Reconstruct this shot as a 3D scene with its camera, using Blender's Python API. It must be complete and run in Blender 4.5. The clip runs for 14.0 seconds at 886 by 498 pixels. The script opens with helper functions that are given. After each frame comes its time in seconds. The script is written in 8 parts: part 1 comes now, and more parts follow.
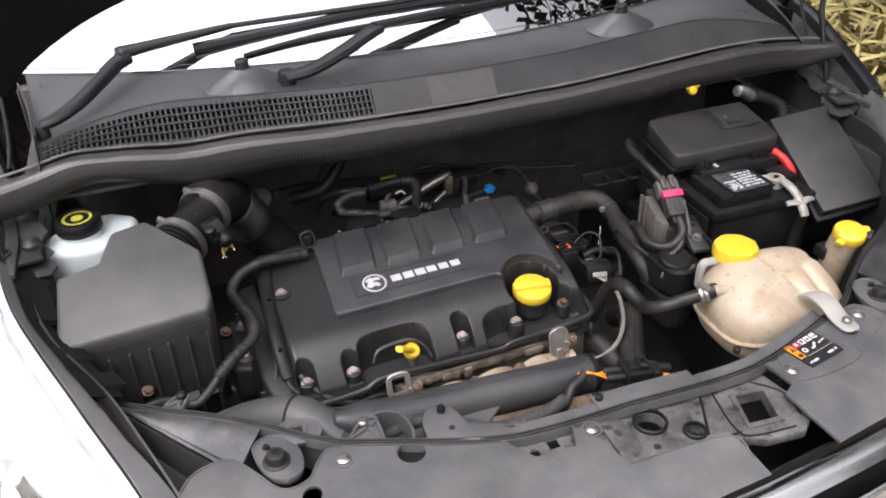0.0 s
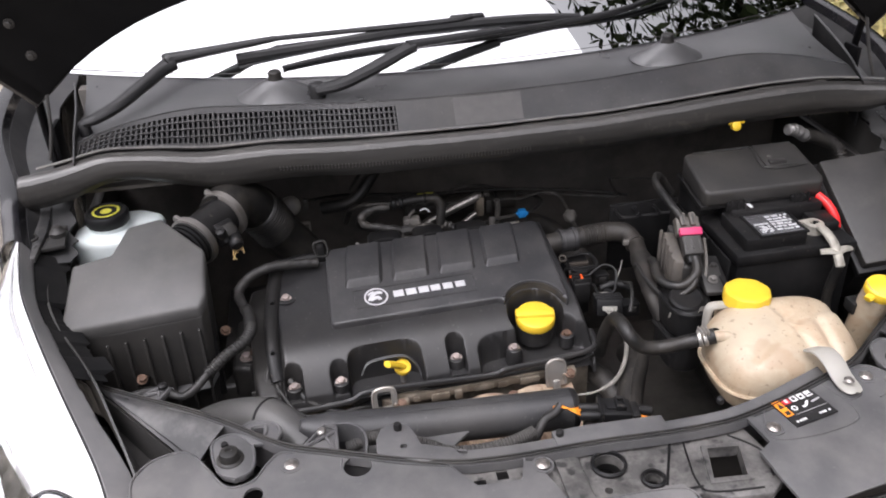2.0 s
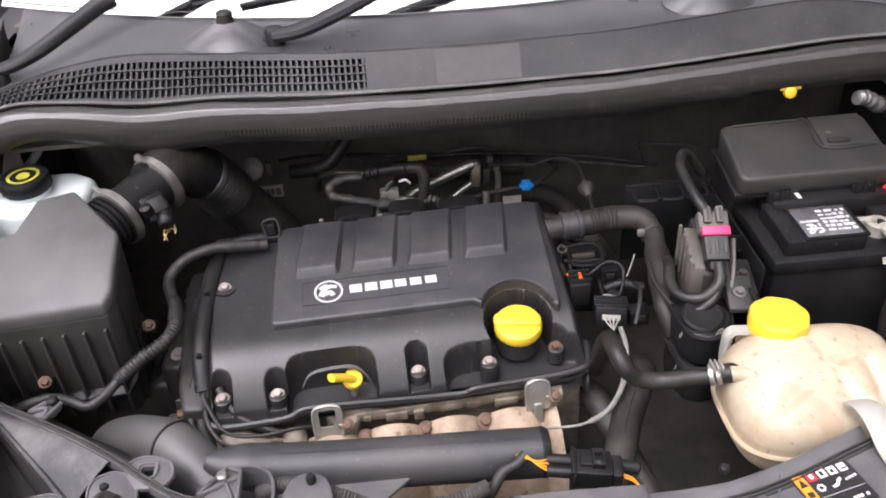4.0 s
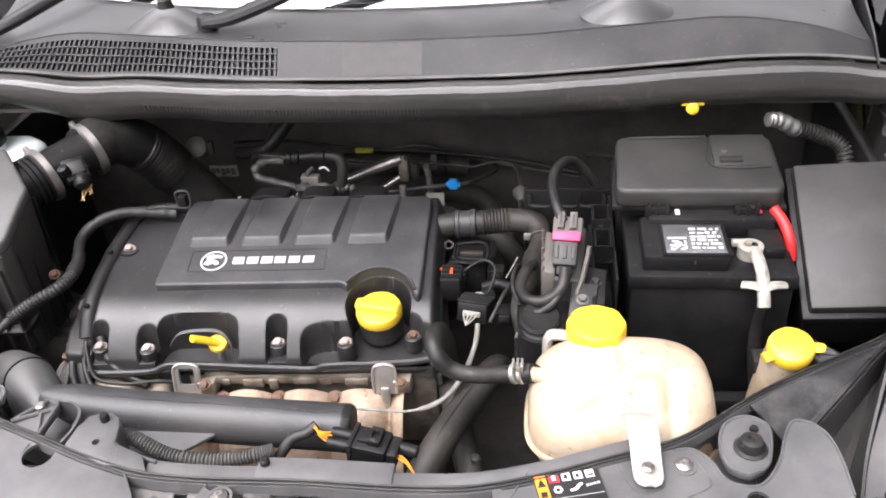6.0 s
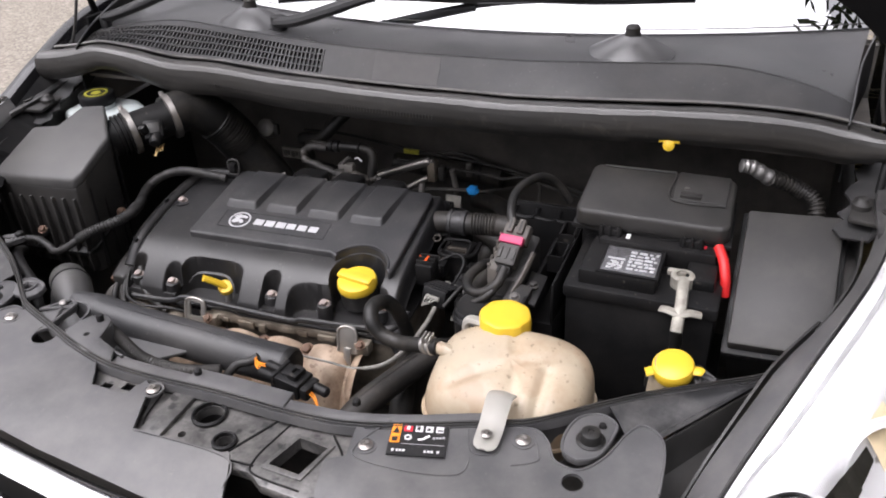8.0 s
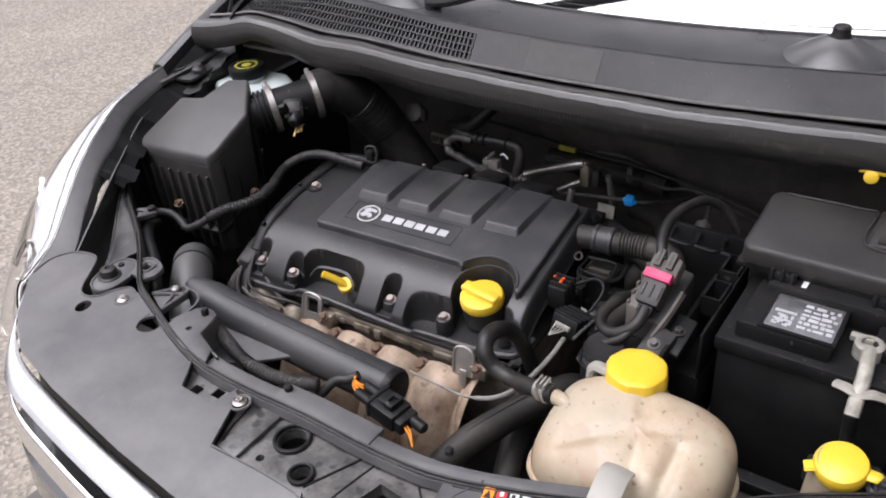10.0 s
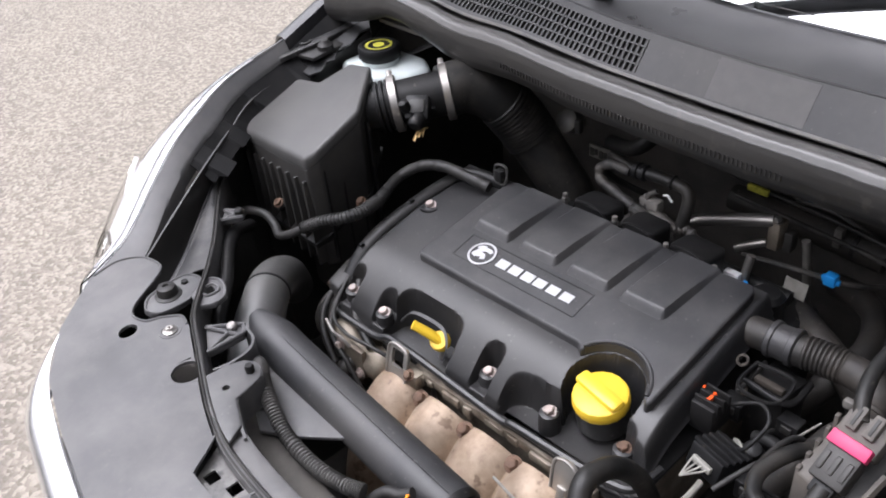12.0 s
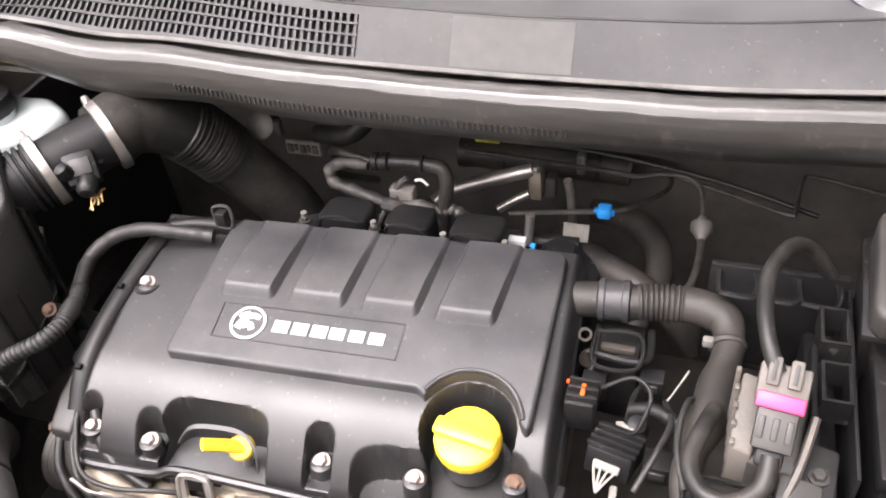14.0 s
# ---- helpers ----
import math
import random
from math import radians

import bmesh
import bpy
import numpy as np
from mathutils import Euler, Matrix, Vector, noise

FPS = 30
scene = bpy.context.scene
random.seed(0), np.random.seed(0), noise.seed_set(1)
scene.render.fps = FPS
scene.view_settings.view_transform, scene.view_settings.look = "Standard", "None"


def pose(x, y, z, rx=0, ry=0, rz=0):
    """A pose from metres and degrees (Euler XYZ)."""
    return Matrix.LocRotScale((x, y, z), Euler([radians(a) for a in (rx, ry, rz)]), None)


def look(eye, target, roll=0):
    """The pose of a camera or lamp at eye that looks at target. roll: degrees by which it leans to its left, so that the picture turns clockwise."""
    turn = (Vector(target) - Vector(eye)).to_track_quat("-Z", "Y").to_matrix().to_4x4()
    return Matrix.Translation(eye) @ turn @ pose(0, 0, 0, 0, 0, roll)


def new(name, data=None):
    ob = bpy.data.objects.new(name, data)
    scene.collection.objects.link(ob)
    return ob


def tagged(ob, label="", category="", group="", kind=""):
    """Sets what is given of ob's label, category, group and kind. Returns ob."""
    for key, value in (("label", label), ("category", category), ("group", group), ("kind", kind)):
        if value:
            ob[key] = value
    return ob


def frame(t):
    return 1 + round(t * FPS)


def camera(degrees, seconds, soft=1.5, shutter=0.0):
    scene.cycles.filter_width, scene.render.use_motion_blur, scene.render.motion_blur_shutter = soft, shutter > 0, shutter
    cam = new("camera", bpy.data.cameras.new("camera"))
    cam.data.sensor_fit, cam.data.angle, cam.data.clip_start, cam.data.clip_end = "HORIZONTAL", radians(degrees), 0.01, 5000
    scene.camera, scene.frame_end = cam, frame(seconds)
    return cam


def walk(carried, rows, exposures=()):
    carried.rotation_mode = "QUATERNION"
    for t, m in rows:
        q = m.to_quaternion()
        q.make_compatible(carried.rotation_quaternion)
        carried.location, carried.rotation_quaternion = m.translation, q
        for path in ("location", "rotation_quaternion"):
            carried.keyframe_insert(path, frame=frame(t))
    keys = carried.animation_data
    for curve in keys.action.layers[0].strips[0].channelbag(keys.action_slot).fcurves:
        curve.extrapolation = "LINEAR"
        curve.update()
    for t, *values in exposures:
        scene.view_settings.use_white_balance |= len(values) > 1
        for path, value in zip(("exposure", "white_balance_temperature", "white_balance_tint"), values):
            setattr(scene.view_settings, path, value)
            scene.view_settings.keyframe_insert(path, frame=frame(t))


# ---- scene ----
cam = camera(55.2, 14.0, 1.9)
PATH = [
    (0, (-0.476, -0.746, 1.593), (0.06, 0.858, 0.526), -2.2),
    (0.5, (-0.473, -0.76, 1.597), (0.034, 0.862, 0.542), -2.4),
    (1, (-0.454, -0.772, 1.6), (0.005, 0.877, 0.566), -2.4),
    (1.5, (-0.385, -0.788, 1.595), (-0.027, 0.897, 0.58), -2.8),
    (2, (-0.289, -0.796, 1.587), (-0.035, 0.907, 0.57), -2.7),
    (2.2, (-0.255, -0.795, 1.582), (-0.04, 0.909, 0.558), -2.6),
    (4.3, (-0.085, -0.547, 1.528), (-0.017, 1.064, 0.345), -3.5),
    (4.5, (-0.053, -0.545, 1.52), (0.005, 1.062, 0.331), -3.3),
    (5, (0.078, -0.528, 1.504), (0.006, 1.078, 0.314), -3.8),
    (5.5, (0.183, -0.542, 1.501), (-0.012, 1.079, 0.346), -5.2),
    (6, (0.242, -0.615, 1.513), (-0.006, 1.022, 0.392), -4.4),
    (6.5, (0.31, -0.671, 1.543), (0.034, 0.984, 0.455), -3.3),
    (7, (0.423, -0.696, 1.544), (0.058, 0.965, 0.492), -3.0),
    (7.5, (0.53, -0.696, 1.527), (0.009, 0.93, 0.486), -2.4),
    (8, (0.571, -0.694, 1.534), (-0.094, 0.876, 0.489), -2.8),
    (8.2, (0.573, -0.686, 1.534), (-0.136, 0.866, 0.492), -3.0),
    (10.3, (0.548, -0.49, 1.503), (-0.491, 0.819, 0.406), -4.8),
    (10.5, (0.52, -0.468, 1.496), (-0.53, 0.827, 0.392), -4.7),
    (11, (0.478, -0.421, 1.492), (-0.614, 0.814, 0.359), -4.8),
    (11.5, (0.441, -0.328, 1.474), (-0.756, 0.785, 0.321), -5.1),
    (12, (0.432, -0.236, 1.471), (-0.869, 0.752, 0.317), -6.1),
    (12.5, (0.421, -0.194, 1.47), (-0.907, 0.762, 0.32), -7.9),
    (13, (0.343, -0.175, 1.458), (-0.843, 0.925, 0.282), -9.9),
    (13.5, (0.226, -0.166, 1.457), (-0.651, 1.145, 0.227), -9.4),
    (14, (0.188, -0.156, 1.449), (-0.377, 1.226, 0.12), -7.3),
]
walk(cam, [(t, look(eye, target, roll)) for t, eye, target, roll in PATH], [(0, 0.74, 6350, 17), (2.2, 0.74, 6350, 17), (4.3, 1.22, 6400, 18), (5, 1.44, 6450, 18), (6, 1.56, 6450, 17), (6.5, 1.53, 6400, 17), (7, 1.24, 6400, 17), (7.5, 0.94, 6400, 17), (8.2, 0.66, 6350, 17), (10.3, 0.56, 6250, 17), (11.5, 0.72, 6200, 16), (12.5, 1.0, 6100, 16), (13, 1.05, 6050, 14), (13.6, 1.7, 6350, 17), (14, 2.17, 6720, 19)])

# ---- light ----
world = bpy.data.worlds.new("overcast_sky")
scene.world = world
world.use_nodes = True
wn = world.node_tree.nodes
sky = wn.new("ShaderNodeTexSky")
sky.sky_type, sky.sun_disc = "NISHITA", False
sky.sun_elevation, sky.sun_rotation = radians(68), radians(233)
sky.air_density, sky.dust_density = 1.0, 9.0
pale = wn.new("ShaderNodeHueSaturation")
pale.inputs["Saturation"].default_value = 0.03
world.node_tree.links.new(sky.outputs[0], pale.inputs["Color"])
world.node_tree.links.new(pale.outputs[0], wn["Background"].inputs[0])
wn["Background"].inputs[1].default_value = 0.125
sun = new("sun", bpy.data.lights.new("sun", "SUN"))
sun.data.energy, sun.data.angle, sun.data.color = 1.42, radians(98), (1.0, 0.985, 0.99)
sun.matrix_world = look((-0.85, -0.64, 2.6), (0, 0, 0))


# ---- materials ----
def mat(name, col, rough=0.5, metal=0.0, vary=0.2, scale=18.0, grain=260.0, bump=0.12, dust=0.0, dustcol=(0.30, 0.27, 0.23), wear=6.0, spec=0.5, trans=0.0, coat=0.0, aniso=None, even=False):
    m = bpy.data.materials.new(name)
    m.use_nodes = True
    nt = m.node_tree
    b = nt.nodes["Principled BSDF"]
    b.inputs["Roughness"].default_value = rough
    b.inputs["Metallic"].default_value = metal
    b.inputs["Specular IOR Level"].default_value = spec
    b.inputs["Coat Weight"].default_value = coat
    b.inputs["Coat Roughness"].default_value = 0.06
    b.inputs["Transmission Weight"].default_value = trans
    tc = nt.nodes.new("ShaderNodeTexCoord")
    n1 = nt.nodes.new("ShaderNodeTexNoise")
    n1.inputs["Scale"].default_value, n1.inputs["Detail"].default_value = scale, 6.0
    n2 = nt.nodes.new("ShaderNodeTexNoise")
    n2.inputs["Scale"].default_value, n2.inputs["Detail"].default_value = grain, 3.0
    vec = tc.outputs["Object"]
    if aniso:
        mp = nt.nodes.new("ShaderNodeMapping")
        mp.inputs["Scale"].default_value = aniso
        nt.links.new(vec, mp.inputs[0])
        vec = mp.outputs[0]
    nt.links.new(vec, n1.inputs["Vector"])
    nt.links.new(vec, n2.inputs["Vector"])
    ramp = nt.nodes.new("ShaderNodeValToRGB")
    ramp.color_ramp.elements[0].position, ramp.color_ramp.elements[1].position = 0.3, 0.7
    ramp.color_ramp.elements[0].color = (*[c * (1 - vary) for c in col], 1)
    ramp.color_ramp.elements[1].color = (*[min(1, c * (1 + vary)) for c in col], 1)
    nt.links.new(n1.outputs[0], ramp.inputs[0])
    out = ramp.outputs[0]
    if dust:
        n3 = nt.nodes.new("ShaderNodeTexNoise")
        n3.inputs["Scale"].default_value, n3.inputs["Detail"].default_value, n3.inputs["Roughness"].default_value = wear, 9.0, 0.7
        nt.links.new(vec, n3.inputs["Vector"])
        r3 = nt.nodes.new("ShaderNodeValToRGB")
        r3.color_ramp.elements[0].position, r3.color_ramp.elements[1].position = 0.42, 0.75
        r3.color_ramp.elements[0].color, r3.color_ramp.elements[1].color = (0, 0, 0, 1), (dust, dust, dust, 1)
        nt.links.new(n3.outputs[0], r3.inputs[0])
        mx = nt.nodes.new("ShaderNodeMix")
        mx.data_type = "RGBA"
        nt.links.new(r3.outputs[0], mx.inputs["Factor"])
        nt.links.new(out, mx.inputs["A"])
        mx.inputs["B"].default_value = (*dustcol, 1)
        out = mx.outputs["Result"]
    nt.links.new(out, b.inputs["Base Color"])
    rr = nt.nodes.new("ShaderNodeMapRange")
    rr.inputs["To Min"].default_value, rr.inputs["To Max"].default_value = max(0.02, rough - 0.09), min(1, rough + 0.09)
    nt.links.new(n1.outputs[0], rr.inputs["Value"])
    if not even:
        nt.links.new(rr.outputs[0], b.inputs["Roughness"])
    if bump:
        bp = nt.nodes.new("ShaderNodeBump")
        bp.inputs["Strength"].default_value, bp.inputs["Distance"].default_value = bump, 0.001
        nt.links.new(n2.outputs[0], bp.inputs["Height"])
        nt.links.new(bp.outputs[0], b.inputs["Normal"])
    return m


def specks(m, scale, col, amount, cut=0.66):
    """Fine dirt specks over a material's colour."""
    nt = m.node_tree
    b = nt.nodes["Principled BSDF"]
    old = b.inputs["Base Color"].links[0].from_socket
    tc = nt.nodes.new("ShaderNodeTexCoord")
    n = nt.nodes.new("ShaderNodeTexNoise")
    n.inputs["Scale"].default_value, n.inputs["Detail"].default_value = scale, 2.0
    r = nt.nodes.new("ShaderNodeValToRGB")
    e = r.color_ramp.elements
    e[0].position, e[0].color = cut, (0, 0, 0, 1)
    e[1].position, e[1].color = cut + 0.07, (amount, amount, amount, 1)
    mx = nt.nodes.new("ShaderNodeMix")
    mx.data_type = "RGBA"
    mx.inputs["B"].default_value = (*col, 1)
    nt.links.new(tc.outputs["Object"], n.inputs["Vector"])
    nt.links.new(n.outputs[0], r.inputs[0])
    nt.links.new(r.outputs[0], mx.inputs["Factor"])
    nt.links.new(old, mx.inputs["A"])
    nt.links.new(mx.outputs["Result"], b.inputs["Base Color"])


M_COWL = mat("cowl_plastic", (0.034, 0.034, 0.0355), 0.46, dust=0.12, grain=900, bump=0.15)
# Deck grey lifted above the face's to paint in the sky sheen.
M_DECK = mat("cowl_deck_sheen", (0.066, 0.066, 0.068), 0.31, dust=0.08, spec=0.8, grain=900, bump=0.1)
M_PATCH = mat("label_residue", (0.088, 0.085, 0.084), 0.6, dust=0.12, wear=40, vary=0.12, scale=60, dustcol=(0.14, 0.13, 0.125))
M_COVER = mat("engine_cover_plastic", (0.030, 0.030, 0.032), 0.46, dust=0.10, wear=9, grain=1100, bump=0.18)
M_CAM = mat("cam_cover_plastic", (0.0155, 0.0155, 0.0165), 0.38, dust=0.06, grain=900, bump=0.1)
M_TRIM = mat("trim_plastic", (0.089, 0.088, 0.090), 0.42, dust=0.16, wear=9, grain=1000, bump=0.14, spec=0.5)
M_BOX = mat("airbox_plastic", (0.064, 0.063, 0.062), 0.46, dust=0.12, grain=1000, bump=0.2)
M_STEEL = mat("pale_steel_plate", (0.50, 0.48, 0.45), 0.42, 0.75, vary=0.2, scale=40, dust=0.35, wear=40, dustcol=(0.30, 0.24, 0.18), bump=0.1)
M_STRAP = mat("cloudy_plastic", (0.50, 0.485, 0.44), 0.42, trans=0.35, vary=0.12, scale=40, dust=0.3, wear=20, bump=0.03)
M_BLACK = mat("black_plastic", (0.009, 0.009, 0.0095), 0.44, dust=0.16, wear=16, grain=700, bump=0.12, spec=0.26, dustcol=(0.085, 0.076, 0.068))
# Duller twin of M_BLACK for parts deep in shade; the shade is painted in.
M_PITCH = mat("shaded_black_plastic", (0.009, 0.009, 0.0094), 0.52, dust=0.2, wear=16, bump=0.1, spec=0.15, dustcol=(0.06, 0.055, 0.05))
M_DIRTY = mat("dirty_plastic", (0.066, 0.064, 0.062), 0.32, dust=0.80, wear=30, vary=0.45, scale=45, bump=0.3, dustcol=(0.24, 0.228, 0.215), spec=0.6)
M_CONDUIT = mat("dusty_ribbed_conduit", (0.050, 0.048, 0.046), 0.6, dust=0.5, wear=30, dustcol=(0.12, 0.11, 0.10), bump=0.1)
M_SMUDGE = mat("grimy_fibre", (0.035, 0.028, 0.022), 0.8, dust=0.5, wear=10, vary=0.4, bump=0.3, dustcol=(0.07, 0.055, 0.04))
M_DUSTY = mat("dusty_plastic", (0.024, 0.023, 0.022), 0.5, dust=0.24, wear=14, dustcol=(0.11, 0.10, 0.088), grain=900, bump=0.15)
M_RUBBER = mat("rubber", (0.012, 0.0118, 0.0115), 0.46, dust=0.42, wear=22, dustcol=(0.095, 0.083, 0.070), bump=0.22, spec=0.4)
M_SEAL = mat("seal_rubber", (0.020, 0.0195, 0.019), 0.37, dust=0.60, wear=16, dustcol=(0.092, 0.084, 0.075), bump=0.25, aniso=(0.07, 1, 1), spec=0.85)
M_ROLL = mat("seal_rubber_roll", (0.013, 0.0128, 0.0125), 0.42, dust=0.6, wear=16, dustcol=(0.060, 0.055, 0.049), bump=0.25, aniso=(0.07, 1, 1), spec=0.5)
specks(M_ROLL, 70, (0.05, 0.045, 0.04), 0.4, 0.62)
# Pale grey paints the bright line where the cowl edge catches light.
M_EDGE = mat("plastic_edge_glint", (0.13, 0.128, 0.125), 0.35, dust=0.4, wear=30, bump=0.05)
M_WIPER = mat("wiper_paint", (0.010, 0.010, 0.011), 0.42, dust=0.12, wear=20, dustcol=(0.09, 0.085, 0.08), bump=0.1)
# Blacker, duller than the body paint, so the shaded underside is painted in.
M_BONNET = mat("bonnet_shaded_paint", (0.0035, 0.0035, 0.004), 0.6, dust=0.15, wear=9, dustcol=(0.02, 0.019, 0.018), bump=0.05, spec=0.12)
M_PRESSED = mat("dusty_pressed_steel", (0.024, 0.024, 0.025), 0.30, dust=0.45, wear=13, dustcol=(0.24, 0.23, 0.22), bump=0.15)
M_COPPER = mat("bare_copper_wire", (0.62, 0.44, 0.20), 0.45, 0.6, vary=0.3, bump=0.05)
M_SILVER = mat("glossy_label_film", (0.42, 0.42, 0.44), 0.22, 0.85, vary=0.25, scale=60, bump=0.06, grain=90, spec=0.8, coat=1.0)
M_HOSE = mat("dusty_brown_hose", (0.017, 0.0157, 0.0143), 0.58, dust=0.36, wear=18, dustcol=(0.11, 0.09, 0.072), bump=0.2)
# Left lamp trim only: paler than M_TRIM to hold the sky sheen.
M_STRIP = mat("sky_lit_lamp_trim", (0.165, 0.163, 0.166), 0.40, dust=0.2, wear=9, vary=0.12, grain=1000, bump=0.12)
M_TAPE = mat("dark_cloth_tape", (0.017, 0.0165, 0.016), 0.55, dust=0.3, wear=30, scale=70, vary=0.4, dustcol=(0.075, 0.066, 0.058), bump=0.35, grain=160)
M_LOOM = mat("taped_loom", (0.028, 0.027, 0.026), 0.55, dust=0.6, wear=30, scale=70, vary=0.5, dustcol=(0.17, 0.15, 0.13), bump=0.4, grain=160)
M_PAINT = mat("black_paint", (0.008, 0.008, 0.010), 0.25, coat=1.0, vary=0.05, bump=0.0, dust=0.06)
M_INNER = mat("inner_black_paint", (0.030, 0.0295, 0.029), 0.36, dust=0.28, wear=7, dustcol=(0.12, 0.108, 0.096))
M_DARK = mat("bay_dark", (0.088, 0.083, 0.078), 0.75, dust=0.6, wear=9, dustcol=(0.16, 0.14, 0.12), spec=0.25)
M_YELLOW = mat("yellow_plastic", (0.80, 0.53, 0.034), 0.38, vary=0.06, bump=0.05, dust=0.12, dustcol=(0.5, 0.33, 0.05), wear=25)
M_TANK = mat("tank_plastic", (0.43, 0.36, 0.265), 0.40, vary=0.2, scale=11, dust=0.9, dustcol=(0.30, 0.185, 0.10), wear=7, bump=0.05)
M_WHITE = mat("white_plastic", (0.62, 0.68, 0.68), 0.35, vary=0.06, bump=0.03, dust=0.2, dustcol=(0.45, 0.42, 0.35))
M_GREY = mat("grey_plastic", (0.12, 0.113, 0.105), 0.5, vary=0.3, dust=0.5, wear=30, dustcol=(0.26, 0.24, 0.21))
M_MODULE = mat("dusty_module_plastic", (0.085, 0.077, 0.069), 0.6, vary=0.4, dust=0.6, wear=34, dustcol=(0.17, 0.145, 0.12), bump=0.3, grain=300)
M_LEDGE = mat("dusty_wing_ledge_paint", (0.024, 0.024, 0.025), 0.45, vary=0.3, dust=0.35, wear=14, dustcol=(0.11, 0.105, 0.10), bump=0.1, spec=0.6)
M_METAL = mat("dull_steel", (0.42, 0.40, 0.38), 0.4, 0.9, vary=0.25, dust=0.35, wear=30, dustcol=(0.2, 0.14, 0.09))
M_BOLT = mat("bolt_zinc", (0.40, 0.345, 0.325), 0.52, 0.55, vary=0.3, dust=0.5, wear=60, dustcol=(0.32, 0.20, 0.14))
M_RUST = mat("rusty_bolt", (0.13, 0.075, 0.05), 0.7, 0.3, vary=0.5, scale=90, dust=0.5, wear=50, dustcol=(0.22, 0.16, 0.12))
M_ALU = mat("cast_aluminium", (0.27, 0.235, 0.19), 0.55, 0.5, vary=0.4, scale=40, dust=0.8, wear=24, dustcol=(0.10, 0.07, 0.045), bump=0.4, grain=180)
M_SHIELD = mat("heat_shield", (0.42, 0.32, 0.235), 0.55, 0.2, vary=0.3, scale=22, dust=1.0, wear=19, dustcol=(0.13, 0.075, 0.045), bump=0.2)
M_CHROME = mat("chrome", (0.94, 0.94, 0.94), 0.16, 1.0, vary=0.02, bump=0.0)
M_LEAD = mat("tarnished_clamp", (0.36, 0.34, 0.295), 0.55, 0.4, vary=0.35, scale=60, dust=0.5, wear=40, dustcol=(0.45, 0.43, 0.38))
M_LABEL = mat("label_white", (0.72, 0.72, 0.72), 0.5, vary=0.04, bump=0)
# Jet black plastic; also blackens sheets that stand in for unlit depth.
M_JET_SHADE = mat("jet_black_and_shade", (0.009, 0.009, 0.0095), 0.5, vary=0.1, bump=0, spec=0.25)
M_PRINT = mat("print_grey", (0.50, 0.50, 0.51), 0.4, vary=0.15, bump=0)
M_ORANGE = mat("orange_print", (0.85, 0.28, 0.02), 0.5, vary=0.05, bump=0)
M_FLAME = mat("orange_red_tab", (0.85, 0.10, 0.01), 0.45, vary=0.1, bump=0)
M_REDP = mat("red_print", (0.62, 0.03, 0.05), 0.5, vary=0.05, bump=0)
M_RED = mat("red_cable", (0.70, 0.025, 0.025), 0.4, vary=0.1, bump=0.03)
M_PINK = mat("pink_clip", (0.56, 0.035, 0.13), 0.4, vary=0.08, bump=0.03)
M_BLUE = mat("blue_clip", (0.02, 0.28, 0.72), 0.4, vary=0.08, bump=0.03)
M_GREEN = mat("yellow_green_print", (0.42, 0.40, 0.05), 0.5, vary=0.35, scale=160, bump=0)
M_WIRE = mat("pale_wire_sleeve", (0.22, 0.21, 0.19), 0.6, vary=0.3, scale=60, dust=0.4, wear=50)
M_SEALANT = mat("silver_foil_sleeve", (0.34, 0.33, 0.32), 0.35, 0.7, vary=0.35, scale=30, bump=0.5, grain=90)
M_GLASS = mat("lamp_lens", (0.95, 0.95, 0.95), 0.02, trans=1.0, vary=0.0, bump=0, even=True)
M_SCREEN = mat("windscreen_glass", (0.69, 0.70, 0.71), 0.0, 1.0, vary=0.0, bump=0, spec=1.0, even=True)
M_FOIL = mat("lamp_reflector", (0.80, 0.80, 0.81), 0.3, 0.15, vary=0.05, bump=0)
# Cream and dark tones for reflections painted inside the headlamps.
M_LAMP_CREAM = mat("cream_lamp_reflection", (0.78, 0.64, 0.42), 0.35, 0.2, vary=0.3, scale=30, bump=0.1, grain=120)
M_DUSKY = mat("dark_lamp_reflection", (0.16, 0.15, 0.13), 0.15, 0.9, vary=0.5, scale=60, bump=0.0)
M_GAP_GREY = mat("lens_groove_grey", (0.55, 0.55, 0.555), 0.22, 0.4, vary=0.2, scale=30, bump=0.0)
M_LEAF = mat("strap_leaf", (0.36, 0.30, 0.12), 0.5, vary=0.55, scale=4, bump=0.1, dust=0.5, wear=3, dustcol=(0.10, 0.12, 0.04))
M_GREENLEAF = mat("tree_leaf", (0.024, 0.034, 0.014), 0.8, vary=0.4, scale=8, bump=0.05, spec=0.1)
M_BARK = mat("bark", (0.07, 0.055, 0.04), 0.8, vary=0.4, bump=0.4, grain=60)


specks(M_TANK, 130, (0.15, 0.115, 0.08), 0.60, 0.645)
specks(M_TANK, 24, (0.33, 0.21, 0.125), 0.35, 0.54)
specks(M_SHIELD, 60, (0.10, 0.055, 0.035), 0.6, 0.60)
specks(M_DIRTY, 50, (0.016, 0.016, 0.016), 0.85, 0.59)
for mm in (M_TRIM, M_COVER, M_CAM, M_BOX, M_COWL):
    specks(mm, 170, (0.17, 0.16, 0.15), 0.30, 0.68)
for mm in (M_RUBBER, M_HOSE, M_BLACK):
    specks(mm, 110, (0.16, 0.14, 0.12), 0.30, 0.67)
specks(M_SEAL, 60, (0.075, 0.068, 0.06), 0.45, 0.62)


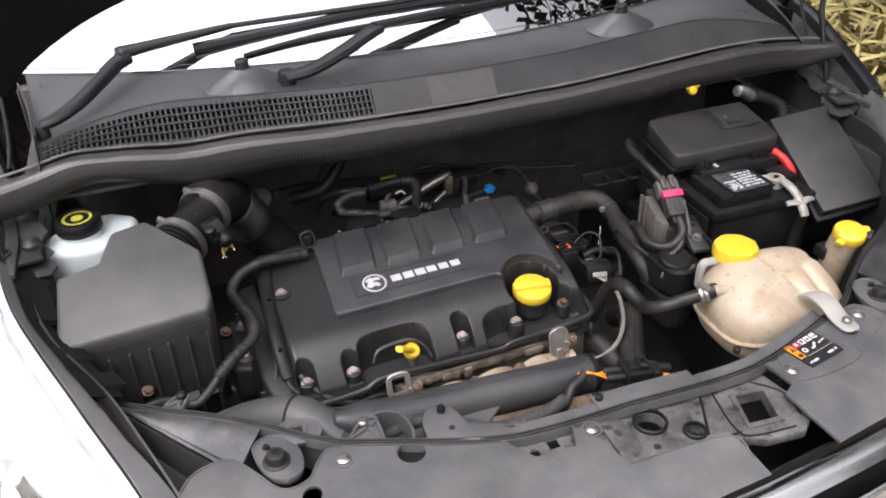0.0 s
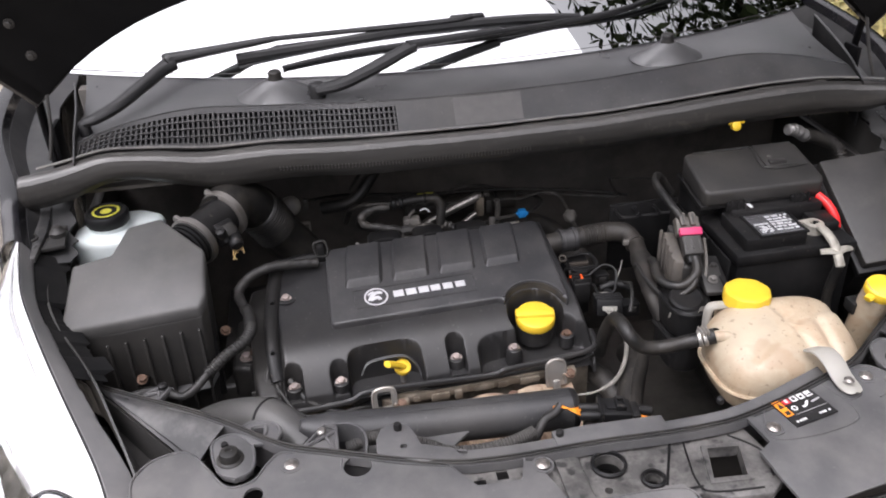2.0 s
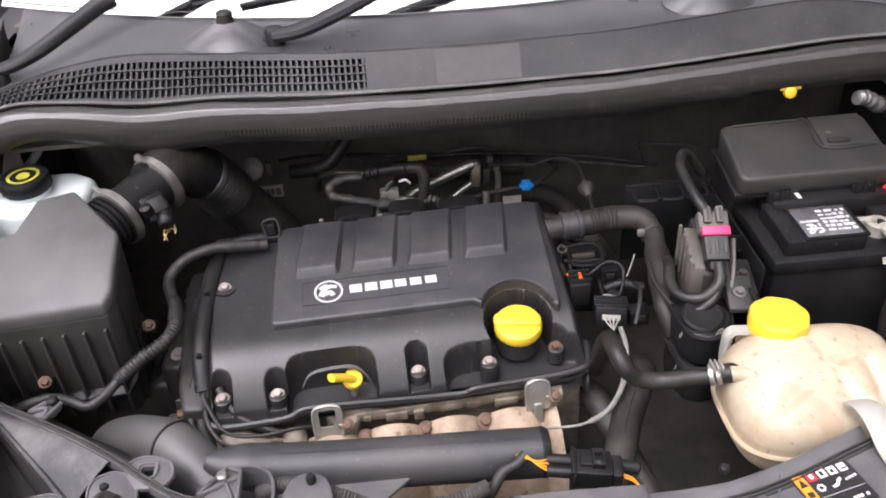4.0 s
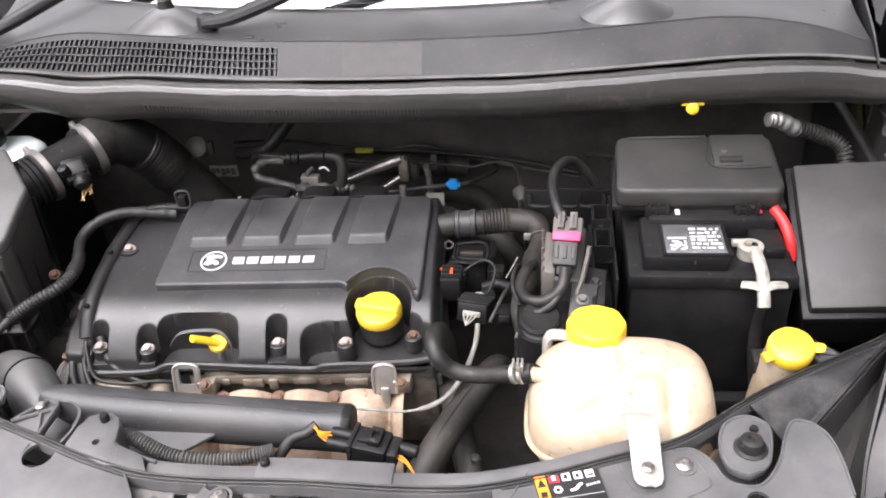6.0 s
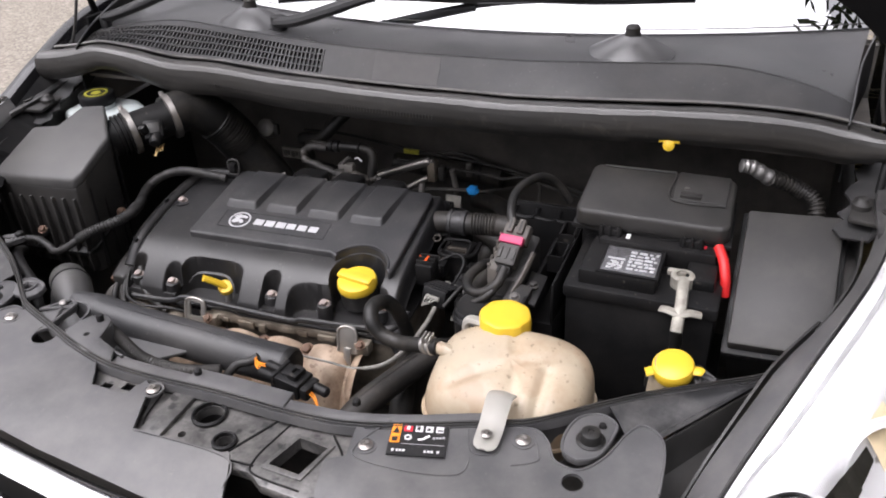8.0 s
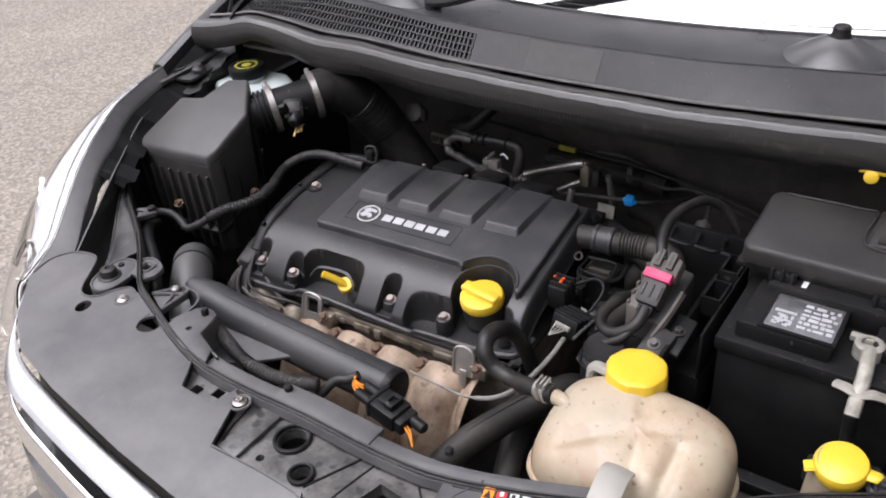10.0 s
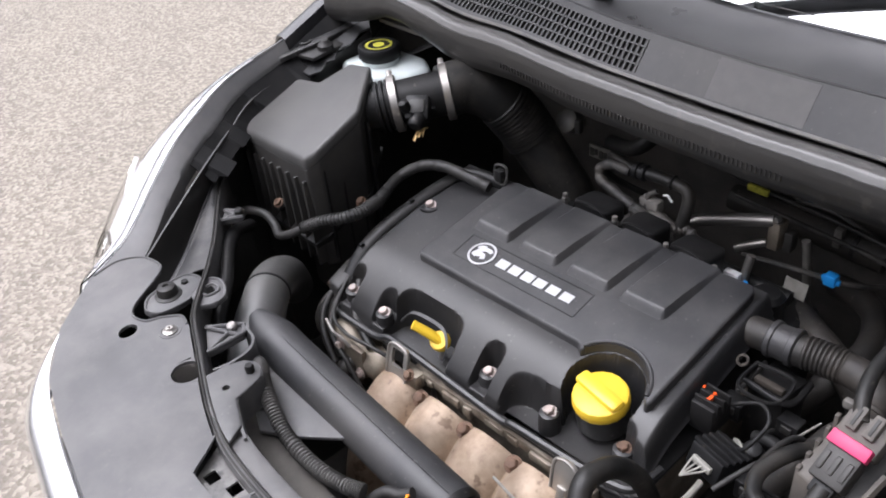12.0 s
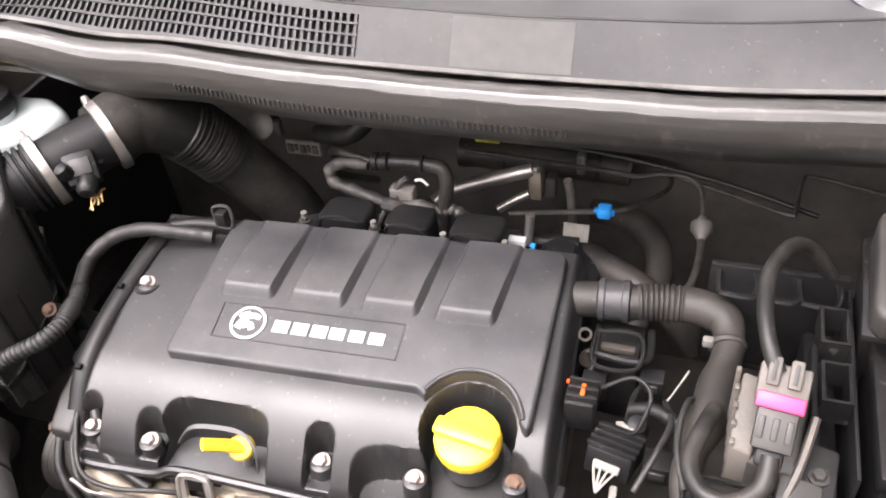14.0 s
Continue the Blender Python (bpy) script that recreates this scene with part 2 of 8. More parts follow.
def asphalt():
    m = mat("asphalt", (0.205, 0.180, 0.147), 0.8, vary=0.22, scale=2.0, bump=0.0)
    nt = m.node_tree
    b = nt.nodes["Principled BSDF"]
    tc = nt.nodes.new("ShaderNodeTexCoord")
    v = nt.nodes.new("ShaderNodeTexVoronoi")
    v.inputs["Scale"].default_value = 85.0
    nt.links.new(tc.outputs["Object"], v.inputs["Vector"])
    old = b.inputs["Base Color"].links[0].from_socket
    sep = nt.nodes.new("ShaderNodeSeparateColor")
    nt.links.new(v.outputs["Color"], sep.inputs[0])
    stone = nt.nodes.new("ShaderNodeValToRGB")
    e = stone.color_ramp.elements
    e[0].position, e[0].color = 0.1, (0.135, 0.118, 0.098, 1)
    e[1].position, e[1].color = 0.95, (0.43, 0.385, 0.32, 1)
    mid = stone.color_ramp.elements.new(0.55)
    mid.color = (0.26, 0.230, 0.195, 1)
    nt.links.new(sep.outputs[0], stone.inputs[0])
    mx = nt.nodes.new("ShaderNodeMix")
    mx.data_type = "RGBA"
    mx.inputs["Factor"].default_value = 0.55
    nt.links.new(old, mx.inputs["A"])
    nt.links.new(stone.outputs[0], mx.inputs["B"])
    nt.links.new(mx.outputs["Result"], b.inputs["Base Color"])
    bp = nt.nodes.new("ShaderNodeBump")
    bp.inputs["Strength"].default_value, bp.inputs["Distance"].default_value = 0.7, 0.004
    nt.links.new(v.outputs["Distance"], bp.inputs["Height"])
    nt.links.new(bp.outputs[0], b.inputs["Normal"])
    return m


M_ASPHALT = asphalt()


# ---- builders ----
def thing(name, at, label, category, group="", kind=""):
    ob = new(name)
    ob.empty_display_size = 0.02
    ob.matrix_basis = pose(*at)
    return tagged(ob, label, category, group, kind)


def part(name, bm, material, parent, label="", sharp=38, m=None):
    """Links a bmesh, given in world coordinates, as one mesh under a thing or a part."""
    if m is not None:
        bm.transform(m)
    bmesh.ops.recalc_face_normals(bm, faces=bm.faces)
    me = bpy.data.meshes.new(name)
    bm.to_mesh(me)
    bm.free()
    me.polygons.foreach_set("use_smooth", [True] * len(me.polygons))
    me.set_sharp_from_angle(angle=radians(sharp))
    me.materials.append(material)
    ob = new(name, me)
    if parent is not None:
        ob.parent = parent
        if parent.type == "EMPTY":
            ob.matrix_parent_inverse = parent.matrix_basis.inverted()
    return tagged(ob, label)


def solo(name, bm, material, label, category, group="", kind="", sharp=38, m=None):
    """A thing that is one mesh."""
    return tagged(part(name, bm, material, None, sharp=sharp, m=m), label, category, group, kind)


def spline(points, n):
    """n samples along a smooth line through the points."""
    p = [Vector(q) for q in points]
    if len(p) == 2:
        return [p[0].lerp(p[1], i / (n - 1)) for i in range(n)]
    out = []
    for i in range(n):
        u = i / (n - 1) * (len(p) - 1)
        k = min(int(u), len(p) - 2)
        f = u - k
        a, b, c, d = p[max(k - 1, 0)], p[k], p[k + 1], p[min(k + 2, len(p) - 1)]
        out.append(0.5 * ((2 * b) + (c - a) * f + (2 * a - 5 * b + 4 * c - d) * f * f + (3 * b - a - 3 * c + d) * f ** 3))
    return out


def curve(xs, ys, x):
    """Smooth value at |x| of a table."""
    return float(np.interp(abs(x), xs, ys))


def sweep(points, r, n=40, seg=14, bm=None, section=None, flat=1.0):
    """A tube along a smooth line. r: a radius or a function of the way along (0 to 1). flat: height over width."""
    bm = bm or bmesh.new()
    line = spline(points, n)
    up = Vector((0, 0, 1))
    rings = []
    for i, p in enumerate(line):
        t = (line[min(i + 1, n - 1)] - line[max(i - 1, 0)]).normalized()
        side = t.cross(up)
        if side.length < 1e-3:
            side = t.cross(Vector((0, 1, 0)))
        side.normalize()
        if rings and side.dot(last) < 0:
            side = -side
        last = side
        top = side.cross(t).normalized()
        rad = r(i / (n - 1)) if callable(r) else r
        ring = []
        for k in range(len(section) if section else seg):
            if section:
                a, b = section[k][0] * rad, section[k][1] * rad
            else:
                w = 2 * math.pi * k / seg
                a, b = math.cos(w) * rad, math.sin(w) * rad * flat
            ring.append(bm.verts.new(p + side * a + top * b))
        rings.append(ring)
    m = len(rings[0])
    for A, B in zip(rings, rings[1:]):
        for k in range(m):
            bm.faces.new((A[k], A[(k + 1) % m], B[(k + 1) % m], B[k]))
    bm.faces.new(rings[0][::-1])
    bm.faces.new(rings[-1])
    return bm


def bevelled(bm, faces, amount, seg=2, angle=25):
    edges = [e for e in {e for f in faces for e in f.edges} if len(e.link_faces) == 2 and e.calc_face_angle(0) > radians(angle)]
    if amount and edges:
        bmesh.ops.bevel(bm, geom=edges, offset=amount, segments=seg, affect="EDGES", profile=0.5, clamp_overlap=True)


def prism(poly, z0, z1, bevel=0.0, bm=None, taper=1.0, seg=2):
    """An upright block on a plan outline. z0, z1: heights or functions of x, y. taper: the foot's scale about the outline's middle."""
    target = bm or bmesh.new()
    b = bmesh.new()
    cx, cy = sum(p[0] for p in poly) / len(poly), sum(p[1] for p in poly) / len(poly)
    low = [b.verts.new((cx + (x - cx) * taper, cy + (y - cy) * taper, z0(x, y) if callable(z0) else z0)) for x, y in poly]
    top = [b.verts.new((x, y, z1(x, y) if callable(z1) else z1)) for x, y in poly]
    b.faces.new(low[::-1])
    b.faces.new(top)
    for i in range(len(poly)):
        j = (i + 1) % len(poly)
        b.faces.new((low[i], low[j], top[j], top[i]))
    bmesh.ops.recalc_face_normals(b, faces=b.faces)
    bevelled(b, list(b.faces), bevel, seg)
    return merge(target, b)


def merge(bm, other, m=None):
    if m is not None:
        other.transform(m)
    me = bpy.data.meshes.new("joined")
    other.to_mesh(me)
    other.free()
    bm.from_mesh(me)
    bpy.data.meshes.remove(me)
    return bm


def box(x0, x1, y0, y1, z0, z1, bevel=0.002, bm=None, m=None):
    b = prism([(x0, y0), (x1, y0), (x1, y1), (x0, y1)], z0, z1, bevel)
    return merge(bm or bmesh.new(), b, m)


def lathe(profile, at=(0, 0, 0), axis=(0, 0, 1), seg=24, bm=None, wave=None, hoop=False):
    """A turned form: profile of (radius, height) along the axis from the place at. wave(angle): scale of the radius. hoop: joins the profile's ends in place of capping them."""
    bm = bm or bmesh.new()
    q = Vector((0, 0, 1)).rotation_difference(Vector(axis)).to_matrix()
    rings = []
    for r, h in profile:
        ring = []
        for k in range(seg):
            w = 2 * math.pi * k / seg
            s = r * (wave(w) if wave else 1)
            ring.append(bm.verts.new(Vector(at) + q @ Vector((s * math.cos(w), s * math.sin(w), h))))
        rings.append(ring)
    for A, B in zip(rings, rings[1:] + rings[:1] if hoop else rings[1:]):
        for k in range(seg):
            bm.faces.new((A[k], A[(k + 1) % seg], B[(k + 1) % seg], B[k]))
    if not hoop:
        bm.faces.new(rings[0][::-1])
        bm.faces.new(rings[-1])
    return bm


def sheet(nu, nv, fn, thick=0.003, skip=None, bm=None):
    """A curved sheet: fn(u, v) gives the place, u and v from 0 to 1. skip(u, v): leaves a gap there."""
    target = bm or bmesh.new()
    b = bmesh.new()
    g = [[b.verts.new(fn(i / nu, j / nv)) for j in range(nv + 1)] for i in range(nu + 1)]
    for i in range(nu):
        for j in range(nv):
            if not (skip and skip((i + 0.5) / nu, (j + 0.5) / nv)):
                b.faces.new((g[i][j], g[i + 1][j], g[i + 1][j + 1], g[i][j + 1]))
    for v in [v for v in b.verts if not v.link_faces]:
        b.verts.remove(v)
    if thick:
        bmesh.ops.recalc_face_normals(b, faces=b.faces)
        bmesh.ops.solidify(b, geom=list(b.faces), thickness=thick)
    return merge(target, b)


def cut(bm, *tools):
    """bm with the tools' forms taken out of it."""
    me = bpy.data.meshes.new("cut")
    bmesh.ops.recalc_face_normals(bm, faces=bm.faces)
    bm.to_mesh(me)
    bm.free()
    ob = new("cut", me)
    made = []
    for t in tools:
        bmesh.ops.recalc_face_normals(t, faces=t.faces)
        tm = bpy.data.meshes.new("tool")
        t.to_mesh(tm)
        t.free()
        made.append(new("tool", tm))
        mod = ob.modifiers.new("cut", "BOOLEAN")
        mod.object, mod.operation, mod.solver = made[-1], "DIFFERENCE", "EXACT"
    bpy.context.view_layer.update()
    res = bpy.data.meshes.new_from_object(ob.evaluated_get(bpy.context.evaluated_depsgraph_get()))
    out = bmesh.new()
    out.from_mesh(res)
    for o in [ob, *made]:
        d = o.data
        bpy.data.objects.remove(o)
        bpy.data.meshes.remove(d)
    bpy.data.meshes.remove(res)
    return out


def disc_tool(x, y, r, z0=0.7, z1=1.0, seg=24):
    return lathe([(r, 0), (r, z1 - z0)], (x, y, z0), seg=seg)


def hexbolt(at, r=0.006, axis=(0, 0, 1), bm=None):
    bm = lathe([(r * 1.45, 0), (r * 1.45, r * 0.25), (r * 1.05, r * 0.3)], at, axis, 18, bm)
    return lathe([(r, r * 0.2), (r, r * 1.1), (r * 0.8, r * 1.25)], at, axis, 6, bm)


def screw(at, axis=(0, 0, 1), r=0.010):
    bm = lathe([(r, 0), (r, r * 0.14), (r * 0.62, r * 0.3), (r * 0.55, r * 0.42)], at, axis, 20)
    return lathe([(r * 0.5, r * 0.4), (r * 0.5, r * 0.62), (r * 0.2, r * 0.62), (r * 0.2, r * 0.45)], at, axis, 6, bm)


# ---- ground ----
def smooth_step(a, b, x):
    t = min(1, max(0, (x - a) / (b - a)))
    return t * t * (3 - 2 * t)


def ground_sheet():
    bm = bmesh.new()
    bm.faces.new([bm.verts.new(p) for p in ((-150, -150, 0), (150, -150, 0), (150, 150, 0), (-150, 150, 0))])
    return bm


solo("ground", ground_sheet(), M_ASPHALT, "pale worn asphalt with exposed stones", "ground", kind="structure")

# ---- car body ----
car = thing("hatchback", (0, 0.6, 0.2), "black hatchback body with its bonnet raised", "car")

CX = [0, 0.2, 0.35, 0.5, 0.62, 0.70, 0.77]


def table(values):
    return lambda x: sum(float(np.interp(abs(x) + d, CX, values)) for d in (-0.04, -0.02, 0, 0.02, 0.04)) / 5


SEAL_Y, SEAL_BASE = table([0.515, 0.515, 0.520, 0.525, 0.525, 0.515, 0.500]), table([1.030, 1.032, 1.040, 1.050, 1.050, 1.042, 1.036])


def SEAL_Z(x):
    """The rubber's top: it sags and swells at the air filter's side."""
    return SEAL_BASE(x) - 0.009 * math.exp(-((x + 0.47) / 0.075) ** 2) + 0.005 * math.exp(-((x + 0.635) / 0.04) ** 2)



CREASE_Y, CREASE_Z = table([0.545, 0.552, 0.575, 0.598, 0.585, 0.550, 0.520]), table([1.077, 1.078, 1.081, 1.084, 1.070, 1.050, 1.042])


def glass_y(x):
    return 0.650 + 0.33 * x * x


scuttle = thing("scuttle_panel", (0, 0.6, 1.0), "dark grey plastic scuttle panel with a slatted air intake", "scuttle panel")
VENT0, VENT1 = -0.672, -0.157


def face_at(x, s):
    return Vector((x, SEAL_Y(x) + (CREASE_Y(x) - SEAL_Y(x)) * s + 0.006, SEAL_Z(x) + (CREASE_Z(x) - SEAL_Z(x)) * s + 0.002))


def in_vent(u, v):
    x = -0.682 + 1.364 * u
    return VENT0 < x < VENT1 and 0.12 < v < 0.86


part("front_face", sheet(294, 25, lambda u, v: face_at(-0.682 + 1.364 * u, v), 0.003, in_vent), M_COWL, scuttle)


def deck_at(u, v):
    x = (-0.682 + 1.364 * u) * (1 + 0.03 * v * v)
    y0, z0, y1 = CREASE_Y(x) + 0.0065, CREASE_Z(x) + 0.002, glass_y(x) + 0.01
    return Vector((x, y0 + (y1 - y0) * v, z0 + (1.093 - z0) * v - 0.006 * math.sin(v * math.pi)))


part("deck", sheet(98, 10, deck_at, 0.003), M_DECK, scuttle, "smooth dark deck below the windscreen")
part("crease_lip", sweep([(x, CREASE_Y(x) + 0.006, CREASE_Z(x) + 0.0025) for x in np.linspace(-0.678, 0.678, 60)], 0.0012, 160, 6), M_COWL, scuttle)
for sx in (-1, 1):
    END = spline([(0.676, 0.508, 1.046), (0.680, 0.560, 1.070), (0.686, 0.635, 1.091), (0.704, 0.735, 1.103)], 25)

    def end_at(u, v, sx=sx):
        p = END[round(u * 24)]
        a = [(0.0, 0.0), (0.003, -0.012), (0.004, -0.045), (0.004, -0.085)][round(v * 3)]
        return Vector((sx * (p.x + a[0]), p.y, p.z + a[1]))
    # Return wall is darkened to stand for the black hollow beyond it.
    part("end_return", sheet(24, 3, end_at, 0.002), M_PITCH, scuttle, "dark end return below the lip")
    part("end_lip", sweep([(sx * p.x, p.y, p.z + 0.001) for p in END[::4]], 0.0015, 40, 8), M_DECK, scuttle, "thin curved end lip")
# Black sheet behind the slats paints the intake's dark depth.
part("intake_shade_sheet", sheet(40, 2, lambda u, v: face_at(-0.69 + 0.55 * u, v) + Vector((0, 0.06, -0.035)), 0.002), M_JET_SHADE, scuttle)
slats = 62
for i in range(slats):
    x = VENT0 + (VENT1 - VENT0) * (i + 0.5) / slats
    bm = sheet(1, 4, lambda u, v: face_at(x + 0.0032 * (u - 0.5), 0.10 + 0.78 * v) + Vector((0, 0.0005, 0.0)), 0.005)
    part("slat", bm, M_COWL, scuttle)
for s in (0.30, 0.49, 0.68):
    bm = sheet(60, 1, lambda u, v: face_at(VENT0 + (VENT1 - VENT0) * u, s + 0.035 * (v - 0.5)) + Vector((0, -0.0012, 0.0008)), 0.003)
    part("cross_bar", bm, M_COWL, scuttle)
part("faded_patch", sheet(8, 6, lambda u, v: face_at(-0.060 + 0.118 * u, 0.10 + 0.84 * v) + Vector((0, -0.0004, 0.0003)), 0.0003), M_PATCH, scuttle, "faded grey label patch")
for sx in (-1, 1):
    def dome(u, v, sx=sx):
        w = math.pi * (1.5 - 1.16 * (u - 0.5))
        r = 0.017 + 0.051 * (1 - v) ** 0.92
        c = Vector((sx * 0.352, 0.630, 0))
        x, y = c.x + r * math.cos(w), c.y + r * math.sin(w) * 0.72
        base = 1.076 + 0.012 * min(1, max(0, (y - 0.56) / 0.09))
        return Vector((x, y, base + (1.1125 - base) * v))
    part("tower_cover", sheet(28, 14, dome, 0.002), M_DECK, scuttle)
    part("tower_cap", lathe([(0.013, 0), (0.013, 0.008), (0.0115, 0.011), (0.0115, 0.018), (0.009, 0.021), (0.003, 0.021)], (sx * 0.352, 0.630, 1.106)), M_RUBBER, scuttle)

# rubber seal in front of the scuttle
SECTION = [(0.006, -0.012), (0.0045, -0.005), (0.001, -0.0015), (-0.005, -0.002), (-0.012, -0.0055), (-0.0168, -0.012), (-0.0195, -0.021), (-0.0215, -0.032), (-0.021, -0.042), (-0.017, -0.050), (-0.006, -0.053), (0.012, -0.050)]


def seal_at(u, v):
    x = -0.762 + 1.512 * u
    k = v * (len(SECTION) - 1)
    i = min(int(k), len(SECTION) - 2)
    f = k - i
    a, b = SECTION[i], SECTION[i + 1]
    wob = 0.0016 * noise.noise(Vector((x * 9, 3, v * 2))) + 0.0006 * noise.noise(Vector((x * 40, 7, v * 9)))
    grow = (1 + 0.12 * math.exp(-((x + 0.43) / 0.07) ** 2) - 0.24 * math.exp(-((x + 0.60) / 0.07) ** 2)) * (1 - 0.5 * smooth_step(0.66, 0.75, x))
    return Vector((x, SEAL_Y(x) + a[0] + (b[0] - a[0]) * f + wob, SEAL_Z(x) + (a[1] + (b[1] - a[1]) * f) * grow + wob))


seal = thing("bonnet_seal", (0, 0.51, 1.0), "dusty black rubber bonnet seal along the scuttle", "seal")
# Upper flap takes a paler rubber than the rolled front.
part("upper_flap", sheet(220, 15, lambda u, v: seal_at(u, 0.455 * v), 0.004), M_SEAL, seal, "paler upper flap")
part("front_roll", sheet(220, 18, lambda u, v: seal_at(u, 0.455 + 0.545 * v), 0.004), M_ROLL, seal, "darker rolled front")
part("lip", sheet(110, 1, lambda u, v: Vector((-0.735 + 1.457 * u, SEAL_Y(-0.735 + 1.457 * u) + 0.0035 + 0.004 * v, SEAL_Z(-0.735 + 1.457 * u) + 0.0035 + 0.002 * v)), 0.0022), M_EDGE, seal, "thin raised edge painted pale for a glint")


def teeth(x0, x1):
    bm = bmesh.new()
    x = x0
    while x < x1:
        box(x, x + 0.002, SEAL_Y(x) - 0.0272, SEAL_Y(x) - 0.0195, SEAL_Z(x) - 0.038, SEAL_Z(x) - 0.031, 0.0, bm)
        x += 0.0056
    return bm


part("moulded_teeth", teeth(-0.36, 0.06), M_SEAL, seal)

# windscreen
def glass_at(u, v):
    x = -0.74 + 1.48 * u
    return Vector((x * (1 - 0.12 * v), glass_y(x) + 0.62 * v, 1.095 + 0.36 * v - 0.03 * v * v))


screen = thing("windscreen", (0, 0.7, 1.09), "curved windscreen reflecting the pale sky", "windscreen", kind="structure")
part("pane", sheet(40, 20, glass_at, 0.004), M_SCREEN, screen)
part("lower_trim", sheet(60, 2, lambda u, v: Vector((-0.735 + 1.47 * u, glass_y(-0.735 + 1.47 * u) + 0.004 + 0.010 * v, 1.096 + 0.0045 * math.sin(v * 3.14))), 0.002), M_RUBBER, screen, "pale edged rubber trim")


# wings
def rail(points, n=30):
    return spline(points, n)


CREST = [(0.764, 0.385, 0.988), (0.778, 0.44, 1.002), (0.796, 0.515, 1.020), (0.864, 0.727, 1.045), (0.885, 1.0, 1.06), (0.885, 1.3, 1.06)]
for sx in (-1, 1):
    top = rail(CREST)

    def wing(u, v, sx=sx, top=top):
        p = top[round(u * 29)]
        prof = [(-0.030, -0.022), (-0.022, -0.004), (-0.010, 0.0), (0.004, -0.004), (0.016, -0.022), (0.030, -0.10), (0.036, -0.25), (0.030, -0.42)]
        a = prof[round(v * 7)]
        return Vector((sx * min(p.x + a[0], 0.90), p.y, p.z + a[1]))
    part("wing", sheet(29, 7, wing, 0.003), M_PAINT, car, "glossy black front wing")

    def ledge(u, v, sx=sx, top=top):
        p = top[round(u * 29)]
        rag = (0, 0.004, 0.012, 0.010, 0.003, 0.014, 0.006)[round(u * 29) % 7] if v > 0.95 else 0
        return Vector((sx * (p.x - 0.030 - (0.050 + 0.02 * u) * v - rag), p.y, p.z - 0.020 - 0.028 * min(1, v * 3)))
    part("wing_ledge", sheet(29, 6, ledge, 0.003), M_LEDGE, car, "dusty grey-black inner wing ledge")
    part("side_wall", box(sx * 0.705 - 0.010, sx * 0.705 + 0.010, 0.20, 0.83, 0.35, 0.90, 0.004), M_INNER, car)
for sx in (-1, 1):
    part("inner_wing", box(sx * 0.655 - 0.012, sx * 0.655 + 0.012, -0.03, 0.21, 0.33, 0.76, 0.004), M_INNER, car)
for sx in (-1, 1):
    edge = spline([(0.660, 0.200, 0.905), (0.700, 0.290, 0.938), (0.712, 0.385, 0.945), (0.704, 0.46, 0.955), (0.712, 0.56, 0.975), (0.76, 0.70, 0.995), (0.80, 0.84, 1.0)], 31)
    part("apron", sheet(30, 6, lambda u, v, sx=sx: Vector((sx * (edge[round(u * 30)].x + 0.010 * math.sin(v * 3)), edge[round(u * 30)].y, edge[round(u * 30)].z - 0.004 - 0.50 * v)), 0.003), M_INNER, car, "dusty black inner wing apron")
part("firewall", box(-0.72, 0.72, 0.80, 0.83, 0.35, 1.07, 0.003), M_DARK, car)
part("scuttle_underside", sheet(30, 3, lambda u, v: Vector((-0.72 + 1.44 * u, SEAL_Y(0.3) + 0.01 + 0.28 * v, 0.990 - 0.01 * v)), 0.006), M_DARK, car)
part("bay_floor", box(-0.72, 0.72, -0.21, 0.83, 0.33, 0.36, 0.0), M_DARK, car)
part("radiator", box(-0.40, 0.40, -0.045, -0.005, 0.36, 0.79, 0.003), M_DARK, car)
part("chassis_leg", box(0.42, 0.52, 0.0, 0.8, 0.45, 0.60, 0.006), M_INNER, car)
part("chassis_leg", box(-0.52, -0.42, 0.0, 0.8, 0.45, 0.60, 0.006), M_INNER, car)

# bonnet, raised
BX, BZ = [0, 0.2, 0.435, 0.52, 0.60, 0.69, 0.735], [1.335, 1.325, 1.272, 1.248, 1.214, 1.155, 1.100]


def bonnet_at(u, v, off=0.0):
    x = (-0.735 + 1.47 * u) * (1 + 0.13 * min(1, v / 0.13) - 0.12 * v * v)
    xb = -0.735 + 1.47 * u
    z = sum(float(np.interp(abs(xb) + d, BX, BZ)) for d in (-0.03, 0, 0.03)) / 3
    return Vector((x, 0.605 - (0.16 + 0.16 * v) * v - off, z + 0.84 * v))


bonnet = thing("raised_bonnet", (0, 0.60, 1.2), "black bonnet held open above the windscreen", "bonnet")
part("outer_skin", sheet(40, 14, bonnet_at, 0.004), M_PAINT, bonnet)
# Added sheet hides the glossy skin so the underside reads as shaded.
part("liner", sheet(40, 14, lambda u, v: bonnet_at(0.005 + 0.99 * u, 0.002 + 0.99 * v, 0.010), 0.003), M_BONNET, bonnet, "near-black bonnet underside")
part("inner_frame", sheet(40, 14, lambda u, v: bonnet_at(0.02 + 0.96 * u, 0.005 + 0.97 * v, 0.022), 0.004, lambda u, v: 0.16 < v < 0.9 and 0.1 < u < 0.9 and abs(u - 0.5) > 0.05), M_BONNET, bonnet, "near-black inner frame")
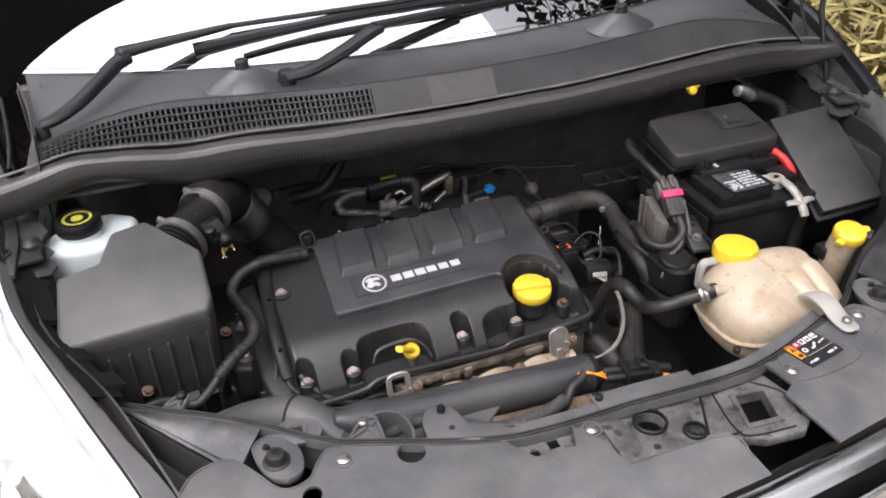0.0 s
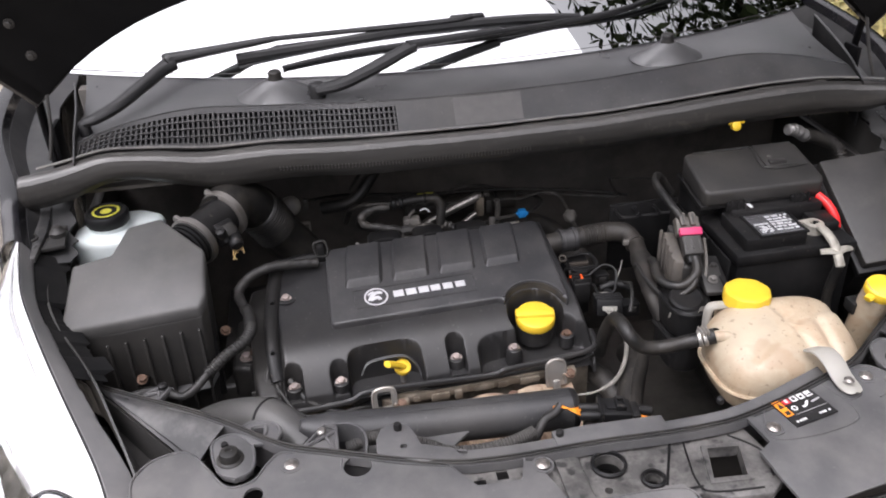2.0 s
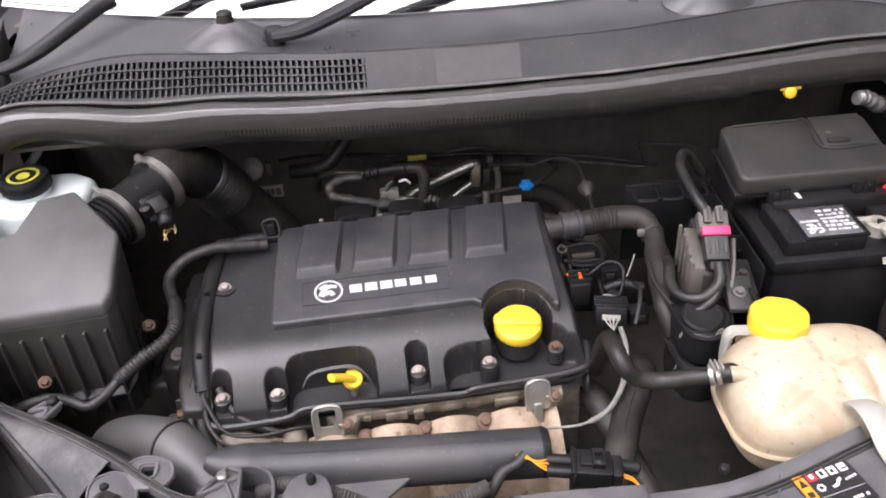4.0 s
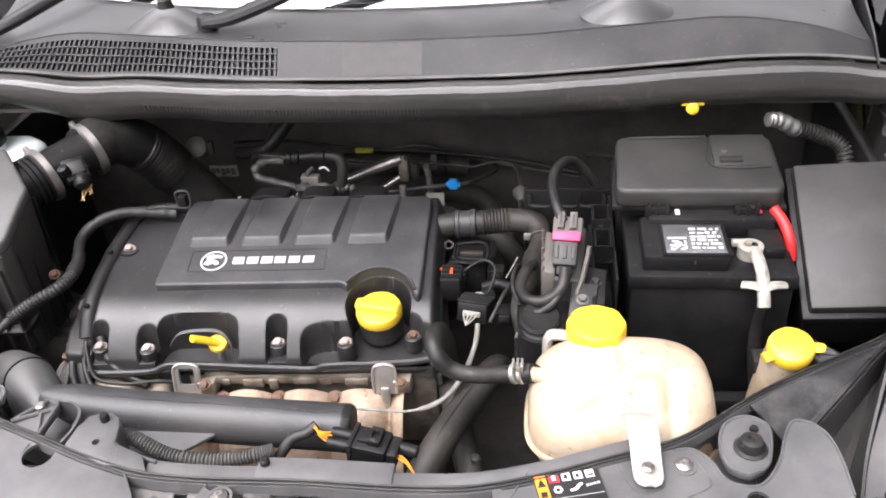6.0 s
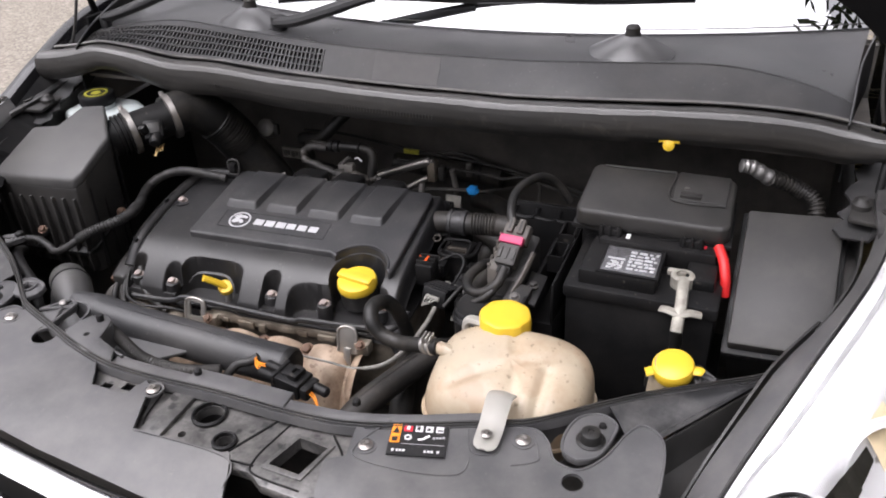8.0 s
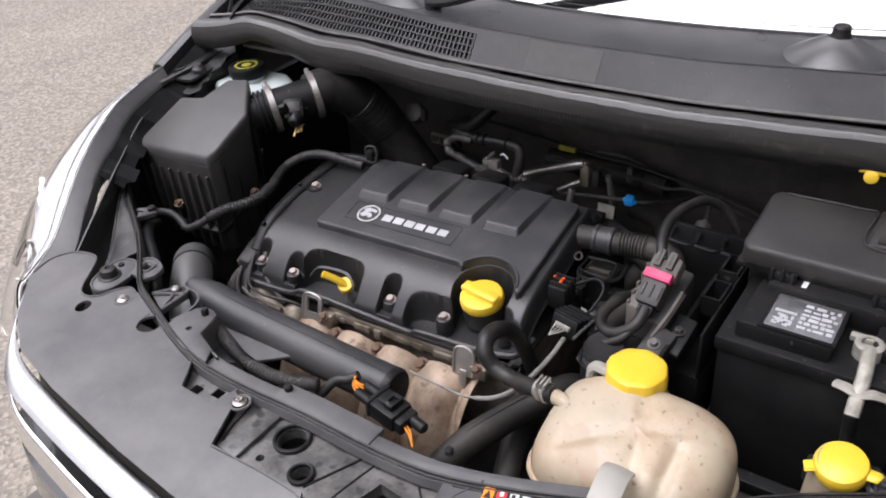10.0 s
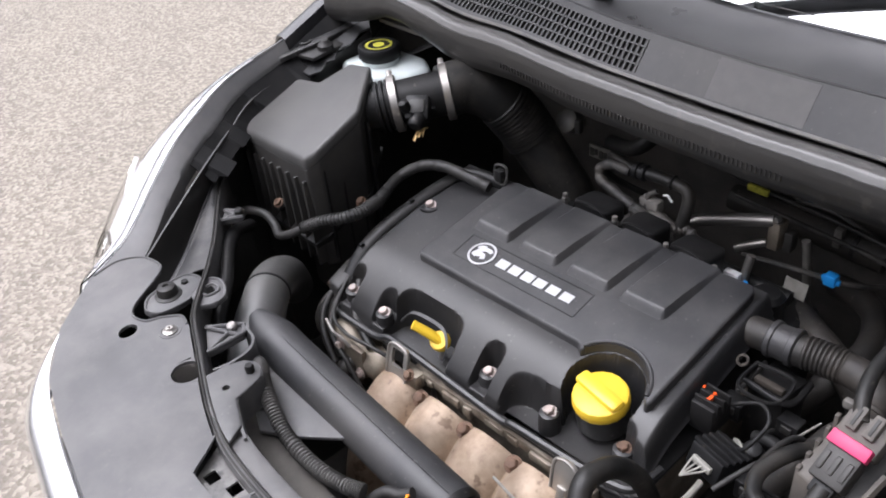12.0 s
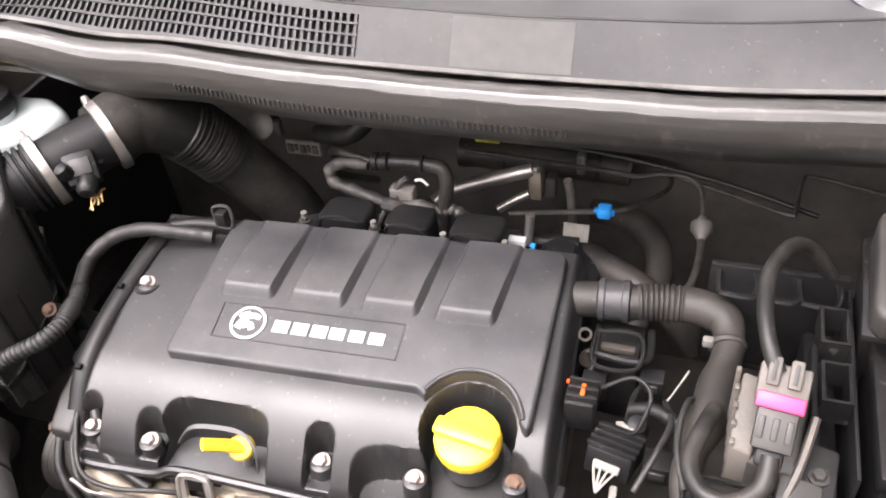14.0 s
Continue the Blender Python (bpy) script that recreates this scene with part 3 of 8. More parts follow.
for sx in (-1, 1):
    part("hinge", sweep([(sx * 0.742, 0.64, 0.985), (sx * 0.748, 0.655, 1.05), (sx * 0.742, 0.64, 1.11), (sx * 0.73, 0.61, 1.19)], 0.007, 16, 8), M_BONNET, bonnet)
    part("hinge_plate", box(sx * 0.722 - 0.004, sx * 0.722 + 0.004, 0.60, 0.645, 1.00, 1.075, 0.002), M_BONNET, bonnet)
    part("hinge_rod", sweep([(sx * 0.722, 0.548, 1.040), (sx * 0.712, 0.562, 1.085), (sx * 0.707, 0.590, 1.165)], 0.0030, 14, 8), M_DUSTY, bonnet, "thin steel hinge rod")
    part("rod_end", lathe([(0.006, -0.004), (0.006, 0.005), (0.004, 0.007)], (sx * 0.707, 0.588, 1.165), (0, -1, 0.2), 14), M_METAL, bonnet)
    for bx, bz in ((0.704, 1.212), (0.722, 1.262)):
        part("hinge_bolt", hexbolt((sx * bx, 0.548, bz), 0.0055, (0, -1, -0.15)), M_DUSTY, bonnet, "zinc hinge bolt")

# ---- front panel ----
TX = [0, 0.1, 0.17, 0.24, 0.30, 0.38, 0.43, 0.49, 0.62, 0.68]
TY = [-0.072, -0.075, -0.072, -0.052, -0.028, 0.002, 0.045, 0.090, 0.168, 0.215]


def strip_y(x):
    return sum(float(np.interp(abs(x) + d, TX, TY)) for d in (-0.02, -0.01, 0, 0.01, 0.02)) / 5


slam = thing("radiator_support", (0, -0.05, 0.8), "black plastic radiator support panel with moulded brackets", "radiator support")


def slam_at(u, v):
    x = -0.675 + 1.35 * u
    prof = [(-0.0065, 0.846), (-0.0050, 0.8580), (0.0, 0.8592), (0.0024, 0.8588), (0.0040, 0.855), (0.0048, 0.83), (0.0048, 0.80)]
    a = prof[round(v * 6)]
    return Vector((x, strip_y(x) + a[0], a[1]))


part("support_beam", sheet(120, 6, slam_at, 0.003), M_TRIM, slam)
for d, r in ((-0.0036, 0.0012), (0.0012, 0.0016)):
    part("sealing_strip", sweep([(x, strip_y(x) + d, 0.8610) for x in np.linspace(-0.675, 0.675, 46)], r, 140, 8), M_RUBBER, slam, "thin raised rubber sealing strip")
# Added black plate so the panel holes read as unlit depth.
part("under_shade_plate", prism([(-0.60, 0.16), (-0.54, -0.03), (-0.42, -0.14), (-0.2, -0.19), (0.2, -0.19), (0.42, -0.14), (0.54, -0.03), (0.60, 0.16), (0.45, 0.03), (0.3, -0.05), (0.0, -0.09), (-0.3, -0.05), (-0.45, 0.03)], 0.69, 0.70, 0.003), M_JET_SHADE, slam)


def cover_z(x, y):
    return 0.8585 - 0.10 * max(0.0, strip_y(min(abs(x), 0.42)) - 0.04 - y) - 0.9 * max(0.0, -0.15 - y) ** 1.5


def edge_pts(x0, x1, n):
    return [(x, strip_y(x) - 0.0075) for x in np.linspace(x0, x1, n)]


left_outline = [(-0.385, -0.010)] + edge_pts(-0.365, -0.10, 14) + [(-0.086, -0.088), (-0.061, -0.154), (0.071, -0.153), (0.080, -0.170), (0.094, -0.214), (0.0, -0.221), (-0.165, -0.206), (-0.32, -0.184), (-0.418, -0.163), (-0.490, -0.122), (-0.556, -0.056), (-0.558, -0.020), (-0.540, 0.008), (-0.510, 0.019), (-0.490, 0.012), (-0.468, -0.018), (-0.452, -0.042), (-0.436, -0.050), (-0.414, -0.044), (-0.400, -0.026)]


def plate(poly, zf, thick=0.004, bevel=0.0015):
    """A trim plate that follows a height, cut fine enough to bend."""
    b = bmesh.new()
    f = b.faces.new([b.verts.new((x, y, 0)) for x, y in poly])
    bmesh.ops.triangulate(b, faces=[f])
    for _ in range(3):
        long = [e for e in b.edges if e.calc_length() > 0.035]
        if long:
            bmesh.ops.subdivide_edges(b, edges=long, cuts=1)
            bmesh.ops.triangulate(b, faces=[q for q in b.faces if len(q.verts) > 3])
    bmesh.ops.beautify_fill(b, faces=list(b.faces), edges=list(b.edges))
    for v in b.verts:
        v.co.z = zf(v.co.x, v.co.y)
    bmesh.ops.recalc_face_normals(b, faces=b.faces)
    if sum(q.normal.z for q in b.faces) < 0:
        bmesh.ops.reverse_faces(b, faces=list(b.faces))
    bmesh.ops.solidify(b, geom=list(b.faces), thickness=thick)
    return b


cover_a = thing("front_trim_cover", (-0.25, -0.1, 0.84), "matt dark grey plastic trim cover with screws and holes", "trim cover", "front trim covers")
part("shell", cut(plate(left_outline, cover_z), disc_tool(-0.415, -0.066, 0.0115), disc_tool(-0.292, -0.050, 0.017), prism([(-0.187, -0.070), (-0.159, -0.110), (-0.107, -0.111), (-0.095, -0.073), (-0.112, -0.0755)], 0.80, 0.90), prism([(-0.075, -0.112), (-0.058, -0.150), (-0.020, -0.150), (-0.040, -0.100)], 0.8, 0.9)), M_TRIM, cover_a)
right_outline = [(0.187, -0.062)] + edge_pts(0.20, 0.365, 9) + [(0.385, -0.010), (0.402, -0.024), (0.414, -0.044), (0.436, -0.050), (0.452, -0.042), (0.468, -0.018), (0.480, 0.015), (0.492, 0.034), (0.508, 0.032), (0.520, 0.018), (0.526, -0.01), (0.528, -0.06), (0.480, -0.118), (0.418, -0.163), (0.32, -0.184), (0.20, -0.204), (0.185, -0.165), (0.178, -0.126), (0.197, -0.114)]
cover_b = thing("front_trim_cover", (0.35, -0.1, 0.84), "matt dark grey plastic trim cover with a service label", "trim cover", "front trim covers")
part("shell", cut(plate(right_outline, cover_z), disc_tool(0.440, -0.066, 0.0115)), M_TRIM, cover_b)
for x, y, c in ((-0.370, -0.032, cover_a), (-0.078, -0.094, cover_a), (0.375, -0.030, cover_b), (0.212, -0.094, cover_b)):
    z = cover_z(x, y)
    part("screw", screw((x, y, z + 0.0005), r=0.0085), M_METAL, c, "bright screw head")
    part("screw_dish", lathe([(0.0135, 0), (0.013, 0.002), (0.0105, 0.002), (0.010, 0.0005)], (x, y, z - 0.0015), hoop=True), M_TRIM, c)

# raised rim lines and sunken plates on the left cover
part("edge_rim", sweep([(x, y, cover_z(x, y) + 0.0005) for x, y in [(-0.554, -0.052), (-0.557, -0.018), (-0.539, 0.008), (-0.510, 0.018), (-0.490, 0.012), (-0.468, -0.018), (-0.452, -0.042), (-0.436, -0.050), (-0.414, -0.044), (-0.400, -0.026), (-0.385, -0.010), (-0.367, -0.012)]], 0.0015, 90, 6), M_TRIM, cover_a)
part("edge_rim", sweep([(x, y, cover_z(x, y) + 0.0005) for x, y in [(0.367, -0.012), (0.385, -0.010), (0.402, -0.024), (0.414, -0.044), (0.436, -0.050), (0.452, -0.042), (0.468, -0.018), (0.480, 0.015), (0.492, 0.034), (0.508, 0.032), (0.520, 0.018), (0.526, -0.01), (0.528, -0.055)]], 0.0015, 90, 6), M_TRIM, cover_b)
for pts in ([(0.222, -0.048), (0.206, -0.112), (0.322, -0.098), (0.312, -0.034)], [(0.352, -0.040), (0.352, -0.058), (0.330, -0.066), (0.318, -0.052)], [(0.385, -0.020), (0.398, -0.050), (0.372, -0.068)]):
    part("moulded_line", sweep([(x, y, cover_z(x, y) + 0.0003) for x, y in pts], 0.0012, 40, 6), M_TRIM, cover_b)
for pts in ([(-0.060, -0.156), (0.068, -0.158), (0.084, -0.190)],):
    part("moulded_line", sweep([(x, y, cover_z(x, y) + 0.0003) for x, y in pts], 0.0012, 40, 6), M_TRIM, cover_a)
part("notch_rim", sweep([(-0.310, -0.036, 0.8585), (-0.311, -0.054, 0.857), (-0.300, -0.068, 0.856), (-0.284, -0.068, 0.856), (-0.273, -0.054, 0.857), (-0.272, -0.048, 0.8575)], 0.0018, 30, 6), M_TRIM, cover_a)
part("fixing_plate", cut(prism([(-0.190, -0.066), (-0.160, -0.114), (-0.104, -0.114), (-0.090, -0.066)], 0.842, 0.8445, 0.0005), box(-0.160, -0.146, -0.103, -0.090, 0.8, 0.9, 0), box(-0.132, -0.118, -0.094, -0.081, 0.8, 0.9, 0)), M_DIRTY, cover_a)
part("rim", sweep([(-0.187, -0.070, 0.8585), (-0.172, -0.092, 0.8570), (-0.159, -0.110, 0.8550), (-0.133, -0.112, 0.8545), (-0.107, -0.111, 0.8550), (-0.095, -0.073, 0.8580)], 0.0016, 40, 6), M_TRIM, cover_a)

# latch platform in the middle
platform = thing("latch_platform", (0.06, -0.12, 0.82), "dirty black plastic latch platform with round openings", "latch platform")
part("deck", cut(prism([(-0.092, -0.078), (0.186, -0.062), (0.198, -0.116), (0.192, -0.160), (0.172, -0.176), (0.118, -0.172), (0.10, -0.160), (-0.064, -0.158)], 0.828, 0.842, 0.003), disc_tool(0.003, -0.096, 0.017), disc_tool(0.046, -0.129, 0.0105), disc_tool(-0.010, -0.134, 0.005), prism([(0.080, -0.0655), (0.094, -0.0650), (0.096, -0.0725), (0.090, -0.0760), (0.082, -0.0725)], 0.8, 0.9), prism([(0.127, -0.096), (0.166, -0.100), (0.154, -0.146), (0.114, -0.143)], 0.8, 0.9)), M_DIRTY, platform)
for x, y, r in ((0.003, -0.096, 0.021), (0.046, -0.129, 0.014)):
    part("opening_rim", lathe([(r + 0.001, 0), (r + 0.001, 0.004), (r - 0.0008, 0.0055), (r - 0.0028, 0.005), (r - 0.004, -0.025), (r - 0.001, -0.025), (r + 0.0005, -0.002)], (x, y, 0.842), seg=28, hoop=True), M_BLACK, platform)
for pts in ([(-0.078, -0.082), (-0.052, -0.150), (0.060, -0.151), (0.098, -0.150)], [(0.106, -0.072), (0.100, -0.100), (0.094, -0.140), (0.104, -0.160), (0.165, -0.166)], [(0.162, -0.078), (0.190, -0.112), (0.184, -0.152)]):
    part("moulded_line", sweep([(x, y, 0.8422) for x, y in pts], 0.0014, 40, 6), M_BLACK, platform)
part("rib", sweep([(0.088, -0.076, 0.8420), (0.076, -0.102, 0.8420), (0.058, -0.140, 0.8420)], 0.0018, 12, 6), M_BLACK, platform)
part("hole_rim", cut(prism([(0.121, -0.089), (0.172, -0.093), (0.160, -0.153), (0.107, -0.150)], 0.840, 0.8445, 0.0015), prism([(0.127, -0.096), (0.166, -0.100), (0.154, -0.146), (0.114, -0.143)], 0.8, 0.9)), M_DIRTY, platform)
part("knob", box(0.120, 0.150, -0.072, -0.060, 0.842, 0.852, 0.003), M_DIRTY, platform)
part("side_rail", box(-0.060, -0.030, -0.150, -0.068, 0.842, 0.848, 0.002), M_DIRTY, platform)

# bonnet rubbers
for sx in (-1, 1):
    rub = thing("bonnet_bump_stop", (sx * 0.444, 0, 0.85), "round black rubber bonnet stop on the front panel", "bump stop", "bonnet bump stops")
    part("stop", lathe([(0.0175, -0.002), (0.0168, 0.002), (0.0130, 0.0035), (0.0124, 0.0100), (0.0108, 0.0135), (0.007, 0.0150), (0.004, 0.0152), (0.003, 0.0130)], (sx * 0.444, 0.0, 0.852)), M_RUBBER, rub)
    part("base", prism([(sx * x, y) for x, y in ((0.418, -0.026), (0.426, -0.033), (0.438, -0.036), (0.452, -0.028), (0.462, -0.012), (0.468, 0.012), (0.468, 0.032), (0.460, 0.041), (0.444, 0.046), (0.428, 0.038), (0.418, 0.020), (0.413, -0.004))], 0.845, 0.853, 0.002), M_TRIM, rub)
    part("base_rim", sweep([(sx * x, y, 0.853) for x, y in ((0.436, -0.034), (0.456, -0.022), (0.466, 0.010), (0.466, 0.034), (0.446, 0.044), (0.424, 0.032), (0.415, 0.004), (0.418, -0.024), (0.436, -0.034))], 0.0018, 50, 6), M_TRIM, rub)
    part("rivet", lathe([(0.005, 0), (0.004, 0.003)], (sx * 0.452, 0.026, 0.853), seg=10), M_BLACK, rub)


def tab(x, y, ang, ln, wd, name="fixing_lug"):
    """A ribbed lug that sticks out behind the panel."""
    m = pose(x, y, 0, 0, 0, ang)
    b = prism([(-wd, 0), (wd, 0), (wd * 0.75, ln * 0.8), (wd * 0.4, ln), (-wd * 0.4, ln), (-wd * 0.75, ln * 0.8)], 0.846, 0.852, 0.001)
    for p, q in (((-wd, 0), (-wd * 0.5, ln)), ((wd, 0), (wd * 0.5, ln)), ((-wd, 0), (wd * 0.4, ln * 0.8)), ((wd, 0), (-wd * 0.4, ln * 0.8))):
        sweep([(*p, 0.854), (*q, 0.854)], 0.0026, 4, 6, b)
    part(name, b, M_TRIM, slam, m=m)
    part("plug", lathe([(0.0065, 0), (0.0065, 0.008), (0.004, 0.010)], m @ Vector((0, ln * 0.8, 0.853)), seg=14), M_METAL if ln > 0.05 else M_BLACK, slam)



# eyelet lug with a square hole
part("fixing_lug", cut(prism([(-0.440, 0.050), (-0.428, 0.060), (-0.409, 0.061), (-0.386, 0.050), (-0.380, 0.031), (-0.389, 0.016), (-0.420, 0.018)], 0.848, 0.855, 0.002), box(-0.417, -0.404, 0.033, 0.046, 0.8, 0.9, 0)), M_TRIM, slam)
part("lug_rim", sweep([(-0.436, 0.046, 0.855), (-0.425, 0.057, 0.855), (-0.409, 0.058, 0.855), (-0.388, 0.048, 0.855), (-0.383, 0.031, 0.855), (-0.390, 0.018, 0.855)], 0.0022, 40, 6), M_TRIM, slam)
part("lug_collar", sweep([(-0.419, 0.031, 0.856), (-0.402, 0.031, 0.856), (-0.402, 0.048, 0.856), (-0.419, 0.048, 0.856), (-0.419, 0.031, 0.856)], 0.0018, 40, 6), M_TRIM, slam)
# triangular lug with a cross rib and a curved arm
part("fixing_lug", prism([(-0.356, 0.004), (-0.332, 0.038), (-0.320, 0.038), (-0.312, 0.030), (-0.314, -0.016)], 0.840, 0.848, 0.002), M_TRIM, slam)
for p, q in (((-0.356, 0.004), (-0.328, 0.039)), ((-0.314, -0.016), (-0.314, 0.032)), ((-0.356, 0.004), (-0.314, 0.026)), ((-0.316, -0.012), (-0.334, 0.034)), ((-0.328, 0.039), (-0.314, 0.032))):
    part("cross_rib", sweep([(*p, 0.850), (*q, 0.850)], 0.0024, 4, 6), M_TRIM, slam)
part("plug", lathe([(0.0060, 0), (0.0060, 0.005), (0.004, 0.007)], (-0.332, 0.026, 0.849), seg=14), M_METAL, slam)
part("curved_arm", sheet(16, 2, lambda u, v: spline([(-0.322, 0.038, 0), (-0.298, 0.036, 0), (-0.281, 0.022, 0), (-0.276, -0.004, 0), (-0.280, -0.026, 0)], 17)[round(u * 16)] + Vector((0, 0, 0.852 - 0.030 * v)), 0.003), M_TRIM, slam)
for sx in (-1, 1):
    tab(sx * 0.555, 0.136, sx * 40, 0.030, 0.013)
part("corner_plate", cut(prism([(-0.268, -0.040), (-0.266, -0.012), (-0.259, 0.004), (-0.248, 0.011), (-0.236, 0.011), (-0.224, 0.004), (-0.219, -0.008), (-0.213, -0.032), (-0.196, -0.039), (-0.176, -0.047), (-0.164, -0.068), (-0.215, -0.062)], 0.856, 0.862, 0.002), disc_tool(-0.2345, -0.0325, 0.0042)), M_TRIM, slam)
part("plate_wall", sheet(24, 3, lambda u, v: spline([(-0.266, -0.014, 0), (-0.257, 0.006, 0), (-0.243, 0.0115, 0), (-0.226, 0.005, 0), (-0.219, -0.008, 0), (-0.213, -0.031, 0), (-0.196, -0.039, 0), (-0.176, -0.047, 0), (-0.160, -0.052, 0)], 25)[round(u * 24)] + Vector((0, 0.001, 0.859 - 0.035 * v)), 0.003), M_TRIM, slam)
part("stud", lathe([(0.0052, 0), (0.0052, 0.008), (0.0040, 0.010), (0.0020, 0.010)], (-0.238, -0.001, 0.861), seg=12), M_BLACK, slam)
for x, y, z in ((-0.044, -0.0490, 0.857), (0.171, -0.0345, 0.857)):
    part("stud", lathe([(0.0052, 0), (0.0050, 0.006), (0.0030, 0.008)], (x, y, z), seg=12), M_BLACK, slam)
for x0, x1, w in ((-0.052, 0.090, 0.034),):
    XS = [x0 + (x1 - x0) * k / 10 for k in range(11)]
    part("flange_pad", prism([(x, strip_y(x) + 0.005) for x in XS] + [(x, strip_y(x) + w) for x in XS[::-1]], 0.848, 0.8575, 0.002), M_TRIM, slam)
FL = [float(x) for x in np.linspace(-0.17, 0.33, 20)]
part("rear_flange", prism([(x, strip_y(x) + 0.004) for x in FL] + [(x, strip_y(x) + 0.024) for x in FL[::-1]], 0.848, 0.855, 0.0015), M_TRIM, slam)


# sides of the front panel, down to the lamps
BAND_IN = [(0.722, 0.385, 0.955), (0.700, 0.290, 0.938), (0.668, 0.222, 0.917), (0.624, 0.148, 0.898), (0.591, 0.077, 0.868), (0.563, 0.011, 0.838), (0.545, -0.045, 0.822)]
LAMP_IN = [(0.757, 0.400, 0.990), (0.731, 0.272, 0.976), (0.702, 0.190, 0.955), (0.679, 0.130, 0.930), (0.660, 0.080, 0.900), (0.636, 0.018, 0.862), (0.608, -0.066, 0.838)]
for sx in (-1, 1):
    a, b = spline(LAMP_IN, 31), spline(BAND_IN, 31)
    a = [p.lerp(q, 0.28 + 0.20 * smooth_step(0.45, 0.95, i / 30)) + Vector((0, 0, 0.006)) for i, (p, q) in enumerate(zip(a, b))]
    s_line = [Vector((0.668 - 0.215 * k / 30, strip_y(0.668 - 0.215 * k / 30) - 0.006, 0.856)) for k in range(31)]
    b_line = spline(BAND_IN[2:], 31)

    def flip(p, sx=sx):
        return Vector((sx * p.x, p.y, p.z))

    rag = random.Random(12 + sx)
    torn = []
    while len(torn) < 121:
        torn += [rag.choice((0.0, 0.0, 0.12, 0.05))] * rag.randint(10, 22)

    def TRIM_W(u):
        return (0.60 if sx < 0 else 0.88) + (0.40 if sx < 0 else 0.12) * smooth_step(0.55, 0.88, u)

    def trim_at(u, v):
        k = u * 30
        i = min(int(k), 29)
        p, q = a[i].lerp(a[i + 1], k - i), b[i].lerp(b[i + 1], k - i)
        f, d = [(0.0, 0.014), (0.02, 0.002), (0.06, 0.0), (0.45, 0.002), (0.80, 0.004), (0.97, 0.006), (1.0, 0.012), (1.0, 0.030)][round(v * 7)]
        f *= TRIM_W(u)
        if v > 0.7:
            f -= torn[round(u * 120)] * (1 - smooth_step(0.60, 0.75, u)) * (1 if sx < 0 else 0.25)
        return flip(p.lerp(q, f) - Vector((0, 0, d)))

    def pan_at(u, v):
        k = round(v * 6)
        f, d = [(0.40, 0.014), (0.43, 0.022), (0.47, 0.060), (0.72, 0.075), (0.88, 0.070), (0.96, 0.040), (1.0, 0.004)][k]
        p = s_line[round(u * 30)].lerp(b_line[round(u * 30)], f)
        return flip(p - Vector((0, 0, d)))

    def face_on_pan(u, v):
        f = 0.40 * v
        p = s_line[round(u * 30)].lerp(b_line[round(u * 30)], f)
        return flip(p - Vector((0, 0, 0.012 * v * v - (0.0025 if v > 0.93 else 0))))
    # Black plug painted in place of the dark hole in the corner face.
    part("grommet", lathe([(0.0055, -0.003), (0.0055, 0.0012), (0.0035, 0.0012), (0.003, -0.002)], face_on_pan(0.40, 0.45), (0, -0.25, 1), 16), M_JET_SHADE, slam)
    # Left strip is a lit copy of the right strip's plastic.
    part("lamp_trim", sheet(120, 7, trim_at, 0.002), M_STRIP if sx < 0 else M_TRIM, slam, "flat grey trim strip with a torn inner edge" if sx < 0 else "flat dark grey trim strip beside the lamp")
    part("corner_pan", sheet(30, 6, pan_at, 0.003), M_INNER, slam, "dark sunken pocket beside the lamp")
    part("corner_face", sheet(30, 16, face_on_pan, 0.002), M_PRESSED, slam, "dusty pressed steel corner face")
    torn_in = []
    while len(torn_in) < 121:
        torn_in += [rag.uniform(0.010, 0.034)] * rag.randint(6, 16)

    def liner_at(u, v):
        k = u * 15
        i = min(int(k), 29)
        p, q = b[i].lerp(b[i + 1], k - i), a[i].lerp(a[i + 1], k - i)
        p = q.lerp(p, 0.56 + 0.44 * v)
        w = (0.004 + torn_in[round(u * 120)]) * v
        return flip(Vector((p.x - 0.85 * w, p.y + 0.5 * w, p.z - 0.010 - 0.012 * v)))
    if sx < 0:
        part("torn_liner", sheet(120, 3, liner_at, 0.0016), M_PITCH, slam, "ragged edge of the black wing liner")
    lamp = thing("headlamp", (sx * 0.70, 0.1, 0.75), "clear headlamp with a bright chrome reflector", "headlamp", "headlamps")

    def lens(u, v, off=0.0):
        p = a[round(u * 30)]
        w = v * 1.35
        full = (0.85 + 0.75 * math.sin(math.pi * u) ** 0.7) * (1 - 0.65 * max(0, (u - 0.75) / 0.25))
        out, dn = 0.006 + (0.072 * math.sin(w) ** 0.85 + 0.05 * v * v) * full - off, 0.26 * (1 - math.cos(w)) + 0.006 * v + 0.004
        nx, ny = 0.84, -0.54
        k = 0.35 + 0.65 * min(1, u / 0.25)
        dn *= 1 - 0.6 * smooth_step(0.78, 1.0, u)
        return flip(Vector((p.x + nx * out * k, p.y + ny * out * k, p.z - dn * k - off * 0.8)))
    # Near-white reflector shell that also paints the sky glare on the lens.
    part("housing", sheet(30, 18, lambda u, v: lens(u, v, 0.004 + 0.022 * smooth_step(0.30, 0.6, v) * (1 - smooth_step(0.7, 0.85, u))), 0.003), M_FOIL, lamp, "silver reflector shell")
    part("lens", sheet(30, 18, lens, 0.003), M_GLASS, lamp, "clear polycarbonate lens").visible_shadow = False
    part("edge", sweep([flip(p) - Vector((0, 0, 0.004)) for p in a[::5]], 0.0020, 60, 6), M_BLACK, lamp)
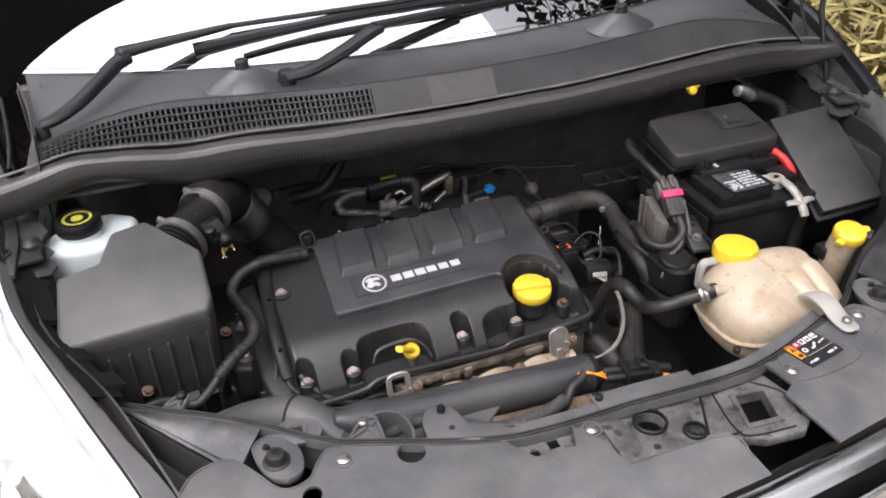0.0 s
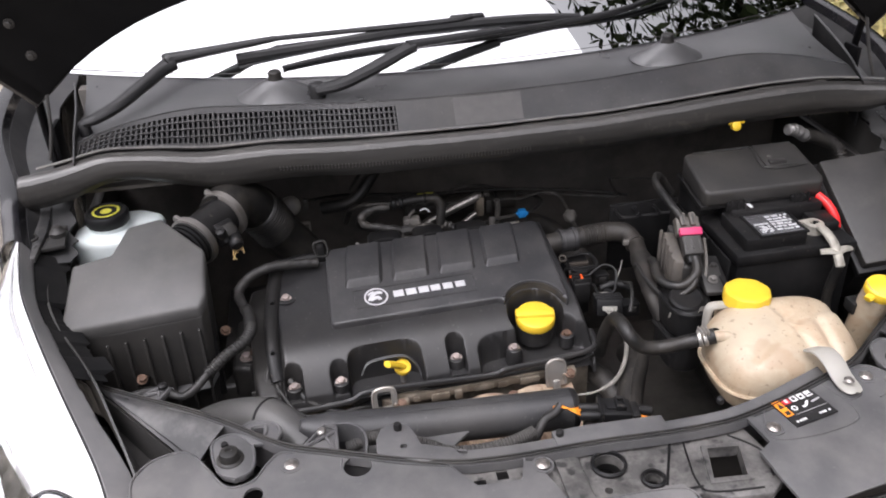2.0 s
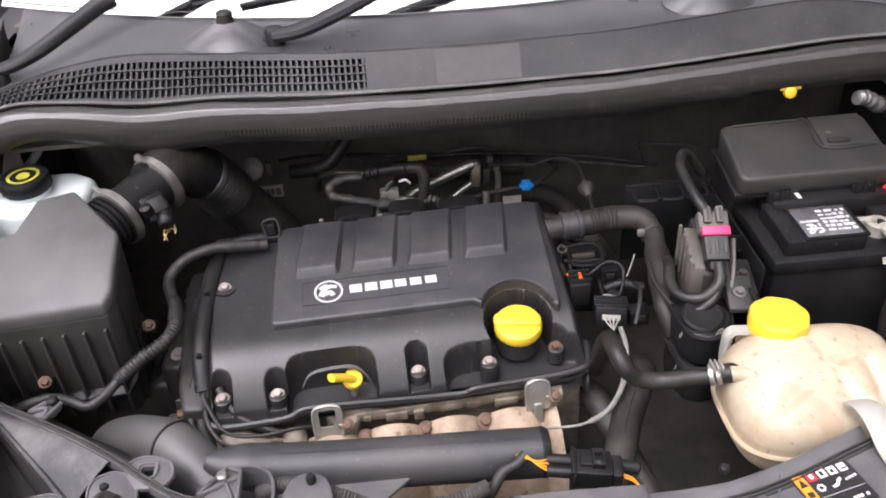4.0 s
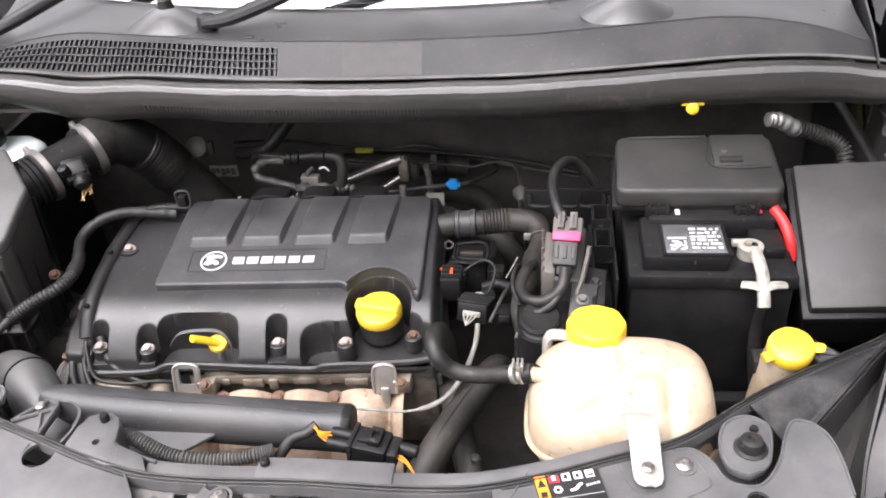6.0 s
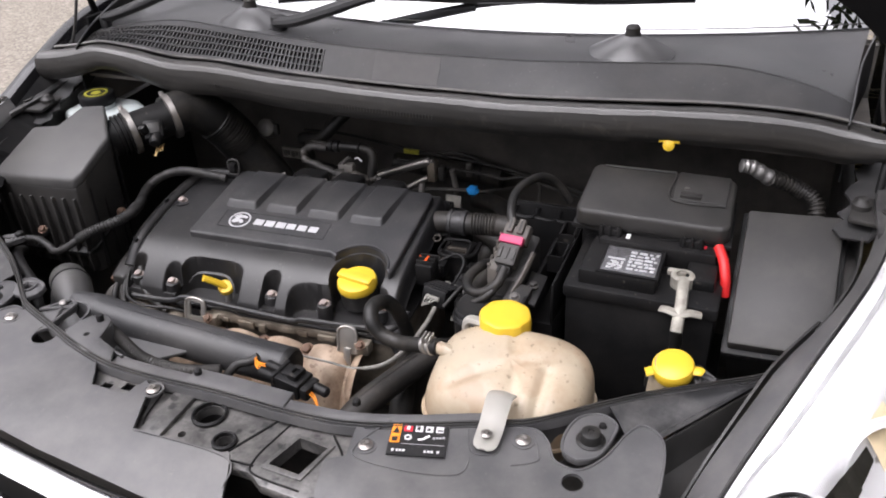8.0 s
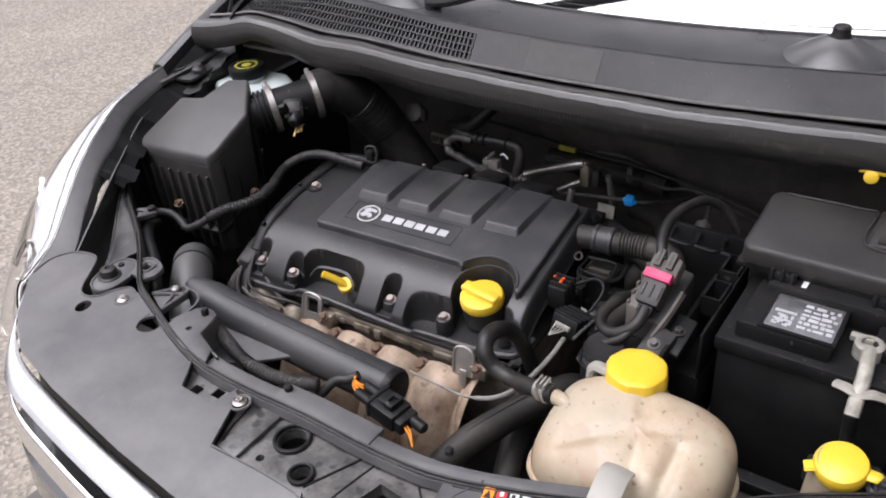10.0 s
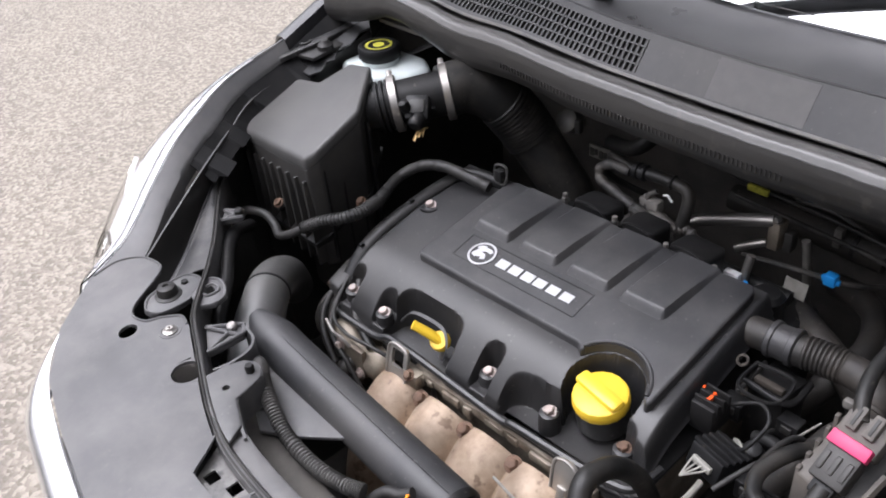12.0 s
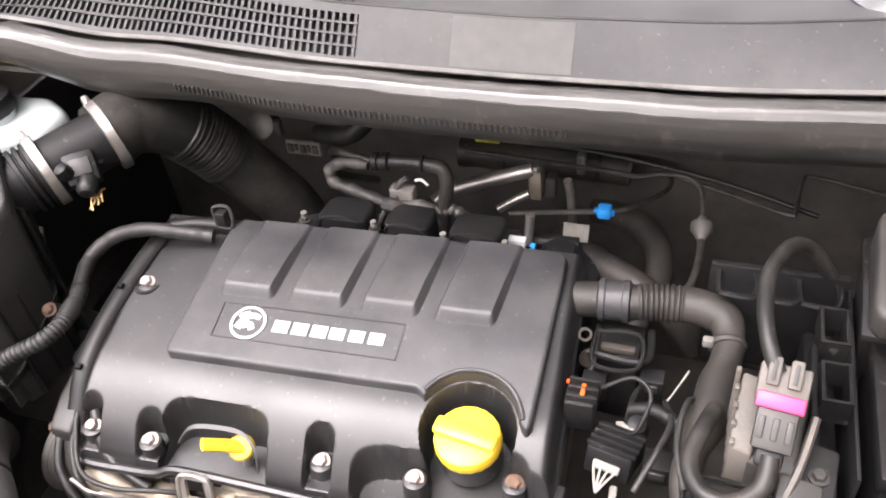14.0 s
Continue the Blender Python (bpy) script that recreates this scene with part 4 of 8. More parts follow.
    # Grey band laid on the lens to paint the dark gap at its edge.
    part("lens_groove", sheet(50, 2, lambda u, v: lens(0.06 + 0.86 * (round(u * 24) / 24), 0.050 + 0.026 * v, -0.0008), 0.001), M_GAP_GREY, lamp, "grey band painted for the dark gap along the lens edge")
    part("bright_edge", sweep([flip(p.lerp(q, 0.10)) - Vector((0, 0, 0.006)) for p, q in zip(a[3:26:3], b[3:26:3])], 0.0022, 40, 6), M_FOIL, lamp, "thin silver edge")
    for t0, rr in ((0.50, 0.046), (0.78, 0.044)):
        c = lens(t0, 0.55, 0.018)
        ax = Vector((sx * 0.45, -0.75, 0.35)).normalized()
        part("reflector_bowl", lathe([(rr, 0.012), (rr * 0.98, 0.008), (rr * 0.7, -0.018), (rr * 0.3, -0.034), (rr * 0.12, -0.036), (rr * 0.12, -0.039), (rr * 0.75, -0.022), (rr * 1.03, 0.008)], c, ax, 28, hoop=True), M_CHROME, lamp)
        part("bowl_rim", lathe([(rr, 0.010), (rr * 1.20, 0.009), (rr * 1.20, 0.004), (rr, 0.004)], c, ax, 28, hoop=True), M_FOIL, lamp, "silver bezel ring")
        part("bulb", lathe([(0.006, -0.034), (0.006, -0.014), (0.004, -0.008)], c, ax, 12), M_METAL, lamp)
    part("bezel_line", sweep([lens(u, 0.075, 0.002) for u in np.linspace(0.10, 0.86, 16)], 0.0012, 80, 6), M_FOIL, lamp)
    part("bezel_arc", sweep([lens(u, v0, 0.004) for u, v0 in ((0.94, 0.16), (0.86, 0.24), (0.78, 0.34), (0.72, 0.48), (0.70, 0.66))], 0.0032, 30, 8), M_JET_SHADE, lamp, "black curved bezel line")
    if sx > 0:
        # Cream patch paints the pale streak reflected in the right lens.
        part("cream_reflection", sheet(6, 8, lambda u, v: lens(0.44 + 0.10 * u, 0.34 + 0.20 * v, 0.0075 + 0.001 * math.sin(u * 19)), 0.001), M_LAMP_CREAM, lamp, "fluted cream patch painted for a reflection")
    # Dark patch paints the trees reflected in the lens.
    part("dark_reflection", sheet(10, 4, lambda u, v: lens(0.56 + 0.20 * u, 0.40 + (0.05 + 0.12 * u) * v, 0.001), 0.001), M_DUSKY, lamp, "dark patch painted for reflected trees")
    for k in range(9):
        u0, v0 = 0.74 + 0.045 * (k % 3) + 0.008 * (k // 3), 0.40 + 0.11 * (k // 3)
        c = lens(u0, v0, 0.014)
        part("facet", box(-0.007, 0.007, -0.006, 0.006, -0.004, 0.004, 0.002, m=Matrix.Translation(c) @ Matrix.Rotation(0.6 * k, 4, "Z") @ Matrix.Rotation(0.5, 4, "X")), (M_CHROME, M_JET_SHADE, M_CHROME)[k % 3], lamp)

# bumper below the covers
FRONT = [(0.564, -0.044, 0.845), (0.558, -0.057, 0.846), (0.491, -0.123, 0.842), (0.419, -0.164, 0.837), (0.32, -0.185, 0.832), (0.165, -0.207, 0.828), (0.0, -0.221, 0.825)]
full = [Vector(p) for p in FRONT] + [Vector((-p[0], p[1], p[2])) for p in FRONT[-2::-1]]
fl = spline(full, 91)
fl_n = []
for i in range(91):
    t = fl[min(i + 3, 90)] - fl[max(i - 3, 0)]
    fl_n.append(Vector((-t.y, t.x, 0)).normalized() * (1 if t.x < 0 else -1))
fl_n = [n if n.y < 0 else -n for n in fl_n]
bumper = thing("front_bumper", (0, -0.25, 0.3), "glossy black front bumper with chrome grille bars", "bumper")


def front_at(u, d, z):
    p, n = fl[round(u * 90)], fl_n[round(u * 90)]
    d -= 0.055 * smooth_step(0.64, 0.95, abs(u - 0.5) * 2) if z < -0.03 else 0
    return Vector((p.x + n.x * d, p.y + n.y * d, p.z + z))


def bumper_at(u, v):
    prof = [(-0.010, -0.14), (0.022, -0.135), (0.044, -0.150), (0.050, -0.20), (0.052, -0.28), (0.045, -0.38), (0.02, -0.54)]
    d, z = prof[round(v * 6)]
    return front_at(u, d, z)


def bar_at(u, v, d0, z0, d1, z1):
    side = abs(u - 0.5) * 2
    k = 1 - 0.96 * smooth_step(0.40, 0.70, side)
    v2 = v * k
    return front_at(u, d0 + (d1 - d0) * v2, z0 + (z1 - z0) * v2 + 0.007 * math.sin(v * 3.14) * k)


part("shell", sheet(90, 6, bumper_at, 0.0), M_PAINT, bumper)
for dims in ((0.0012, -0.002, 0.034, -0.012), (0.030, -0.075, 0.040, -0.100)):
    part("grille_bar", sheet(90, 8, lambda u, v: bar_at(u, v, *dims), 0.004), M_CHROME, bumper, "broad chrome grille bar")
# Added black sheet closing the gap behind the grille bars.
part("grille_backing", sheet(90, 4, lambda u, v: front_at(u, -0.012 + 0.015 * v, -0.008 - 0.25 * v), 0.004), M_JET_SHADE, bumper)

# the body behind the bay
AXLES = (0.56, 3.06)


def flank_at(u, v, sx):
    y = 0.43 + 3.27 * u
    top = 0.60 + 0.36 * smooth_step(0.9, 1.35, y)
    bow = 0.885 - 0.05 * smooth_step(3.0, 3.7, y) - 0.03 * (1 - smooth_step(0.43, 0.75, y))
    return Vector((sx * (bow + 0.02 * math.sin(v * 3.1) - 0.03 * v * v), y, top + (0.20 - top) * v))


def in_arch(u, v):
    p = flank_at(u, v, 1)
    return any(math.hypot(p.y - a, p.z - 0.30) < 0.345 for a in AXLES)


def cabin_at(u, v):
    """Side glass and roof in one arch across the car."""
    y = 1.25 + 2.35 * v
    rise = 1.44 - 0.10 * smooth_step(2.4, 3.6, y) - 0.30 * smooth_step(3.25, 3.6, y)
    w = math.pi * u
    c, s = math.cos(w), math.sin(w)
    return Vector((0.845 * math.copysign(abs(c) ** 0.45, c), y, 0.96 + (rise - 0.96) * s ** 0.55))


for sx in (-1, 1):
    part("flank", sheet(110, 22, lambda u, v: flank_at(u, v, sx), 0.004, in_arch), M_PAINT, car, "glossy black body side")
    part("side_window", sheet(30, 6, lambda u, v: cabin_at((0.06 + 0.09 * v) if sx > 0 else (0.94 - 0.09 * v), 0.06 + 0.78 * u) + Vector((sx * 0.006, 0, 0)), 0.003), M_SCREEN, car, "dark side window")
    for a in AXLES:
        wheel = part("tyre", lathe([(0.20, -0.09), (0.28, -0.095), (0.300, -0.07), (0.300, 0.07), (0.28, 0.095), (0.20, 0.09)], (sx * 0.765, a, 0.300), (1, 0, 0), 40, hoop=True), M_RUBBER, car, "black rubber tyre")
        rim = lathe([(0.205, -0.06), (0.205, 0.07), (0.195, 0.07), (0.19, 0.03), (0.19, -0.06)], (sx * 0.765, a, 0.300), (sx, 0, 0), 36, hoop=True)
        lathe([(0.05, 0.0), (0.05, 0.055), (0.03, 0.06)], (sx * 0.765, a, 0.300), (sx, 0, 0), 20, rim)
        for k in range(5):
            w = k * math.tau / 5
            sweep([(sx * 0.81, a + 0.03 * math.cos(w), 0.30 + 0.03 * math.sin(w)), (sx * 0.82, a + 0.20 * math.cos(w), 0.30 + 0.20 * math.sin(w))], 0.022, 4, 8, rim)
        part("rim", rim, M_METAL, wheel, "silver alloy rim")
part("roof", sheet(40, 40, cabin_at, 0.004), M_PAINT, car, "glossy black roof and pillars")
part("tailgate", sheet(20, 14, lambda u, v: Vector(((1.62 * u - 0.81) * (1 - 0.06 * v), 3.70 - 0.12 * v * v + 0.04 * math.sin(u * 3.14), 0.30 + 0.70 * v)), 0.004), M_PAINT, car, "glossy black tailgate")
part("parcel_deck", box(-0.80, 0.80, 3.20, 3.66, 0.94, 0.97, 0.004), M_DARK, car)
part("underbody", box(-0.70, 0.70, 0.83, 3.60, 0.22, 0.30, 0.01), M_DARK, car)
part("undertray", box(-0.55, 0.55, -0.16, 0.83, 0.20, 0.33, 0.01), M_DARK, car)

# ---- engine ----
ENG = pose(-0.13, 0.22, 0, 0, 0, 3)


def cam_top(x, y):
    """Height of the cam cover: a rounded front and a top that rises to the rear."""
    flat = 0.822 + 0.20 * (y - 0.07)
    if y < 0.075:
        k = (0.075 - y) / 0.085
        flat -= 0.042 * min(1, k) ** 2.4
    return flat


def smooth(a, b, x):
    t = min(1, max(0, (x - a) / (b - a)))
    return t * t * (3 - 2 * t)


POCKETS = [(-0.241, 0.006, 0.0135, 0.040), (-0.172, 0.001, 0.0135, 0.040), (0.008, 0.008, 0.0140, 0.050), (0.190, 0.010, 0.016, 0.03)]
TROUGHS = [(-0.158, -0.046, 0.036), (0.044, 0.226, 0.024)]


def cam_at(u, v):
    x = -0.262 + 0.492 * u
    y = -0.014 + 0.262 * v
    z = cam_top(x, y)
    hole = 0.0
    for px, py, r, ln in POCKETS:
        d = math.hypot(x - px, max(0, y - py - ln * 0.25) + max(0, py - 0.02 - y))
        hole = max(hole, 1 - smooth(r * 0.84, r * 1.08, d))
    for x0, x1, depth in TROUGHS:
        mid, half = (x0 + x1) / 2, (x1 - x0) / 2
        q = ((abs(x - mid) / half) ** 5 + (max(0, y + 0.012) / (depth + 0.012)) ** 5) ** (1 / 5)
        hole = max(hole, 1 - smooth(0.97, 1.04, q))
    d = math.hypot(x - 0.146, y - 0.046)
    hole = max(hole, 1 - smooth(0.041, 0.045, d))
    floor = (0.738 if x < -0.03 and x > -0.162 else 0.748 if x > 0.03 else 0.760) + 0.10 * max(0, y)
    z = z + (floor - z) * hole
    side = min(u, 1 - u) * 0.492
    z -= 0.030 * (1 - smooth(0.0, 0.016, side)) ** 2
    z -= 0.012 * (1 - smooth(0, 0.005, y + 0.014))
    return Vector((x, y, z))


engine = thing("engine", (-0.13, 0.22, 0.36), "transverse petrol engine with a black plastic cam cover", "engine")
part("cam_cover", sheet(330, 180, cam_at, 0.0), M_CAM, engine, "black plastic cam cover with bolt pockets", 50, ENG)
part("cam_cover_skirt", prism([(-0.262, -0.012), (-0.215, -0.014), (-0.15, -0.016), (-0.13, -0.010), (-0.06, -0.010), (-0.04, -0.016), (0.10, -0.016), (0.20, -0.014), (0.230, -0.004), (0.230, 0.248), (-0.262, 0.248)], 0.742, 0.748, 0.002), M_CAM, engine, m=ENG)
part("cylinder_head", prism([(-0.258, -0.004), (0.222, -0.004), (0.222, 0.235), (-0.258, 0.235)], 0.60, 0.744, 0.006), M_ALU, engine, "stained cast aluminium cylinder head", m=ENG)
part("block", prism([(-0.25, 0.01), (0.21, 0.01), (0.21, 0.23), (-0.25, 0.23)], 0.37, 0.60, 0.006), M_DARK, engine, m=ENG)
for x, y, mm in ((-0.241, 0.009, M_BOLT), (-0.172, 0.004, M_BOLT), (0.008, 0.013, M_BOLT), (0.101, 0.012, M_BOLT), (0.192, 0.024, M_RUST), (-0.236, 0.155, M_BOLT)):
    z = 0.774 if y < 0.1 else 0.838
    part("bolt_boss", lathe([(0.0115, -0.02), (0.0115, 0.0), (0.010, 0.001)], (x, y, z), seg=16), M_CAM, engine, m=ENG)
    part("bolt", hexbolt((x, y, z), 0.0062, (0, -0.25, 1)), mm, engine, m=ENG)
for x, y in ((0.101, 0.012), (0.008, 0.013)):
    part("bolt_post", lathe([(0.0135, -0.030), (0.0125, -0.004), (0.0112, -0.001)], (x, y, 0.774), seg=18), M_CAM, engine, m=ENG)
part("bolt_recess", lathe([(0.016, -0.02), (0.016, 0.001), (0.012, 0.001), (0.011, -0.01)], (-0.236, 0.155, 0.838), hoop=True), M_CAM, engine, m=ENG)
# dipstick
dip = thing("oil_dipstick", (-0.207, 0.218, 0.77), "yellow plastic dipstick handle", "dipstick")
b = lathe([(0.0115, -0.006), (0.0130, -0.003), (0.0130, 0.003), (0.0110, 0.006), (0.003, 0.0065)], (-0.207, 0.230, 0.774), (0.25, -0.55, 0.8), 22)
merge(b, sweep([(-0.206, 0.230, 0.775), (-0.218, 0.220, 0.788), (-0.231, 0.209, 0.800)], lambda t: 0.0078 - 0.0006 * t, 14, 10, flat=0.7))
part("handle", b, M_YELLOW, dip)
part("tube", sweep([(-0.207, 0.234, 0.764), (-0.207, 0.226, 0.735), (-0.21, 0.20, 0.66)], 0.005, 10, 10), M_METAL, dip)
part("recess_step", sheet(24, 3, lambda u, v: spline([(-0.140, 0.004, 0.778), (-0.128, 0.014, 0.790), (-0.100, 0.017, 0.793), (-0.072, 0.015, 0.792), (-0.056, 0.004, 0.782), (-0.050, -0.008, 0.770)], 25)[round(u * 24)] + Vector((0, 0.004 * v, 0.002 * v)), 0.003), M_COVER, engine, "curved lip in the dipstick recess", m=ENG)
part("flange_lip", sweep([(-0.264, -0.004, 0.752), (-0.245, -0.0175, 0.751), (-0.19, -0.019, 0.752), (-0.160, -0.019, 0.755), (-0.140, -0.016, 0.762), (-0.10, -0.017, 0.763), (-0.04, -0.018, 0.760), (0.04, -0.020, 0.757), (0.065, -0.021, 0.758), (0.080, -0.021, 0.763), (0.15, -0.019, 0.764), (0.205, -0.016, 0.766), (0.228, -0.006, 0.768), (0.234, 0.03, 0.770)], 0.0048, 110, 8), M_CAM, engine, "rounded black sealing flange", m=ENG)


# top cover
def cov_z(x, y):
    return 0.8335 + 0.205 * (y - 0.074)


CAP = (0.146, 0.046)
arc = [(CAP[0] + 0.048 * math.cos(w), CAP[1] + 0.048 * math.sin(w)) for w in np.linspace(radians(158), radians(8), 18)]
cov_poly = [(-0.170, 0.072), (0.092, 0.072), (0.098, 0.068)] + arc + [(0.200, 0.046), (0.204, 0.052), (0.210, 0.232), (0.203, 0.240), (-0.150, 0.242), (-0.162, 0.234), (-0.173, 0.078)]
cover = thing("engine_top_cover", (-0.12, 0.37, 0.83), "matt dark grey plastic engine cover with four raised ribs", "engine cover")
part("shell", prism(cov_poly, lambda x, y: cov_z(x, y) - 0.020, cov_z, 0.004, seg=3), M_COVER, cover, m=ENG)


def collar_at(u, v):
    w = radians(150 - 138 * u)
    r = 0.0492 - 0.0022 * v
    x, y = CAP[0] + r * math.cos(w), CAP[1] + r * math.sin(w)
    return Vector((x, y, cov_z(x, y) - 0.001 - 0.030 * v))


part("cap_collar", sheet(40, 5, collar_at, 0.0015), M_COVER, cover, "upright wall round the filler cap", m=ENG)
part("collar_lip", sweep([(CAP[0] + 0.0505 * math.cos(w), CAP[1] + 0.0505 * math.sin(w), cov_z(0, CAP[1] + 0.0505 * math.sin(w)) + 0.0004) for w in np.linspace(radians(152), radians(10), 24)], 0.0022, 60, 8), M_COVER, cover, "raised lip round the filler cap", m=ENG)
for i in range(4):
    x0 = -0.139 + 0.0775 * i
    def rib(u, v, x0=x0):
        y = 0.143 + 0.095 * v
        rise = 0.0095 * smooth(0.0, 0.09, v) * (1 - 0.55 * smooth(0.3, 1.0, v))
        side = smooth(0.0, 0.10, u) * (1 - smooth(0.90, 1.0, u))
        x = x0 - 0.004 + 0.064 * u + 0.014 * v
        return Vector((x, y, cov_z(x, y) - 0.0015 + (rise + 0.0012) * side))
    bm = sheet(30, 30, rib, 0)
    part("rib", bm, M_COVER, cover, m=ENG)


# from a flat drawing to the slope of the cover
SLOPE = ENG @ Matrix.Translation((0, 0.074, 0.8335)) @ Matrix.Rotation(math.atan(0.205), 4, "X")
fr = bmesh.new()
for q in ((-0.131, 0.066, 0.0215, 0.0228), (-0.131, 0.066, 0.0612, 0.0625), (-0.131, -0.1297, 0.0215, 0.0625), (0.0647, 0.066, 0.0215, 0.0625)):
    box(*q, 0.0, 0.0006, 0, fr)
badge = part("badge_frame", fr, M_CAM, cover, "fine moulded frame", m=SLOPE)
ring = lathe([(0.0192, 0), (0.0192, 0.0008), (0.0165, 0.0008), (0.0165, 0)], (-0.096, 0.0415, 0.0003), seg=36, hoop=True)
part("emblem_ring", ring, M_PRINT, badge, "printed silver roundel", m=SLOPE)
em = sweep([(-0.106, 0.034, 0.0008), (-0.100, 0.047, 0.0008), (-0.092, 0.050, 0.0008), (-0.085, 0.048, 0.0008)], lambda t: 0.0045 - 0.002 * t, 12, 6, flat=0.1)
sweep([(-0.101, 0.037, 0.0008), (-0.094, 0.040, 0.0008), (-0.090, 0.034, 0.0008)], 0.0034, 10, 6, em, flat=0.1)
sweep([(-0.108, 0.047, 0.0008), (-0.104, 0.051, 0.0008), (-0.098, 0.053, 0.0008)], 0.002, 8, 6, em, flat=0.1)
part("emblem", em, M_PRINT, badge, m=SLOPE)
for i in range(6):
    bold = i < 3
    x0 = -0.068 + 0.0205 * i - (0 if bold else 0.001)
    wd, hh = (0.0165, 0.0068) if bold else (0.0155, 0.0064)
    bm = box(x0, x0 + wd, 0.0415 - hh, 0.0415 + hh, 0.0003, 0.0009, 0)
    part("printed_bar", bm, M_PRINT, badge, m=SLOPE)

# oil filler cap
cap = thing("oil_filler_cap", (0.013, 0.274, 0.78), "yellow plastic oil filler cap with a grip bar", "filler cap")
CAPW = ENG @ Vector((CAP[0], CAP[1], 0.795))
part("cap", lathe([(0.0305, 0.0), (0.0315, 0.002), (0.0315, 0.010), (0.0300, 0.0140), (0.0270, 0.0155), (0.004, 0.0160)], CAPW, (0, -0.16, 1), 40, wave=lambda w: 1 + 0.008 * math.cos(w * 20)), M_YELLOW, cap)
part("grip", box(-0.0325, 0.0300, -0.0095, 0.0095, 0.012, 0.0222, 0.0055, m=Matrix.Translation(CAPW) @ Matrix.Rotation(radians(9), 4, "X") @ Matrix.Rotation(radians(-8), 4, "Z")), M_YELLOW, cap)
part("neck", lathe([(0.030, -0.03), (0.030, 0.002)], CAPW, (0, -0.16, 1), 28), M_CAM, cap)

# lifting eyes, front of the head
def eye_plate(x, w, z0, z1, y):
    """An upright plate with rounded top corners."""
    out = [(x - w, z0), (x - w, z1 - 0.010), (x - w + 0.003, z1 - 0.003), (x - w + 0.010, z1), (x + w - 0.010, z1), (x + w - 0.003, z1 - 0.003), (x + w, z1 - 0.010), (x + w, z0)]
    b = prism([(px, pz) for px, pz in out], -0.0022, 0.0022, 0.0008)
    b.transform(Matrix.Translation((0, y, 0)) @ Matrix.Rotation(radians(90), 4, "X"))
    return b


for x, w, z1, tilt, open_eye in ((-0.113, 0.0185, 0.770, -16, True), (0.156, 0.0160, 0.768, -12, False)):
    eye = thing("lifting_eye", ENG @ Vector((x, -0.02, 0.70)), "pale steel lifting eye bolted to the cylinder head", "lifting eye", "lifting eyes")
    tip = Matrix.Translation((x, -0.024, 0.74)) @ Matrix.Rotation(radians(tilt), 4, "X") @ Matrix.Translation((-x, 0.024, -0.74))
    loop = eye_plate(x, w, 0.722, z1, -0.029)
    if open_eye:
        loop = cut(loop, box(x - 0.0105, x + 0.0105, -0.05, 0.0, 0.738, z1 - 0.007, 0.003))
    else:
        box(x - 0.006, x + 0.006, -0.034, -0.029, 0.700, 0.732, 0.002, loop)
    part("plate", loop, M_STEEL, eye, m=ENG @ tip)
    rim = sweep([(x - w + 0.001, -0.0315, 0.724), (x - w + 0.001, -0.0315, z1 - 0.010), (x - w + 0.010, -0.0315, z1 - 0.001), (x + w - 0.010, -0.0315, z1 - 0.001), (x + w - 0.001, -0.0315, z1 - 0.010), (x + w - 0.001, -0.0315, 0.724)], 0.0020, 40, 6)
    part("turned_edge", rim, M_STEEL, eye, m=ENG @ tip)
    part("foot", prism([(x + w - 0.004, -0.034), (x + w + 0.018, -0.032), (x + w + 0.020, -0.014), (x - 0.004, -0.014)], 0.722, 0.744, 0.003), M_ALU, eye, "corroded bracket foot", m=ENG)
    part("bolt", hexbolt((x + w + 0.006, -0.032, 0.742), 0.0055, (0, -0.7, 0.7)), M_RUST, eye, m=ENG)
# bracket rail between them
rl = box(-0.095, 0.145, -0.020, -0.008, 0.730, 0.744, 0.002)
rnd = random.Random(4)
x = -0.088
while x < 0.135:
    w = rnd.uniform(0.008, 0.034)
    box(x, x + w, -0.0245 + rnd.uniform(0, 0.004), -0.012, 0.722 + rnd.uniform(0, 0.010), 0.740, 0.0015, rl)
    x += w + rnd.uniform(0.003, 0.022)
part("bracket_rail", rl, M_ALU, engine, "corroded bracket rail", m=ENG)

# exhaust manifold shield
def shield_at(u, v):
    x = -0.150 + 0.330 * u
    lobe = abs(math.sin((x + 0.150) / 0.0775 * math.pi)) ** 0.6
    w = v * 1.45
    out = 0.012 + 0.010 * lobe + (0.086 + 0.022 * lobe) * math.sin(w)
    z = 0.718 + 0.012 * lobe * (1 - v) - 0.175 * (1 - math.cos(w)) - 0.013 * (1 - lobe)
    return Vector((x, -0.008 - out, z))


shield = thing("exhaust_heat_shield", ENG @ Vector((0, -0.08, 0.6)), "tan heat-stained pressed metal exhaust shield", "heat shield")
part("pressing", sheet(90, 22, shield_at, 0.0012), M_SHIELD, shield, m=ENG)
for k in range(1, 4):
    x = -0.150 + 0.0775 * k + 0.004
    part("shield_bolt", hexbolt((x, -0.034, 0.716), 0.0075, (0, -0.5, 0.8)), M_RUST, shield, "rusty bolt", m=ENG)
part("downpipe", sweep([(0.06, -0.10, 0.60), (0.08, -0.11, 0.5), (0.08, -0.08, 0.38)], 0.04, 14, 16), M_SHIELD, shield, m=ENG)

# ---- resonator tube and intake snorkel ----
tube = thing("air_resonator_tube", (-0.17, 0.07, 0.79), "dull black plastic resonator tube above the exhaust", "intake tube")
